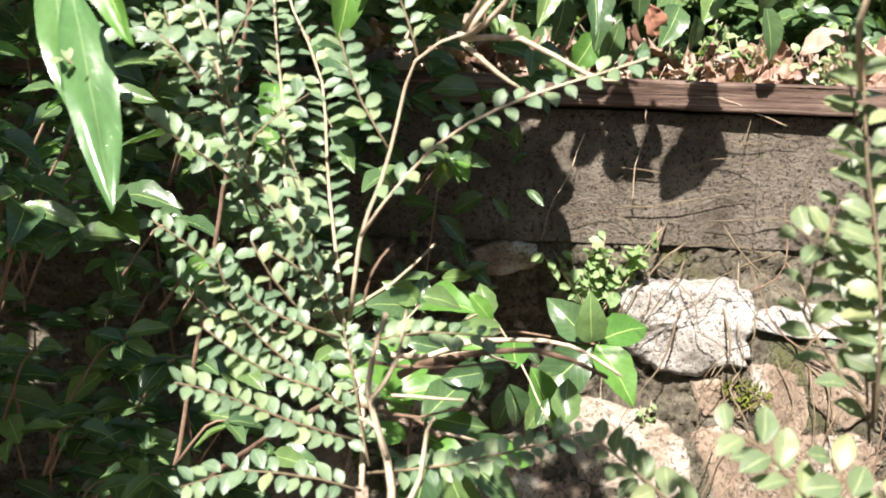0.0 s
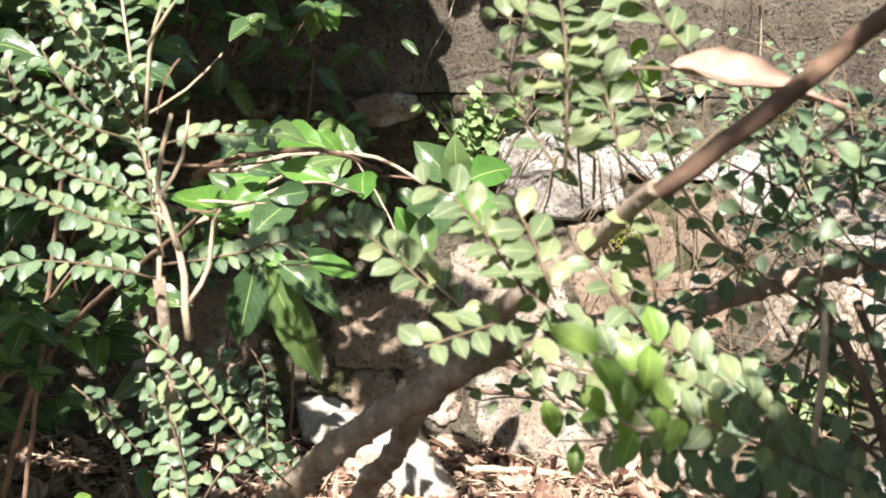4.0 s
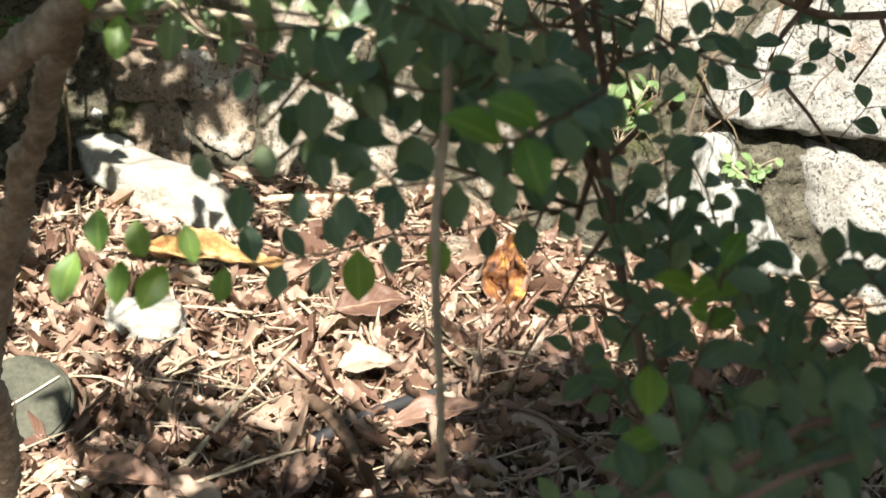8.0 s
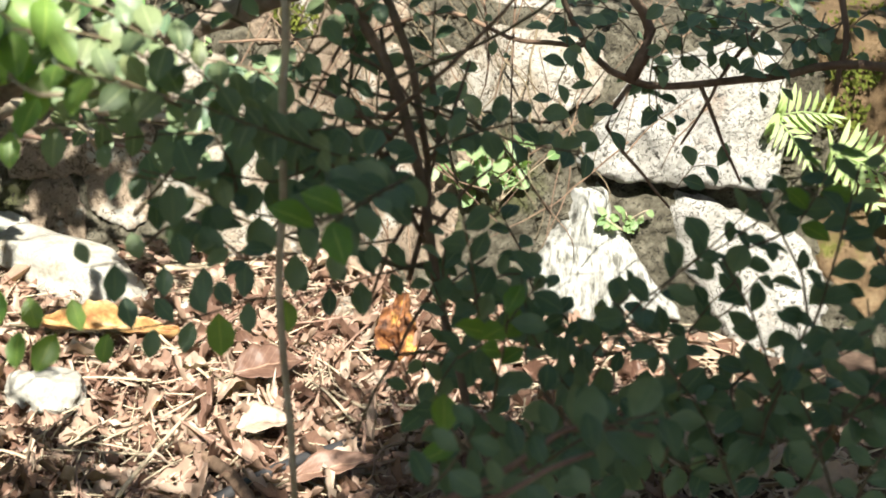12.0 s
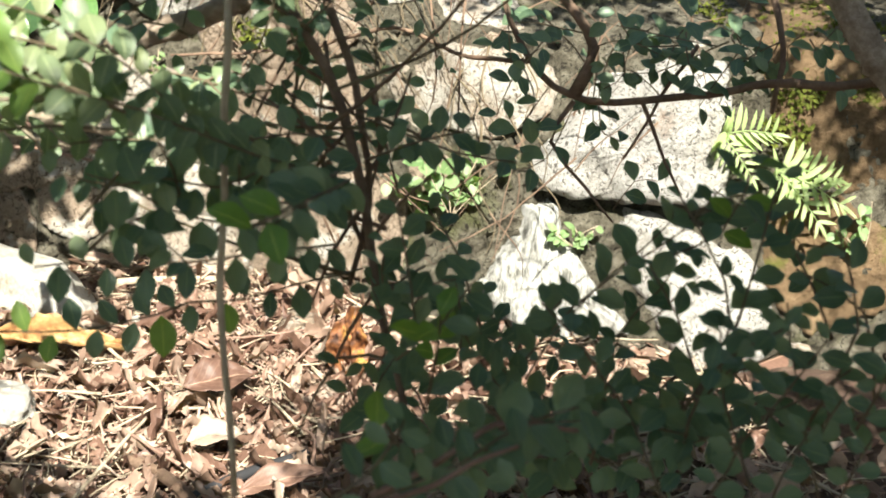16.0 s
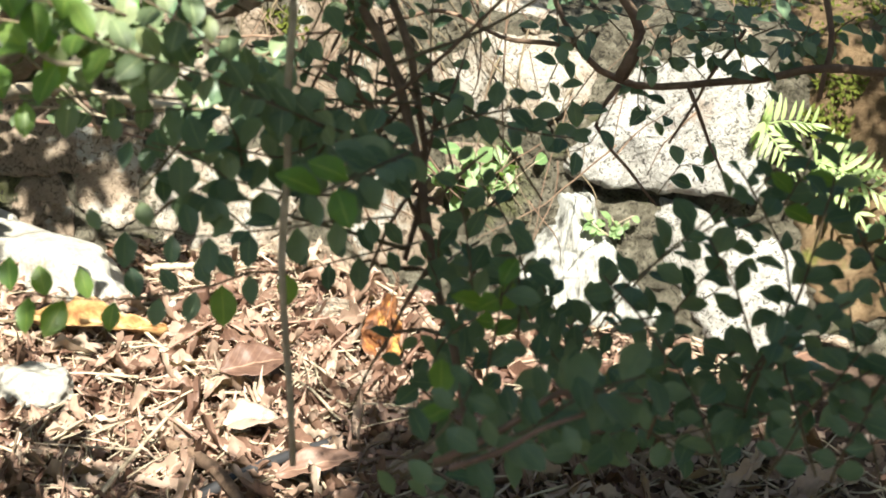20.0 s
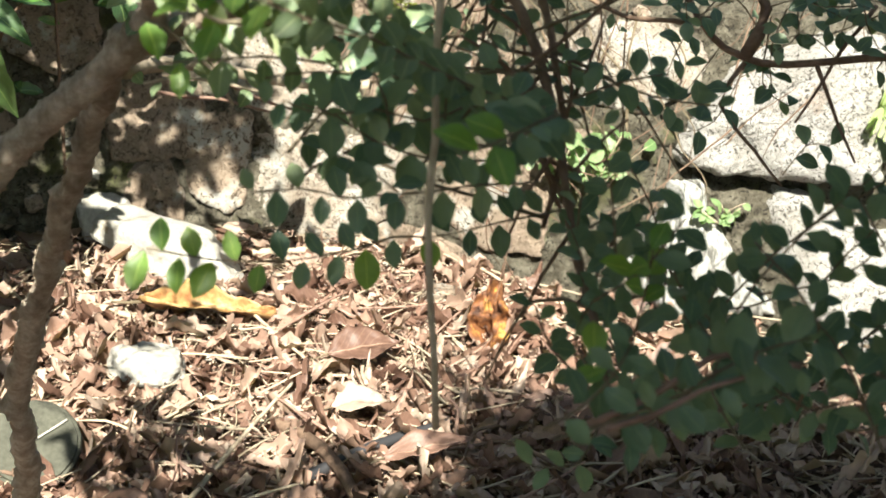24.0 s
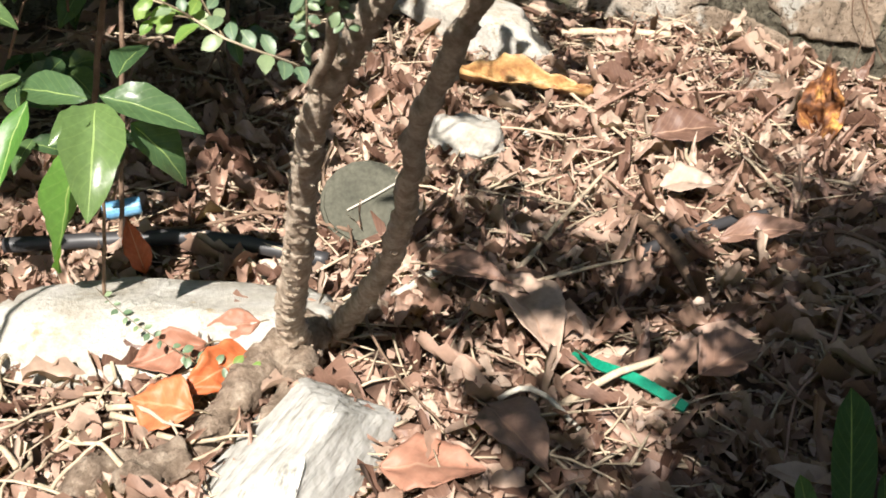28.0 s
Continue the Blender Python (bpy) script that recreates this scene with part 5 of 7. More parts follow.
# roots at the trunk's foot
for pts, r in (([(-0.085, 0.96, 0.03), (-0.12, 0.90, 0.03), (-0.16, 0.83, 0.015), (-0.20, 0.77, -0.01)], 0.022), ([(-0.09, 0.95, 0.025), (-0.15, 0.92, 0.012), (-0.20, 0.90, -0.01)], 0.014), ([(-0.07, 0.98, 0.03), (-0.03, 1.02, 0.012), (0.01, 1.05, -0.01)], 0.012), ([(-0.09, 0.94, 0.02), (-0.10, 0.86, 0.02), (-0.13, 0.78, 0.0), (-0.14, 0.72, -0.01)], 0.016), ([(-0.22, 0.80, 0.004), (-0.25, 0.765, 0.012), (-0.27, 0.72, -0.01)], 0.02), ([(-0.18, 0.79, 0.008), (-0.21, 0.755, 0.018), (-0.22, 0.70, -0.01)], 0.022)):
    root(shrub, pts, r, r * 0.45)

# unseen foliage above the walk, added to shade the near leaves and soil
crown = Bag()
done = 0
while done < 5200:
    d = jitter(1.0)
    if abs(d.x) ** 4 + abs(d.y) ** 4 > 1:
        continue
    q = Vector((0.50 + 0.66 * d.x, -0.50 + 0.54 * d.y, 1.20 + 0.10 * d.z))
    if q.x < (0.04 if q.y < -0.27 else 0.13) or (q.x < 0.23 and q.y > -0.19):
        continue
    if noise.noise(q * 8 + Vector((3, 1, 0))) > (0.34 if q.x > 0.35 else 0.45):
        done += 1
        continue
    if q.y > -0.24 and noise.noise(q * 11) < (q.y + 0.24) * 1.1 - 0.12:
        done += 1
        continue
    t = jitter(1.0).normalized()
    for k in range(9):
        p = q + t * 0.008 * k
        s = t.cross(Vector((0, 0, 1))).normalized() * (1 if k % 2 else -1)
        crown.put(*SMALL[rng.randrange(4)], aim(p, s + t * 0.5 + jitter(0.3), Vector((0, 0, 1)) + jitter(0.5), 0.024))
    done += 1
# lower unseen tier, added to shade the right-hand sprays and mulch
for _ in range(1900):
    q = Vector((rng.uniform(0.165, 0.72), rng.uniform(-0.10, 0.34), rng.uniform(0.82, 0.96)))
    if q.x < 0.25 and q.y > 0.10:
        continue
    if noise.noise(q * 9) < -0.42:
        continue
    t = jitter(1.0).normalized()
    for k in range(9):
        s = t.cross(Vector((0, 0, 1))).normalized() * (1 if k % 2 else -1)
        crown.put(*SMALL[rng.randrange(4)], aim(q + t * 0.007 * k, s + t * 0.5 + jitter(0.3), Vector((0, 0, 1)) + jitter(0.5), 0.015))
# broken unseen cover added to dim the upper right of the wall
for _ in range(1500):
    q = Vector((rng.uniform(0.58, 1.35), rng.uniform(0.35, 1.28), rng.uniform(1.15, 1.27)))
    if (q.x < 0.93 and q.y < 0.84) or noise.noise(q * 9) < -0.02:
        continue
    t = jitter(1.0).normalized()
    for k in range(9):
        s = t.cross(Vector((0, 0, 1))).normalized() * (1 if k % 2 else -1)
        crown.put(*SMALL[rng.randrange(4)], aim(q + t * 0.007 * k, s + t * 0.5 + jitter(0.3), Vector((0, 0, 1)) + jitter(0.5), 0.02))
# unseen filler added to darken the mulch at lower right
for _ in range(2400):
    q = Vector((rng.uniform(-0.08, 0.62), rng.uniform(-1.0, 0.05), rng.uniform(1.14, 1.20)))
    if q.y > -0.39 + 0.66 * (q.x + 0.063) + 0.03 * noise.noise(q * 14):
        continue
    t = jitter(1.0).normalized()
    for k in range(7):
        s = t.cross(Vector((0, 0, 1))).normalized() * (1 if k % 2 else -1)
        crown.put(*SMALL[rng.randrange(4)], aim(q + t * 0.008 * k, s + t * 0.5 + jitter(0.3), Vector((0, 0, 1)) + jitter(0.5), 0.026))
# small unseen clumps placed so their shadows land on the soil
for x, y in ((-0.078, -0.325), (-0.105, -0.25), (-0.035, 0.01)):
    for _ in range(15):
        q = Vector((x, y, 1.17)) + Vector((rng.uniform(-0.03, 0.03), rng.uniform(-0.035, 0.035), rng.uniform(-0.02, 0.02)))
        t = jitter(1.0).normalized()
        for k in range(7):
            s = t.cross(Vector((0, 0, 1))).normalized() * (1 if k % 2 else -1)
            crown.put(*SMALL[rng.randrange(4)], aim(q + t * 0.008 * k, s + t * 0.5 + jitter(0.3), Vector((0, 0, 1)) + jitter(0.5), 0.02))
# unseen limbs that only carry the added clusters
limb(shrub, "limb", [(0.36, -0.25, 1.17), (0.10, -0.13, 1.17), (-0.05, 0.0, 1.17)], 0.002, 0.001)
limb(shrub, "limb", [(0.30, -0.45, 1.17), (-0.078, -0.325, 1.17), (-0.105, -0.25, 1.17)], 0.002, 0.001)
limb(shrub, "limb", [(0.8, -0.4, 1.2), (0.95, 0.3, 1.22), (0.9, 0.9, 1.2)], 0.004, 0.002)
# two unseen clusters added to shade the upper trunk
for _ in range(26):
    q = Vector((0.02, 0.155, 1.0)) + Vector((rng.uniform(-0.05, 0.05), rng.uniform(-0.035, 0.035), rng.uniform(-0.02, 0.02)))
    t = jitter(1.0).normalized()
    for k in range(9):
        s = t.cross(Vector((0, 0, 1))).normalized() * (1 if k % 2 else -1)
        crown.put(*SMALL[rng.randrange(4)], aim(q + t * 0.006 * k, s + t * 0.5 + jitter(0.3), Vector((0, 0, 1)) + jitter(0.5), 0.012))
for _ in range(75):
    f = rng.random()
    q = Vector((-0.020 + 0.074 * f, 0.142 - 0.064 * f, 0.925 + 0.076 * f)) + jitter(0.013)
    t = jitter(1.0).normalized()
    for k in range(5):
        s = t.cross(Vector((0, 0, 1))).normalized() * (1 if k % 2 else -1)
        crown.put(*SMALL[rng.randrange(4)], aim(q + t * 0.006 * k, s + t * 0.5 + jitter(0.3), Vector((0, 0, 1)) + jitter(0.5), 0.012))
# limbs leading to the added shade clusters
limb(shrub, "limb", [(0.36, 0.10, 0.95), (0.2, 0.13, 1.0), (0.02, 0.155, 1.0)], 0.002, 0.001)
limb(shrub, "limb", [(0.2, 0.13, 1.0), (0.10, 0.09, 0.99), (0.02, 0.11, 0.96)], 0.002, 0.001)
limb(shrub, "limb", [(0.146, 0.276, 0.698), (0.26, 0.24, 0.80), (0.42, 0.1, 0.95), (0.6, -0.4, 1.2)], 0.0028, 0.003)
limb(shrub, "limb", [(0.45, 0.43, 0.63), (0.62, 0.35, 0.8), (0.75, 0.05, 1.0), (0.8, -0.4, 1.2)], 0.006, 0.004)
under(shrub, "crown", crown.mesh("crown", LEAF_SMALL), label="unseen leaf clusters added to cast shade", kind="stuff")

# ---- broad-leaved plants ----
sapling = thing("broad_leaved_sapling", (-0.38, 1.35, 0), "young sapling with long drooping green leaves and pale midribs", "sapling")
limb(sapling, "stem", [(-0.38, 1.35, 0), (-0.26, 1.2, 0.35), (-0.06, 0.88, 0.57), (-0.03, 0.77, 0.595), (0.01, 0.68, 0.595)], 0.004, 0.0015)
for b, t, w in (((0.006, 0.667, 0.591), (-0.005, 0.656, 0.541), 1.25), ((0.011, 0.666, 0.589), (0.045, 0.665, 0.513), 0.95), ((0.018, 0.666, 0.591), (0.057, 0.640, 0.569), 0.9), ((0.000, 0.689, 0.600), (0.030, 0.711, 0.629), 1.2), ((0.024, 0.702, 0.589), (0.068, 0.715, 0.571), 0.9), ((-0.005, 0.709, 0.604), (-0.066, 0.773, 0.622), 0.8), ((-0.022, 0.763, 0.591), (0.003, 0.768, 0.631), 1.0)):
    broad_leaf(sapling, b, t, (0.1, -0.9, 0.5), rng.random() < 0.4, w * 0.78)

for b, t in (((-0.014, 0.760, 0.632), (0.014, 0.760, 0.628)), ((-0.001, 0.715, 0.597), (0.040, 0.715, 0.591)), ((0.000, 0.715, 0.587), (0.028, 0.715, 0.571)), ((-0.004, 0.697, 0.570), (0.015, 0.697, 0.543)), ((0.029, 1.000, 0.628), (0.053, 1.000, 0.605)), ((-0.008, 0.950, 0.632), (0.025, 0.950, 0.630)), ((-0.022, 0.715, 0.602), (-0.006, 0.715, 0.599)), ((0.017, 1.000, 0.598), (0.045, 1.000, 0.597)), ((0.077, 1.250, 0.502), (0.096, 1.250, 0.455)), ((0.102, 1.300, 0.510), (0.136, 1.300, 0.444)), ((-0.028, 0.900, 0.591), (-0.049, 0.900, 0.607)), ((0.040, 1.000, 0.574), (0.065, 1.000, 0.588))):
    broad_leaf(sapling, b, t, (0.1, -0.85, 0.5), rng.random() < 0.35, 1.0)
for b, t in (((-0.008, 0.691, 0.592), (-0.031, 0.676, 0.596)), ((0.034, 0.713, 0.624), (0.014, 0.698, 0.624)), ((0.052, 0.929, 0.615), (0.024, 0.911, 0.614)), ((0.067, 0.969, 0.575), (0.065, 0.997, 0.604)), ((0.126, 1.148, 0.488), (0.126, 1.159, 0.532)), ((0.099, 1.150, 0.485), (0.110, 1.155, 0.511)), ((0.020, 0.712, 0.616), (-0.021, 0.699, 0.613)), ((0.064, 0.697, 0.577), (0.030, 0.685, 0.588)), ((-0.013, 1.080, 0.608), (-0.037, 1.062, 0.626)), ((-0.011, 1.080, 0.605), (-0.008, 1.083, 0.632)), ((-0.008, 1.080, 0.608), (0.026, 1.042, 0.620)), ((-0.015, 1.080, 0.603), (-0.047, 1.041, 0.615)), ((0.054, 1.179, 0.582), (0.042, 1.182, 0.613)), ((0.054, 1.179, 0.582), (0.023, 1.146, 0.565)), ((-0.019, 0.978, 0.594), (-0.052, 0.957, 0.587)), ((-0.001, 0.979, 0.599), (0.038, 0.959, 0.597)), ((0.007, 0.693, 0.586), (0.026, 0.674, 0.583)), ((-0.001, 0.691, 0.572), (0.005, 0.671, 0.552))):
    broad_leaf(sapling, b, t, (0.1, -0.85, 0.5), rng.random() < 0.4, 1.1)
for pts in ([(-0.06, 0.88, 0.57), (0.0, 0.98, 0.59), (0.055, 1.18, 0.58), (0.11, 1.15, 0.49)], [(-0.06, 0.88, 0.57), (0.02, 0.89, 0.60), (0.067, 0.969, 0.58)], [(-0.06, 0.88, 0.57), (-0.012, 1.08, 0.605)]):
    limb(sapling, "twig", pts, 0.0016, 0.0009, TWIG_PALE)

seedling = thing("bright_leaved_seedling", (-0.16, 1.80, 0), "small seedling with fresh light green pointed leaves", "seedling")
limb(seedling, "stem", [(-0.16, 1.80, 0), (-0.10, 1.72, 0.35), (0.05, 1.52, 0.50), (0.178, 1.40, 0.52)], 0.003, 0.0012)
for b, t in (((0.179, 1.387, 0.521), (0.222, 1.343, 0.474)), ((0.174, 1.408, 0.521), (0.128, 1.401, 0.568)), ((0.183, 1.407, 0.521), (0.25, 1.438, 0.547)), ((0.177, 1.406, 0.514), (0.105, 1.379, 0.452)), ((0.144, 1.403, 0.488), (0.108, 1.373, 0.425)), ((0.175, 1.40, 0.52), (0.17, 1.37, 0.57))):
    broad_leaf(seedling, b, t, (0.05, -0.9, 0.5), t[0] > 0.2, 1.1)

rosette = thing("rosette_seedling", (-0.26, 0.99, 0), "low seedling with a whorl of glossy green leaves", "seedling")
limb(rosette, "stem", [(-0.29, 1.02, 0), (-0.26, 0.98, 0.15), (-0.238, 0.93, 0.266)], 0.0022, 0.0014)
for b, t, w in (((-0.237, 0.928, 0.252), (-0.232, 0.839, 0.212), 1.15), ((-0.234, 0.930, 0.256), (-0.152, 0.912, 0.245), 1.0), ((-0.244, 0.929, 0.254), (-0.314, 0.948, 0.268), 1.15), ((-0.217, 0.947, 0.225), (-0.165, 0.940, 0.178), 1.2), ((-0.242, 0.924, 0.246), (-0.264, 0.888, 0.243), 1.2), ((-0.262, 0.975, 0.200), (-0.340, 1.000, 0.052), 1.15), ((-0.282, 0.901, 0.265), (-0.308, 0.842, 0.21), 1.1), ((-0.232, 0.984, 0.251), (-0.217, 1.043, 0.275), 1.1)):
    broad_leaf(rosette, Vector(b) + Vector((0, 0, 0.016)), Vector(t) + Vector((0, 0, 0.016)), (0, -0.6, 0.75), rng.random() < 0.35, w * 0.80)

glossy = thing("glossy_leaf_plant", (-0.48, 0.62, 0), "tall plant with large glossy hanging leaves", "plant")
limb(glossy, "stem", [(-0.48, 0.62, 0), (-0.40, 0.58, 0.6), (-0.25, 0.48, 0.9), (-0.12, 0.44, 0.86)], 0.004, 0.0015)
for b, t, w in (((-0.129, 0.459, 0.816), (-0.099, 0.410, 0.737), 0.19), ((-0.139, 0.470, 0.825), (-0.121, 0.434, 0.770), 0.25), ((-0.125, 0.45, 0.84), (-0.165, 0.45, 0.822), 0.3)):
    d = blade(1, w, 16, 6, 0.48, 0.85, 0.2, 0.03, 0.1, 0.03, 3, 0.06)
    a, e = Vector(b), Vector(t)
    under(glossy, "leaf", to_mesh("leaf", *d[:2], LEAF_GLOSSY, d[2]), aim(a, e - a, (0.33, -0.88, 0.4), (e - a).length))
broad_leaf(glossy, (-0.119, 0.431, 0.840), (-0.097, 0.398, 0.794), (-0.4, -0.6, 0.7), True, 0.62)

dangler = thing("hanging_leaf_plant", (-0.3, 1.15, 0), "tall plant with long glossy leaves hanging in sun", "plant")
limb(dangler, "stem", [(-0.3, 1.15, 0), (-0.2, 1.1, 0.6), (-0.1, 0.95, 1.0), (0.1, 0.9, 1.02), (0.2, 0.95, 0.98)], 0.0028, 0.0015)
for b, t in (((-0.061, 0.882, 0.888), (-0.060, 0.847, 0.826)), ((-0.037, 0.881, 0.883), (-0.048, 0.849, 0.851)), ((-0.071, 0.726, 0.809), (-0.040, 0.695, 0.790)), ((-0.061, 0.773, 0.758), (-0.046, 0.742, 0.738)), ((0.080, 0.836, 0.924), (0.065, 0.802, 0.865)), ((0.102, 0.883, 0.877), (0.107, 0.850, 0.834)), ((0.104, 0.935, 0.908), (0.125, 0.903, 0.865)), ((0.171, 1.038, 0.922), (0.196, 1.004, 0.867)), ((0.053, 0.935, 0.915), (0.060, 0.902, 0.873)), ((-0.125, 1.033, 0.921), (-0.129, 1.000, 0.875)), ((-0.141, 0.931, 0.891), (-0.147, 0.898, 0.857)), ((0.020, 1.134, 0.901), (0.037, 1.103, 0.878)), ((0.081, 0.933, 0.881), (0.074, 0.900, 0.840)), ((0.147, 1.137, 0.922), (0.133, 1.108, 0.939)), ((-0.028, 1.034, 0.915), (-0.008, 1.005, 0.926)), ((-0.084, 0.674, 0.784), (-0.079, 0.642, 0.759))):
    broad_leaf(dangler, b, t, (rng.uniform(-0.3, 0.4), -0.85, 0.5), rng.random() < 0.25, 0.85)
    limb(dangler, "twig", [(b[0] - 0.012, b[1] + 0.03, b[2] + 0.004), (b[0] - 0.006, b[1] + 0.014, b[2] + 0.007), b], 0.0007, 0.0005)

for name, place, count, mid, spread, size in (("leafy_bush", (-0.40, 1.05, 0), 360, (-0.41, 1.05, 0.52), (0.25, 0.22, 0.32), 0.045), ("leafy_bush", (-0.55, 1.3, 0), 260, (-0.42, 1.30, 0.62), (0.34, 0.25, 0.42), 0.055), ("leafy_bush", (-0.25, 1.65, 0), 160, (-0.22, 1.62, 0.62), (0.28, 0.25, 0.42), 0.06), ("leafy_bush", (-0.38, 1.5, 0), 70, (-0.42, 1.42, 0.17), (0.28, 0.32, 0.16), 0.055)):
    plant = thing(name, place, "dense bush of pointed dark green leaves in shade", "bush", "dark bushes by the wall")
    limb(plant, "stem", [place, (place[0] + 0.03, place[1] + 0.02, mid[2] * 0.6), mid], 0.0032, 0.0016)
    limb(plant, "stem", [place, (place[0] - 0.08, place[1], mid[2] * 0.6), (mid[0] - 0.15, mid[1], mid[2])], 0.0032, 0.0016)
    foliage(plant, count, mid, spread, size)
hedge = Bag()
for mid, spread, count in (((-0.75, 1.5, 0.6), (0.55, 0.5, 0.7), 1500), ((-0.25, 1.80, 0.95), (0.42, 0.22, 0.35), 700), ((-0.6, 1.2, 1.25), (0.6, 0.6, 0.25), 900), ((-0.2, 2.6, 1.35), (1.0, 0.40, 0.8), 2600), ((1.1, 2.85, 1.35), (1.2, 0.45, 0.8), 3600), ((-1.0, 2.4, 1.4), (0.9, 0.7, 0.8), 1500), ((-0.35, 2.1, 1.5), (0.5, 0.35, 0.4), 800)):
    foliage(None, count, mid, spread, 0.068, bag=hedge)
# leaf screens out of view at the sides and back, added to dim sky light
surround = Bag()
for mid, spread, count in (((-2.2, 0.3, 1.2), (0.5, 2.2, 1.3), 900), ((2.6, 0.4, 1.2), (0.6, 2.0, 1.3), 900), ((0.3, -2.2, 1.2), (2.6, 0.5, 1.3), 900)):
    foliage(None, count, mid, spread, 0.26, bag=surround)
tagged(new("garden_hedge", surround.mesh("garden_hedge", LEAF_BROAD)), "unseen leaf screen added round the bed to cut sky light", "hedge", kind="stuff")
# unseen overhead clusters added to shade the left bushes, wall and soil
for mid, spread, count in (((-0.68, 0.80, 1.3), (0.45, 0.34, 0.08), 420), ((-0.24, 1.40, 1.25), (0.34, 0.26, 0.10), 900), ((-0.58, 0.32, 1.3), (0.26, 0.22, 0.08), 240), ((-0.36, 0.21, 1.3), (0.03, 0.08, 0.04), 26), ((-0.07, 0.847, 1.33), (0.045, 0.04, 0.03), 22), ((0.03, 0.84, 1.40), (0.035, 0.04, 0.03), 16)):
    foliage(None, count, mid, spread, 0.08, bag=hedge)
# unseen hanging leaves added to throw leaf shadows on the wall
for _ in range(16):
    q = Vector((rng.uniform(0.06, 0.34), rng.uniform(1.46, 1.6), rng.uniform(1.2, 1.3)))
    hedge.put(*LANCE[rng.randrange(5)], aim(q, jitter(0.25) + Vector((0, 0, -1)), jitter(0.4) + Vector((0, -1, 0.3)), rng.uniform(0.09, 0.14)))
for _ in range(3600):
    q = Vector((rng.uniform(-2.6, 3.0), rng.uniform(3.6, 4.2), rng.uniform(0.75, 3.0)))
    hedge.put(*LANCE[rng.randrange(5)], aim(q, jitter(1) + Vector((0, -0.2, -0.5)), jitter(0.5) + Vector((0, -1, 0.2)), 0.24))
for _ in range(3200):
    q = Vector((rng.uniform(-1.8, 2.4), rng.uniform(3.1, 3.5), rng.uniform(0.75, 2.3)))
    hedge.put(*LANCE[rng.randrange(5)], aim(q, jitter(1) + Vector((0, -0.2, -0.5)), jitter(0.6) + Vector((0, -1, 0.3)), 0.13))
tagged(new("hedge", hedge.mesh("hedge", LEAF_BROAD)), "thick dark green hedge of broad leaves, with unseen clusters added for shade", "hedge", kind="stuff")

# leafy side shoots
HANG = [(0.247, 0.399, 0.628), (0.256, 0.375, 0.601), (0.258, 0.353, 0.573), (0.256, 0.333, 0.549), (0.258, 0.313, 0.526)]
thicket(shrub, HANG[:4], 2, (0.5, -0.6, 0.0), (0.03, 0.07), part=False)
LOW = [(0.267, 0.253, 0.523), (0.302, 0.252, 0.521), (0.325, 0.245, 0.522), (0.353, 0.240, 0.530), (0.382, 0.241, 0.529)]
thicket(shrub, LOW[1:], 8, (0.1, -0.2, 0.5), (0.04, 0.08), part=False, density=1.0)
UP = [(-0.031, 0.494, 0.672), (-0.034, 0.496, 0.690), (-0.049, 0.489, 0.719), (-0.066, 0.492, 0.747), (-0.081, 0.487, 0.790)]
thicket(shrub, UP, 12, (-0.4, -0.1, 0.5), (0.03, 0.08), part=False, leaf=0.009)
SPINE = curve_points(HANG, 0.01)
for _ in range(14):
    p = SPINE[rng.randrange(len(SPINE))] + jitter(0.01)
    d = Vector((rng.uniform(-0.8, 0.5), rng.uniform(-0.2, 0.6), rng.uniform(-0.7, 0.7))).normalized() * rng.uniform(0.04, 0.13)
    limb(shrub, "twig", [p, p + d * 0.5 + jitter(0.012), p + d], rng.uniform(0.0005, 0.0011), 0.0004, TWIG_RED if rng.random() < 0.5 else TWIG)
TOPS = [(0.652, 0.617, 0.564), (0.562, 0.648, 0.569), (0.487, 0.669, 0.561), (0.455, 0.684, 0.574)]
thicket(bush, TOPS, 26, (-0.2, -0.2, -0.4), (0.03, 0.07), part=False, leaf=0.013, density=0.6)
TWIGS = [(0.412, 0.643, 0.681), (0.360, 0.647, 0.673), (0.314, 0.655, 0.684), (0.274, 0.664, 0.701)]
thicket(bush, TWIGS, 34, (-0.2, 0.1, -0.5), (0.04, 0.12), part=False, leaf=0.009, density=0.45, spread=0.8)
# plants on the terrace edge
over = thing("hanging_leaf_plant", (0.0, 2.14, 0.82), "plant with long pointed leaves hanging over the timber", "plant")
for k in range(26):
    a = Vector((rng.uniform(-0.35, 0.42), rng.uniform(1.98, 2.3), rng.uniform(0.88, 1.06)))
    b = a + Vector((rng.uniform(-0.05, 0.06), rng.uniform(-0.07, 0.02), rng.uniform(-0.10, -0.02)))
    broad_leaf(over, a, b, (0.2, -0.8, 0.6), rng.random() < 0.2)
    if k < 14:
        a = Vector((rng.uniform(-0.05, 0.5), rng.uniform(1.84, 1.95), rng.uniform(0.90, 1.05)))
        broad_leaf(over, a, a + Vector((rng.uniform(-0.04, 0.04), rng.uniform(-0.04, 0.03), rng.uniform(-0.10, -0.05))), (0.3, -0.9, 0.3))
    if k % 3 == 0:
        limb(over, "stem", [(a.x * 0.8, 2.14, 0.80), (a.x * 0.9, 2.13, a.z * 0.97), tuple(a)], 0.0025, 0.0012)


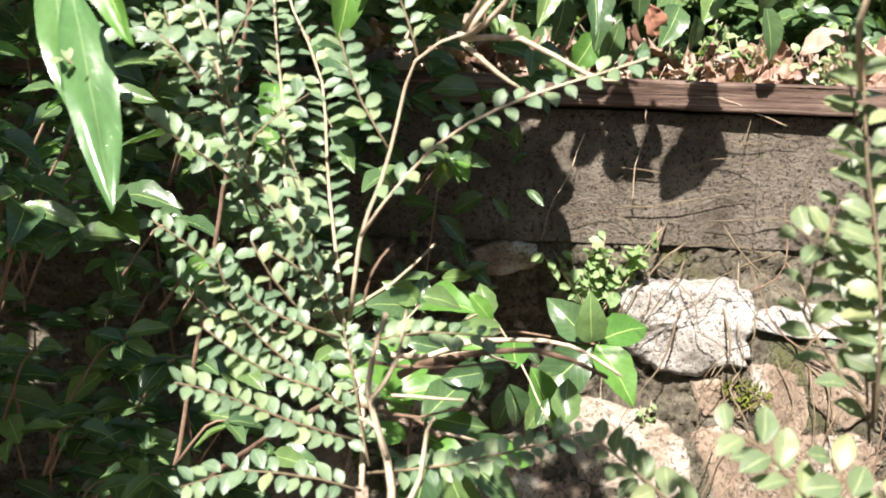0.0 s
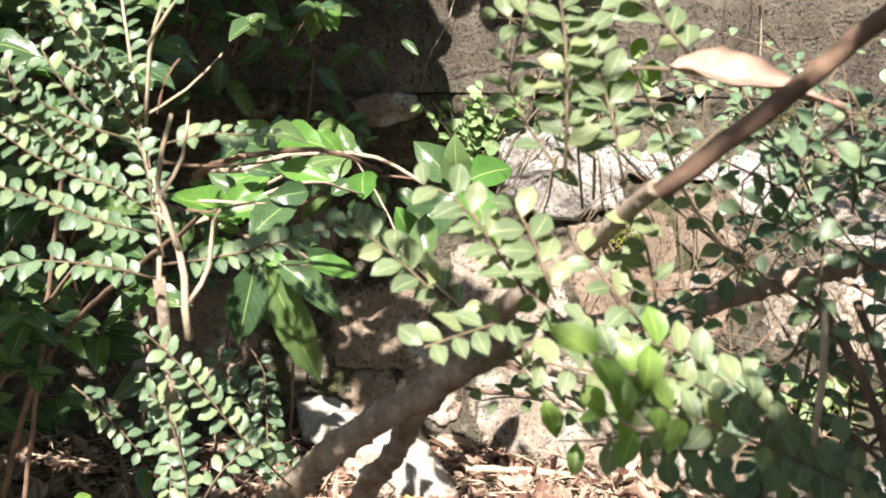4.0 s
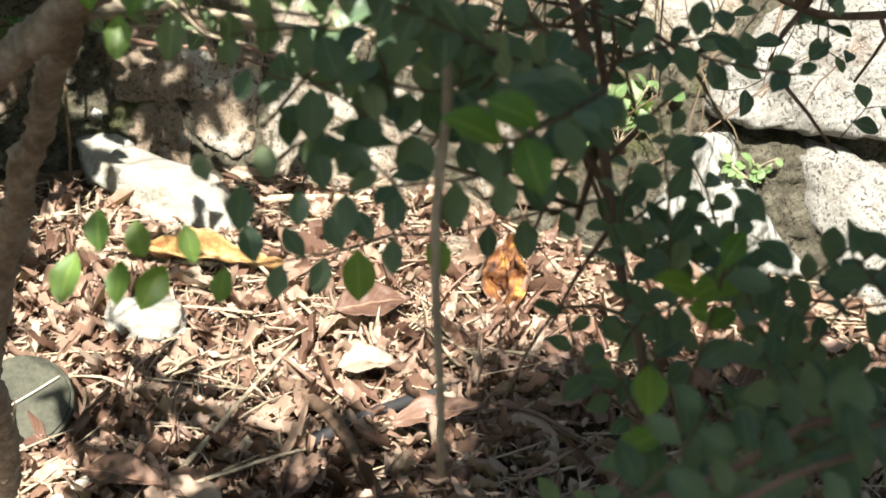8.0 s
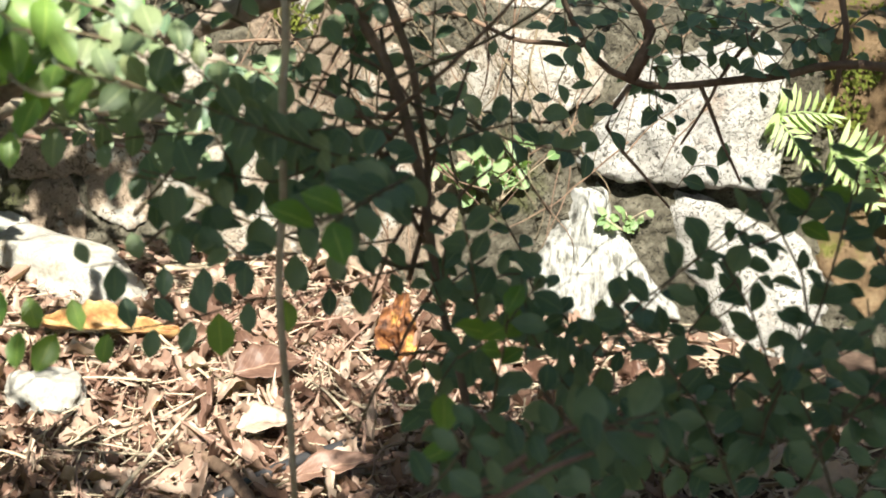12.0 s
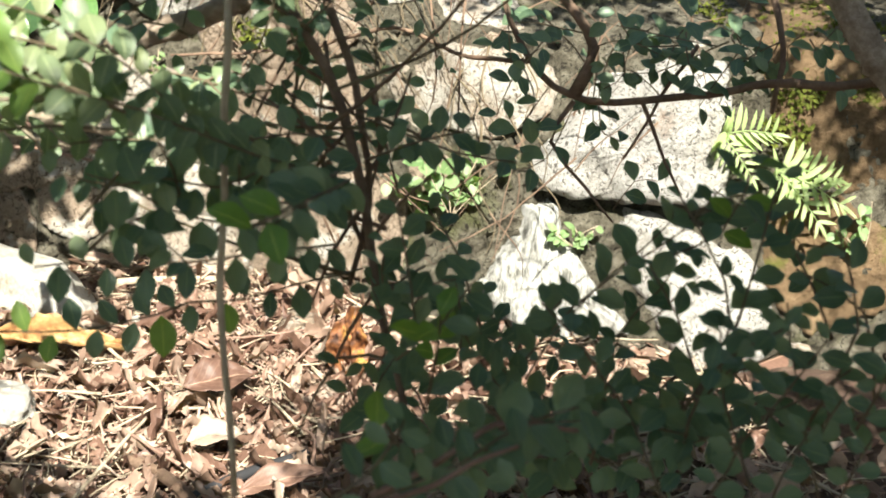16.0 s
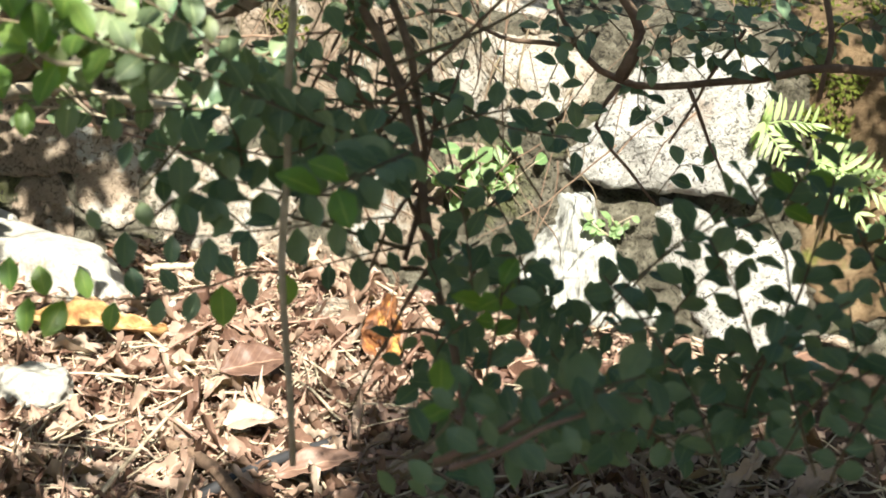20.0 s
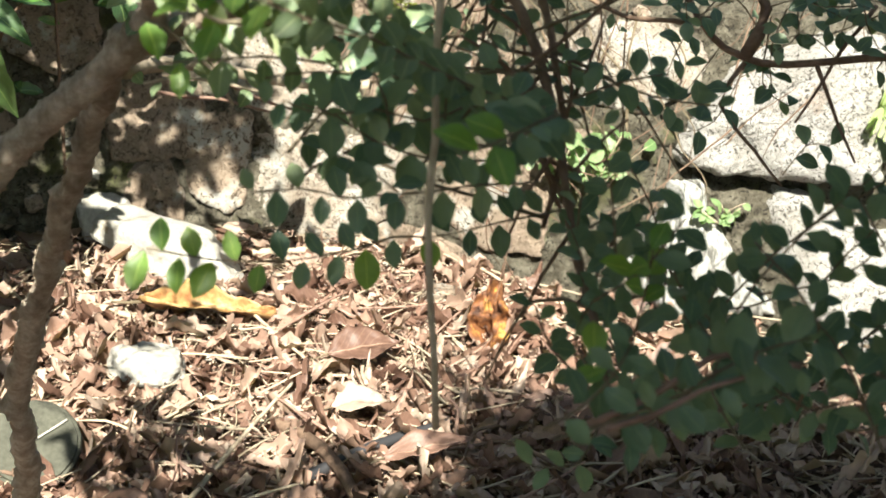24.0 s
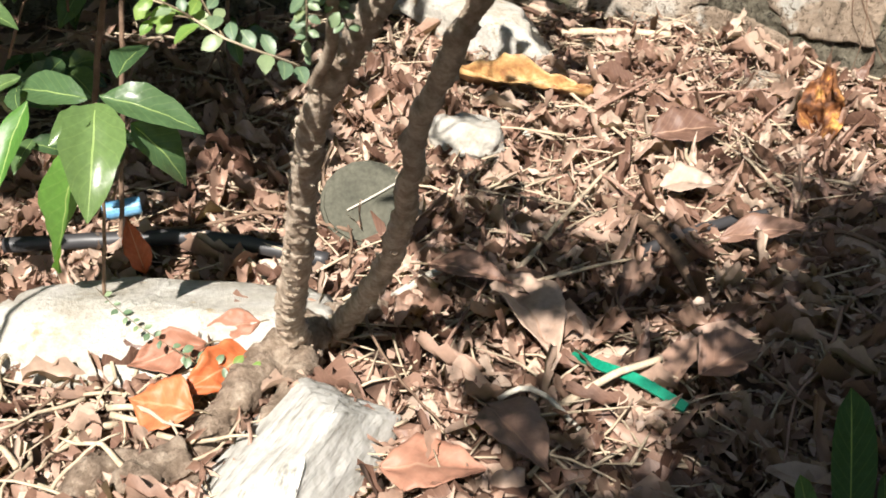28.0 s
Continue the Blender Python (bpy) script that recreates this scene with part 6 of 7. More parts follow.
def weed(place, label, count, spread, leaf=0.014, height=0.06, stems=4, name="weed"):
    w = thing(name, place, label, "weed")
    mesh = [to_mesh("leaf", *d[:2], LEAF_WEED, d[2]) for d in (blade(1, 0.75, 4, 2, 0.5, 0.6, 0.2, 0.1, seed=5), blade(1, 0.6, 4, 2, 0.55, 0.6, 0.3, 0.2, seed=6))]
    tops = []
    for _ in range(stems):
        t = Vector(place) + Vector((rng.uniform(-1, 1) * spread, -rng.random() * spread * 0.6, height * rng.uniform(0.5, 1)))
        under(w, "stem", to_mesh("stem", *tube([place, (Vector(place) + t) / 2 + jitter(0.006), t], 0.0009, 0.0006, 5, 0.01)[:2], TWIG_PALE))
        tops.append(t)
    for k in range(count):
        t = tops[k % stems]
        s = rng.random()
        p = Vector(place).lerp(t, 0.25 + 0.75 * s)
        under(w, "leaf", mesh[k % 2], aim(p, jitter(1) + Vector((0, -0.2, 0.2)), Vector((0.1, -0.6, 0.8)) + jitter(0.4), leaf * rng.uniform(0.6, 1.2)))


weed((0.24, 1.96, 0.45), "pale green leafy weed rooted in the wall", 170, 0.10, 0.023, 0.17, 14)
weed((0.68, 1.53, 0.16), "pale green round-leaved weed in the mortar", 34, 0.06, 0.027, 0.10, 6)
weed((0.644, 1.585, 0.15), "pale green round-leaved weed in the mortar", 22, 0.05, 0.030, 0.07, 5)
weed((0.826, 1.44, 0.135), "tiny bright weed between white stones", 24, 0.034, 0.017, 0.045, 5)
weed((0.33, 1.97, 0.27), "tiny grey-green weed on the rubble", 16, 0.02, 0.014, 0.06, 3)
weed((1.16, 1.27, 0.14), "bright green weed by the mossy mortar", 26, 0.06, 0.018, 0.09, 5)
for x, y in ((0.38, 2.15), (0.5, 2.2), (0.62, 2.13), (0.72, 2.25), (0.85, 2.18), (0.3, 2.2), (0.56, 2.35)):
    weed((x, y, 0.80), "pale green weed on the terrace edge", 34, 0.09, 0.022, 0.14, 7)


def fern(place, aims, label):
    f = thing("fern", place, label, "fern")
    for d, size in aims:
        bag = Bag()
        d = Vector(d).normalized()
        side = d.cross(Vector((0, -1, 0.3))).normalized()
        for k in range(7):
            s = 0.12 + 0.88 * k / 6
            w = size * (0.62 - 0.30 * s)
            for sg in (-1, 1):
                bag.put(*blade(1, 0.20, 7, 2, 0.42, 0.7, 0.2, 0.25, seed=k, notch=0.15), aim(Vector(place) + d * size * s - Vector((0, 0, 0.25 * size * s * s)), side * sg + d * (0.55 + 0.5 * s) + jitter(0.08), (0, -0.9, 0.4), w * rng.uniform(0.85, 1.1)))
        bag.put(*blade(1, 0.2, 7, 2, 0.42, 0.7, 0.2, 0.2, seed=9), aim(Vector(place) + d * size - Vector((0, 0, 0.25 * size)), d - Vector((0, 0, 0.4)), (0, -0.9, 0.4), size * 0.35))
        bag.put(*tube([place, Vector(place) + d * size * 0.5 - Vector((0, 0, 0.06 * size)), Vector(place) + d * size - Vector((0, 0, 0.25 * size))], 0.0012, 0.0006, 5, 0.01))
        under(f, "frond", bag.mesh("frond", LEAF_FERN))


fern((1.05, 1.32, 0.26), (((0.5, -0.5, -0.1), 0.085), ((0.8, -0.3, 0.1), 0.075), ((0.3, -0.6, -0.35), 0.075), ((-0.3, -0.5, 0.2), 0.05)), "pale green fern fronds growing from the wall")
fern((0.99, 1.36, 0.30), (((-0.2, -0.5, 0.3), 0.06), ((0.5, -0.5, 0.3), 0.07), ((0.2, -0.5, -0.3), 0.06)), "small pale green fern on a white stone")
moss = Bag()
for x0, z0, r in ((1.13, 0.40, 0.05), (1.08, 0.30, 0.03), (1.17, 0.44, 0.05), (0.47, 0.36, 0.03), (1.2, 0.36, 0.04), (1.05, 0.44, 0.03), (1.24, 0.42, 0.05), (1.1, 0.35, 0.03), (1.19, 0.46, 0.06), (1.28, 0.36, 0.05)):
    for _ in range(160):
        a, d = rng.uniform(0, 6.28), r * math.sqrt(rng.random())
        x, z = x0 + d * math.cos(a), z0 + d * math.sin(a) * 0.7
        moss.put(*blade(1, 0.5, 2, 2, 0.5, 0.7, 0.4, 0.4), aim((x, face_y(x, z) - 0.008, z), jitter(1) + Vector((0, -0.8, 0.3)), jitter(1) + Vector((0, -1, 0.5)), rng.uniform(0.006, 0.013)))
tagged(new("moss", moss.mesh("moss", MOSS)), "yellow-green moss patches on the mortar", "moss", kind="stuff")

shade_fern = thing("shaded_leaf_plant", (-0.05, 1.93, 0.1), "dark green leaves crowding the shaded wall", "plant")
limb(shade_fern, "stem", [(-0.05, 1.93, 0.0), (-0.03, 1.9, 0.4), (0.0, 1.88, 0.75)], 0.003, 0.0015)
for _ in range(70):
    a = Vector((rng.uniform(-0.22, 0.13), rng.uniform(1.76, 1.93), rng.uniform(0.36, 0.80)))
    broad_leaf(shade_fern, a, a + Vector((rng.uniform(-0.05, 0.05), rng.uniform(-0.04, 0.02), rng.uniform(-0.06, 0.01))), (rng.uniform(-0.4, 0.4), -0.8, 0.6))

# dead roots and vines on the wall
vine = thing("dead_vine", (0.40, 1.94, 0.5), "dry pale rootlets hanging on the wall", "vine")
for _ in range(24):
    x, z = rng.uniform(0.2, 0.72), rng.uniform(0.45, 0.78)
    pts = [(x, face_y(x, min(z, 0.56)) - 0.016, z)]
    ang = rng.choice((0.1, 3.0, -1.3, -1.7, 1.3))
    for k in range(4):
        x, z = x + 0.05 * math.cos(ang) + rng.uniform(-0.02, 0.02), z + 0.05 * math.sin(ang) + rng.uniform(-0.015, 0.015)
        pts.append((x, face_y(x, min(z, 0.565)) - rng.uniform(0.012, 0.03), z))
    limb(vine, "rootlet", pts, rng.uniform(0.0006, 0.0014), 0.0005, TWIG_PALE if rng.random() < 0.3 else TWIG_RED)
for _ in range(12):
    x, z = rng.uniform(0.32, 0.52), rng.uniform(0.48, 0.62)
    pts = [(x, face_y(x, min(z, 0.39)) - 0.03, z)]
    lean = rng.uniform(-0.035, 0.03)
    for k in range(6):
        x, z = x + lean + rng.uniform(-0.018, 0.018), z - rng.uniform(0.02, 0.045)
        pts.append((x, face_y(x, min(z, 0.39)) - rng.uniform(0.06, 0.085), z))
    limb(vine, "rootlet", pts, rng.uniform(0.0008, 0.0022), 0.0006, TWIG_RED)
roots = thing("hanging_roots", (0.6, 1.55, 0.4), "brown roots hanging over the rubble", "roots")
for _ in range(26):
    x, z = rng.uniform(0.42, 0.78), rng.uniform(0.28, 0.5)
    pts = [(x, face_y(x, z) - 0.02, z)]
    for k in range(4):
        x, z = x + rng.uniform(-0.025, 0.025), z - rng.uniform(0.02, 0.05)
        pts.append((x, face_y(x, z) - rng.uniform(0.02, 0.05), z))
    limb(roots, "root", pts, rng.uniform(0.0007, 0.0018), 0.0005, TWIG_RED)

for _ in range(60):
    p = Vector((rng.uniform(0.3, 0.8), rng.uniform(1.0, 1.32), rng.uniform(0.28, 0.62)))
    d = Vector((rng.uniform(-0.7, 0.7), rng.uniform(-0.3, 0.3), rng.choice((-1, 1)) * rng.uniform(0.2, 1))).normalized() * rng.uniform(0.08, 0.2)
    limb(bush, "branch", [p, p + d * 0.5 + jitter(0.02), p + d], rng.uniform(0.0005, 0.0013), 0.0004)

creeper = thing("creeping_weed", (-0.27, 1.06, 0.03), "thin creeping weed with tiny leaves over the white slab", "weed")
sprig(creeper, [(-0.292, 1.020, 0.045), (-0.249, 0.956, 0.050), (-0.210, 0.908, 0.055), (-0.178, 0.886, 0.045)], leaf=0.008, density=0.5, part=True)
sprig(creeper, [(-0.205, 0.907, 0.050), (-0.169, 0.885, 0.045), (-0.130, 0.877, 0.040)], leaf=0.011, density=0.7, part=True, bright=2)
tendril = thing("dry_tendrils", (-0.28, 0.85, 0.0), "pale dry curling roots on the soil", "roots")
for _ in range(46):
    x, y = rng.uniform(-0.42, -0.17), rng.uniform(0.74, 0.96)
    p = Vector((x, y, 0.012 + rng.random() * 0.012))
    a = rng.uniform(0, 6.28)
    pts = [p]
    for k in range(4):
        a += rng.uniform(-0.6, 0.6)
        p = p + Vector((math.cos(a) * 0.022, math.sin(a) * 0.022, rng.uniform(-0.006, 0.007)))
        pts.append(p)
    limb(tendril, "root", pts, rng.uniform(0.0012, 0.0045), 0.001, TWIG_PALE)

# ---- stones on the ground ----


def ground_stone(name, place, size, turn, seed, mat, label, cuts=8, rough=0.1, detail=4, extra=()):
    me = rock(size, seed, cuts, rough, detail, extra)
    me.materials.append(mat)
    ob = new(name, me)
    ob.matrix_basis = pose(*place, turn[0], turn[1], turn[2])
    return tagged(ob, label, "stone")


ground_stone("white_stone", (0.112, 1.80, 0.026), (0.30, 0.115, 0.088), (5, 5, -47), 3, STONE_WHITE, "long smooth white stone lying on the mulch", 10, 0.10)
ground_stone("white_stone", (0.01, 1.97, 0.03), (0.10, 0.08, 0.07), (0, 0, 20), 5, STONE_WHITE, "white stone beside a longer one")
ground_stone("quartz_stone", (0.073, 1.405, 0.016), (0.088, 0.095, 0.062), (0, 0, 30), 8, STONE_WHITE, "rough white quartz stone on the mulch", 12, 0.15)
ground_stone("white_slab", (-0.285, 0.988, 0.016), (0.44, 0.17, 0.066), (0, 0, -4), 11, STONE_WHITE, "broad flat white rock half buried in mulch", 12, 0.12)
ground_stone("white_boulder", (-0.088, 0.775, 0.006), (0.14, 0.215, 0.115), (4, 0, -30), 14, STREAKED, "angular white stone with grey streaks beside the root", 6, 0.05, 5, (((0.95, 0.2, 0.25), 0.42), ((-0.55, -0.15, 0.8), 0.5), ((0.1, 0.8, 0.6), 0.62), ((-0.1, -0.7, 0.7), 0.72)))
ground_stone("tan_stone", (0.475, 1.575, 0.008), (0.06, 0.05, 0.035), (0, 0, 0), 17, STONE_TAN, "small tan stone by the wall")
for k in range(40):
    x, y = rng.uniform(-0.4, 0.7), rng.uniform(0.8, 1.8)
    s = rng.uniform(0.008, 0.02)
    ground_stone("pebble", (x, y, 0.006), (s, s * 0.8, s * 0.7), (0, 0, rng.uniform(0, 360)), 30 + k % 6, STONE_WHITE if k % 3 else STONE_TAN, "small pale pebble in the mulch", 5)

# ---- leaf litter ----
DRY = [blade(1, 0.34 + 0.08 * (k % 4), 14, 8, 0.5, 0.75, 1.1 * (-1) ** k, 0.6 * (k - 3) / 3, twist=1.3 * (k - 3) / 3, wave=0.30, seed=k, notch=0.65) for k in range(8)]
CURL = [blade(1, 0.22 + 0.06 * (k % 3), 9, 4, 0.5, 0.45, 1.8 * (-1) ** k, 0.7 * (k - 3) / 3, twist=1.8 * (k - 3) / 3, wave=0.22, seed=40 + k, notch=0.6) for k in range(8)]
CHIP = [blade(1, 0.3 + 0.1 * (k % 4), 3, 2, 0.5, 0.5, 0.8 * (-1) ** k, 0.3 * (k - 3) / 3, twist=1.0 * (k - 3) / 3, wave=0.15, seed=10 + k, notch=0.8) for k in range(8)]
DRY_MESH = [to_mesh("dry_leaf", *d[:2], LEAF_DRY, d[2]) for d in DRY]
chips = Bag()


def open_ground(x, y):
    return y < face_y(x, 0.02) - 0.01


def scatter(bag, count, lo, hi, size, lift, data):
    done = 0
    while done < count:
        x, y = rng.uniform(lo[0], hi[0]), rng.uniform(lo[1], hi[1])
        if not open_ground(x, y):
            continue
        a = rng.uniform(0, 6.283)
        along = Vector((math.cos(a), math.sin(a), rng.uniform(-0.25, 0.35)))
        bag.put(*data[rng.randrange(8)], aim((x, y, ground_height(x, y) + rng.random() * lift), along, Vector((0, 0, 1)) + jitter(0.75), rng.uniform(*size)))
        done += 1


scatter(chips, 5000, (-0.6, 0.62), (1.0, 1.3), (0.006, 0.022), 0.018, CHIP)
scatter(chips, 7000, (-0.5, 1.1), (0.9, 1.98), (0.005, 0.016), 0.020, CHIP)
THREAD = [blade(1, 0.10 + 0.03 * (k % 3), 4, 1, 0.5, 0.3, 0.0, 0.5 * (k - 3) / 3, twist=1.2 * (k - 3) / 3, wave=0.25, seed=30 + k) for k in range(8)]
scatter(chips, 5200, (-0.5, 0.68), (0.9, 1.9), (0.010, 0.035), 0.028, THREAD)
scatter(chips, 3800, (-0.45, 0.68), (0.75, 1.7), (0.016, 0.058), 0.018, CURL)
scatter(chips, 1500, (-1.2, 0.3), (1.5, 2.0), (0.03, 0.08), 0.02, CHIP)
scatter(chips, 420, (-0.5, 0.65), (0.9, 1.9), (0.025, 0.06), 0.02, DRY)
litter = tagged(new("leaf_litter", chips.mesh("leaf_litter", LEAF_DRY)), "brown dry leaf fragments and bark chips covering the soil", "leaf litter", kind="stuff")
sticks = Bag()
for _ in range(1900):
    x, y = rng.uniform(-0.6, 0.95), rng.uniform(0.65, 1.95)
    if not open_ground(x, y):
        continue
    a, l = rng.uniform(0, 6.283), rng.uniform(0.02, 0.12)
    p = Vector((x, y, ground_height(x, y) + rng.uniform(0.004, 0.022)))
    d = Vector((math.cos(a), math.sin(a), rng.uniform(-0.12, 0.2)))
    sticks.put(*tube([p, p + d * l * 0.5 + jitter(0.006), p + d * l], rng.uniform(0.0008, 0.0024), 0.0007, 5, 0.03))
tagged(new("twig_litter", sticks.mesh("twig_litter", TWIG_PALE)), "thin dry sticks scattered in the mulch", "twigs", kind="stuff")
k = 0
while k < 170:
    x, y = rng.uniform(-0.45, 0.85), rng.uniform(0.72, 1.85)
    if not open_ground(x, y):
        continue
    a = rng.uniform(0, 6.283)
    s = rng.uniform(0.03, 0.07)
    under(litter, "dry_leaf", DRY_MESH[rng.randrange(8)], aim((x, y, ground_height(x, y) + rng.uniform(0.006, 0.026)), (math.cos(a), math.sin(a), rng.uniform(-0.15, 0.3)), Vector((0, 0, 1)) + jitter(0.5), s))
    k += 1
ledge = Bag()
for _ in range(900):
    x, y = rng.uniform(-0.2, 1.3), rng.uniform(2.0, 3.0)
    ledge.put(*DRY[rng.randrange(8)], aim((x, y, 0.835 + rng.random() * 0.03), (rng.uniform(-1, 1), rng.uniform(-1, 1), rng.uniform(-0.2, 0.5)), Vector((0, -0.3, 1)) + jitter(0.7), rng.uniform(0.03, 0.08)))
tagged(new("terrace_litter", ledge.mesh("terrace_litter", LEAF_DRY)), "dry fallen leaves lying behind the timber", "leaf litter", kind="stuff")


def fallen(name, base, tip, mat, label, width=0.5, kind=0, facing=(0, -0.2, 1), lift=0.02, droop=0.1, fold=0.5, wave=0.06, peak=0.42, tip_power=1.05):
    a, b = Vector(base), Vector(tip)
    d = blade(1, width, 22, 12, peak, tip_power, fold, droop, 0.3, wave, kind, 0.2)
    m = aim(a + Vector((0, 0, lift)), b - a, facing, (b - a).length)
    top = thing(name, tuple(a), label, "fallen leaf")
    ob = under(top, "blade", to_mesh("blade", *d[:2], mat, d[2]), m)
    mod = ob.modifiers.new("thickness", "SOLIDIFY")
    mod.thickness = 0.006
    under(top, "stalk", to_mesh("stalk", *tube([(0, 0.02, -0.004), (0.02, -0.10, 0.0), (0.01, -0.22, -0.03)], 0.014, 0.009, 6, 0.03)[:2], TWIG_RED), m)
    return top


fallen("yellow_leaf", (0.064, 1.585, 0.024), (0.241, 1.515, 0.020), YELLOWED, "curled yellow-orange fallen leaf on the mulch", 0.19, 1, (0.1, -0.7, 0.8), 0.008, 0.02, 1.3, 0.12, 0.42, 0.7)
fallen("upright_dead_leaf", (0.500, 1.385, 0.0), (0.512, 1.43, 0.095), MOTTLED, "brown and yellow dead leaf standing in the mulch", 0.55, 2, (-0.35, -0.9, 0.2), -0.004, 0.3, 1.0, 0.42)
fallen("orange_leaf", (-0.172, 0.829, 0.03), (-0.232, 0.852, 0.03), LEAF_ORANGE, "orange fallen leaf by the shrub's root", 0.8, 3, (-0.05, -0.45, 0.9), 0.006, 0.1, 0.25, 0.10)
fallen("orange_leaf", (-0.133, 0.905, 0.035), (-0.182, 0.852, 0.035), LEAF_ORANGE, "orange-red fallen leaf leaning on the trunk", 0.62, 4, (0.3, -0.5, 0.7), 0.006, 0.15, 0.3, 0.10)
fallen("faded_leaf", (-0.175, 0.925, 0.03), (-0.242, 0.902, 0.03), LEAF_FADED, "faded pinkish-brown fallen leaf on the white slab", 0.55, 5, (0, -0.5, 0.8), 0.008, 0.2, 0.4, 0.12)
fallen("faded_leaf", (-0.13, 0.955, 0.035), (-0.185, 0.945, 0.035), LEAF_FADED, "faded orange-brown leaf on the white slab", 0.5, 6, (0, -0.5, 0.8), 0.006, 0.2, 0.4, 0.12)
fallen("orange_leaf", (-0.258, 1.080, 0.004), (-0.273, 1.092, 0.062), LEAF_ORANGE, "narrow orange leaf standing by the slab", 0.4, 6, (0.2, -0.8, 0.3))
fallen("brown_leaf", (0.288, 1.358, 0.02), (0.384, 1.372, 0.028), LEAF_DRY, "broad folded brown leaf on the mulch", 0.6, 7, (0, -0.5, 0.9), 0.015, 0.1, 0.4)
fallen("brown_leaf", (0.31, 1.085, 0.02), (0.41, 1.10, 0.03), LEAF_DRY, "long brown leaf in the shade of the shrub", 0.35, 8, (0, -0.4, 0.9))
fallen("brown_leaf", (0.022, 1.055, 0.02), (0.10, 1.01, 0.03), LEAF_DRY, "curled reddish-brown leaf on the mulch", 0.45, 9, (0.2, -0.4, 0.9))
fallen("brown_leaf", (0.066, 0.818, 0.02), (0.110, 0.742, 0.02), LEAF_DRY, "brown ribbed leaf near the green strip", 0.6, 10, (0, -0.3, 1))
fallen("brown_leaf", (0.275, 1.218, 0.015), (0.343, 1.219, 0.02), LEAF_DRY, "pale cupped leaf on the mulch", 0.7, 11, (0, -0.3, 1))
fallen("brown_leaf", (0.093, 1.030, 0.02), (0.135, 0.905, 0.02), LEAF_DRY, "long pale brown leaf curled along its midrib", 0.5, 15, (0.2, -0.4, 0.9), 0.012, 0.05, 0.6)
fallen("brown_leaf", (-0.02, 0.765, 0.015), (0.065, 0.755, 0.02), LEAF_FADED, "flat reddish-brown leaf beside the white boulder", 0.7, 16, (0, -0.2, 1), 0.008, 0.05, 0.2)
fallen("brown_leaf", (0.25, 0.872, 0.015), (0.31, 0.90, 0.03), LEAF_DRY, "curled brown leaf at the edge of the shade", 0.75, 17, (0, -0.4, 0.9), 0.01, 0.1, 0.8)
fallen("brown_leaf", (0.56, 2.05, 0.86), (0.62, 2.0, 0.90), LEAF_DRY, "dry brown leaf behind the timber", 0.6, 12, (0.2, -0.7, 0.6))
fallen("brown_leaf", (0.33, 2.05, 0.88), (0.31, 2.02, 0.93), LEAF_FADED, "dry orange-brown leaf behind the timber", 0.7, 13, (0.2, -0.9, 0.4))
fallen("brown_leaf", (0.159, 0.324, 0.728), (0.209, 0.308, 0.723), LEAF_DRY, "large dry brown leaf caught on the branch", 0.42, 14, (0.0, -0.5, 0.9), 0.0)

# ---- sticks and scraps ----


def stick(pts, r0, r1, mat, label, name="stick", category="stick"):
    ob = new(name, to_mesh(name, *tube(pts, r0, r1, 8, 0.008, 0.08, 0.001)[:2], mat))
    return tagged(ob, label, category)


stick([(0.103, 1.055, 0.02), (0.17, 1.176, 0.028), (0.239, 1.298, 0.03)], 0.003, 0.002, TWIG_PALE, "long thin pale stick across the mulch")
stick([(-0.022, 1.657, 0.012), (0.055, 1.566, 0.016)], 0.004, 0.004, TWIG_PALE, "short thick pale stick on the mulch")
stick([(0.229, 1.791, 0.014), (0.31, 1.775, 0.018), (0.386, 1.765, 0.014)], 0.006, 0.005, TWIG_PALE, "straight pale stick near the wall")
stick([(0.215, 1.235, 0.012), (0.251, 1.165, 0.02), (0.270, 1.09, 0.022), (0.282, 1.023, 0.012)], 0.008, 0.006, TWIG, "thick dark stick in the mulch")
stick([(0.128, 0.845, 0.016), (0.175, 0.868, 0.03), (0.221, 0.889, 0.032)], 0.004, 0.003, TWIG_PALE, "brown stick lying over a green strip")
stick([(0.173, 1.616, 0.03), (0.22, 1.50, 0.024), (0.263, 1.383, 0.02)], 0.0028, 0.002, TWIG_PALE, "thin stick over a yellow leaf")
stick([(-0.221, 1.236, 0.012), (-0.18, 1.15, 0.022), (-0.133, 1.063, 0.014)], 0.0032, 0.0022, TWIG_PALE, "thin pale stick beside the hose")
stick([(0.521, 1.671, 0.015), (0.57, 1.69, 0.025), (0.627, 1.707, 0.045)], 0.003, 0.002, TWIG_PALE, "thin pale stick by the wall's foot")
stick([(-0.013, 1.031, 0.016), (0.013, 1.057, 0.02), (0.041, 1.085, 0.018)], 0.0045, 0.0045, PALE_PLASTIC, "short white plastic straw in the mulch", "straw", "straw")
stick([(0.078, 0.858, 0.016), (0.097, 0.862, 0.024), (0.117, 0.852, 0.024), (0.142, 0.816, 0.014)], 0.0026, 0.0022, PALE_PLASTIC, "bent cream plastic strip in the mulch", "plastic_strip", "scrap")
stick([(-0.42, 1.155, 0.022), (-0.30, 1.152, 0.026), (-0.2, 1.143, 0.028), (-0.08, 1.115, 0.014)], 0.0085, 0.0085, HOSE, "black garden hose half under the mulch", "garden_hose", "hose")
stick([(0.23, 1.108, 0.012), (0.32, 1.155, 0.018), (0.405, 1.195, 0.012)], 0.007, 0.006, HOSE, "black rubber hose piece in the mulch", "garden_hose", "hose")


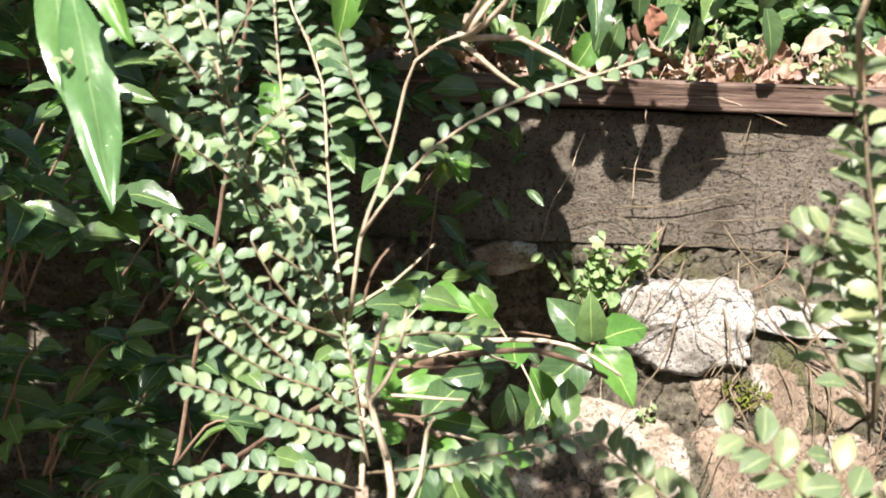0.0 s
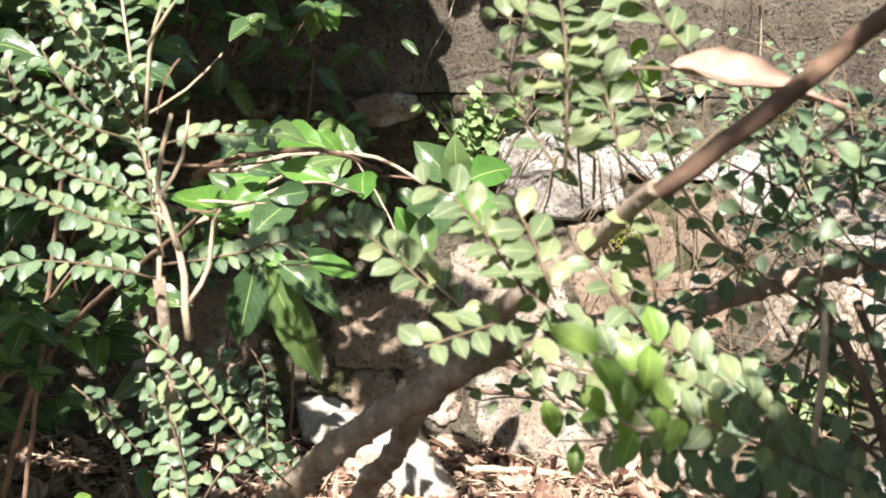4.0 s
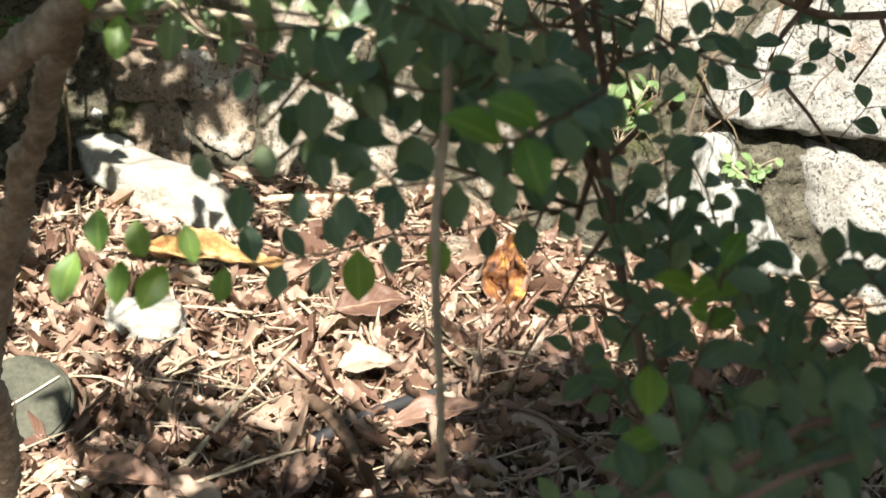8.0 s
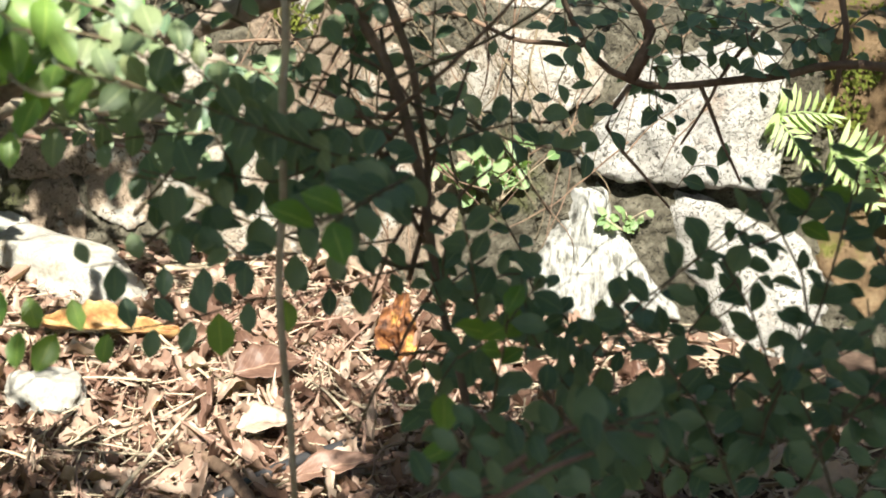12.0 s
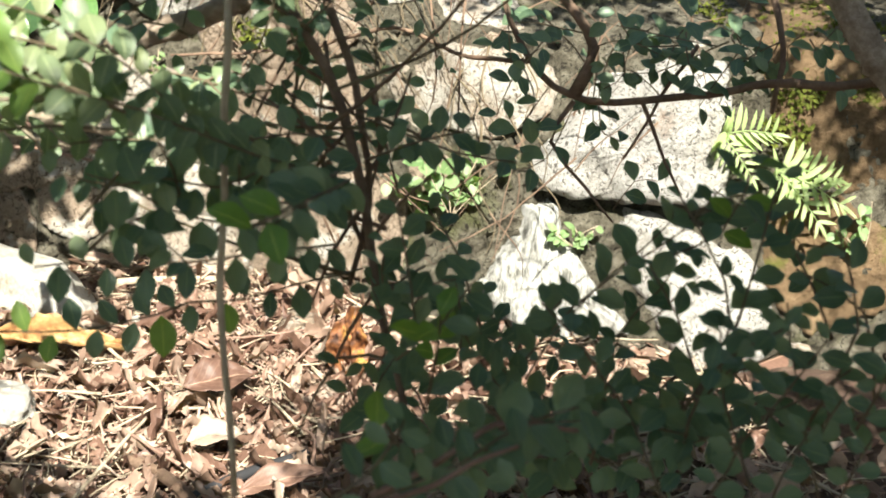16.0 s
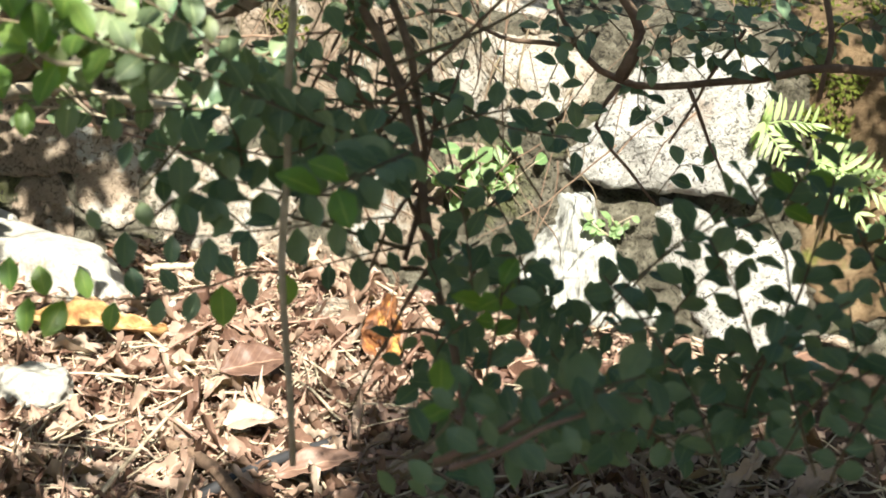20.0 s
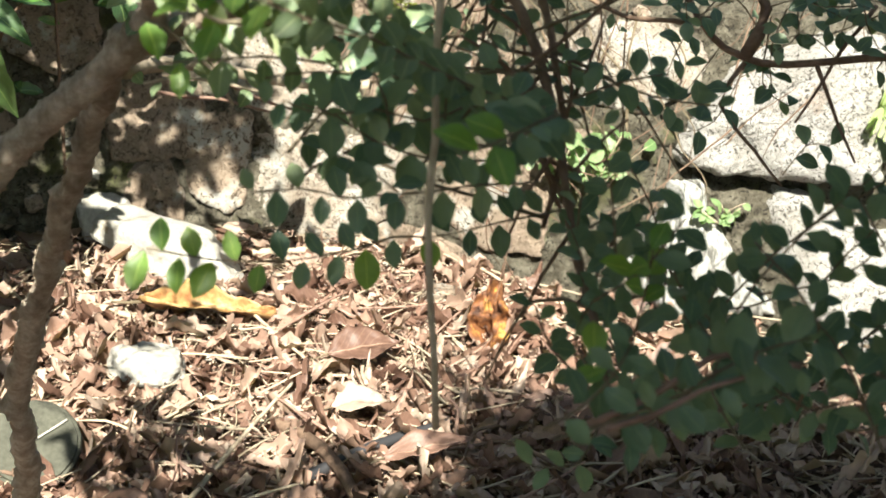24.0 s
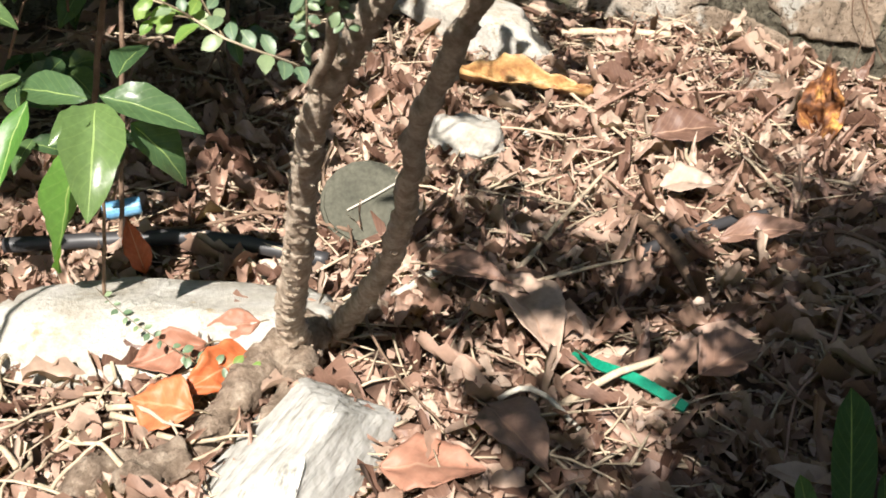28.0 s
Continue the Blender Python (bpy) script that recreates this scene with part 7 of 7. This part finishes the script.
for k in range(34):
    x, y = rng.uniform(-0.32, 0.6), rng.uniform(0.82, 1.62)
    a, l = rng.uniform(0, 6.283), rng.uniform(0.05, 0.14)
    d = Vector((math.cos(a), math.sin(a), 0)) * l
    p = Vector((x, y, 0.022))
    if not open_ground(x + d.x, y + d.y + 0.02) or not open_ground(x - d.x, y - d.y + 0.02):
        continue
    r = rng.uniform(0.0011, 0.0027)
    stick([p - d, p - d * 0.3 + Vector((d.y, -d.x, 0.06)) * rng.uniform(-0.15, 0.15), p + d * 0.4 + Vector((d.y, -d.x, 0.06)) * rng.uniform(-0.15, 0.15), p + d + Vector((0, 0, rng.uniform(-0.008, 0.012)))], r, r * 0.6, (TWIG_PALE, TWIG_BARE, TWIG)[k % 3], ("thin pale dry twig lying on the mulch", "reddish-brown dry twig lying on the mulch", "dark brown dry twig lying on the mulch")[k % 3])


def hollow(name, a, b, r, mat, label, category):
    """A short open pipe."""
    a, b = Vector(a), Vector(b)
    bm = bmesh.new()
    m = aim(a, b - a, (0, 0, 1))
    rings = []
    for rr, s in ((r, 0), (r, 1), (r * 0.8, 1), (r * 0.8, 0)):
        rings.append([bm.verts.new(m @ Vector((rr * math.cos(2 * math.pi * k / 16), s * (b - a).length, rr * math.sin(2 * math.pi * k / 16)))) for k in range(16)])
    for i in range(4):
        for k in range(16):
            bm.faces.new((rings[i][k], rings[i][(k + 1) % 16], rings[(i + 1) % 4][(k + 1) % 16], rings[(i + 1) % 4][k]))
    bmesh.ops.recalc_face_normals(bm, faces=bm.faces[:])
    me = bpy.data.meshes.new(name)
    bm.to_mesh(me)
    bm.free()
    me.materials.append(mat)
    return tagged(new(name, me), label, category)


hollow("blue_pipe", (-0.330, 1.218, 0.026), (-0.290, 1.228, 0.028), 0.010, BLUE_PLASTIC, "short piece of light blue plastic pipe", "pipe")


def strip(name, pts, width, mat, label):
    line = curve_points(pts, 0.006)
    bm = bmesh.new()
    prev = None
    for k, p in enumerate(line):
        t = (line[min(k + 1, len(line) - 1)] - line[max(k - 1, 0)]).normalized()
        s = t.cross(Vector((0, -0.5, 0.85))).normalized() * width / 2
        u = t.cross(s).normalized() * 0.0012
        ring = [bm.verts.new(p + s + u), bm.verts.new(p + u * 3), bm.verts.new(p - s + u), bm.verts.new(p - s - u), bm.verts.new(p + s - u)]
        if prev:
            for j in range(5):
                bm.faces.new((prev[j], prev[(j + 1) % 5], ring[(j + 1) % 5], ring[j]))
        else:
            bm.faces.new(ring)
        prev = ring
    bm.faces.new(prev[::-1])
    bmesh.ops.recalc_face_normals(bm, faces=bm.faces[:])
    me = bpy.data.meshes.new(name)
    bm.to_mesh(me)
    bm.free()
    me.materials.append(mat)
    return tagged(new(name, me), label, "plastic strip")


strip("green_strip", [(0.149, 0.925, 0.016), (0.168, 0.893, 0.024), (0.198, 0.869, 0.024), (0.234, 0.840, 0.014)], 0.0095, GREEN_PLASTIC, "bright green plastic plant label half under twigs")

# grey lid leaning behind the stem
lid = thing("grey_lid", (-0.046, 1.19, 0.0), "round grey plastic lid standing in the mulch", "lid")
bm = bmesh.new()
bmesh.ops.create_cone(bm, cap_ends=True, segments=18, radius1=0.051, radius2=0.048, depth=0.010)
bmesh.ops.bevel(bm, geom=[e for e in bm.edges if len(e.link_faces) == 2 and abs(e.verts[0].co.z - e.verts[1].co.z) < 1e-5], offset=0.003, segments=2, affect="EDGES")
me = bpy.data.meshes.new("disc")
bm.to_mesh(me)
bm.free()
me.materials.append(GREY_PLASTIC)
LID = pose(-0.042, 1.192, 0.039, 42, 5, 0)
under(lid, "disc", me, LID)
under(lid, "seam", to_mesh("seam", *tube([(-0.02, -0.012, 0.0075), (0.008, 0.006, 0.0075), (0.034, 0.024, 0.0075)], 0.0012, 0.0012, 6, 0.01)[:2], PALE_PLASTIC), LID, "pale scratched line")

# green blade in the foreground
grass = thing("grass_blades", (0.33, 0.68, 0), "broad green grass blades in shade", "grass")
for b, t in (((0.33, 0.70, 0.0), (0.318, 0.70, 0.125)), ((0.30, 0.69, 0.0), (0.285, 0.69, 0.06)), ((0.36, 0.71, 0), (0.35, 0.70, 0.05))):
    d = blade(1, 0.28, 10, 4, 0.5, 0.4, 0.3, 0.05, seed=4)
    under(grass, "blade", to_mesh("blade", *d[:2], LEAF_BROAD, d[2]), aim(b, Vector(t) - Vector(b), (0.1, -1, 0.2), (Vector(t) - Vector(b)).length))

# joined small leaves
for owner, bag, green in loose.values():
    under(owner, "foliage", bag.mesh("foliage", green), kind="stuff")
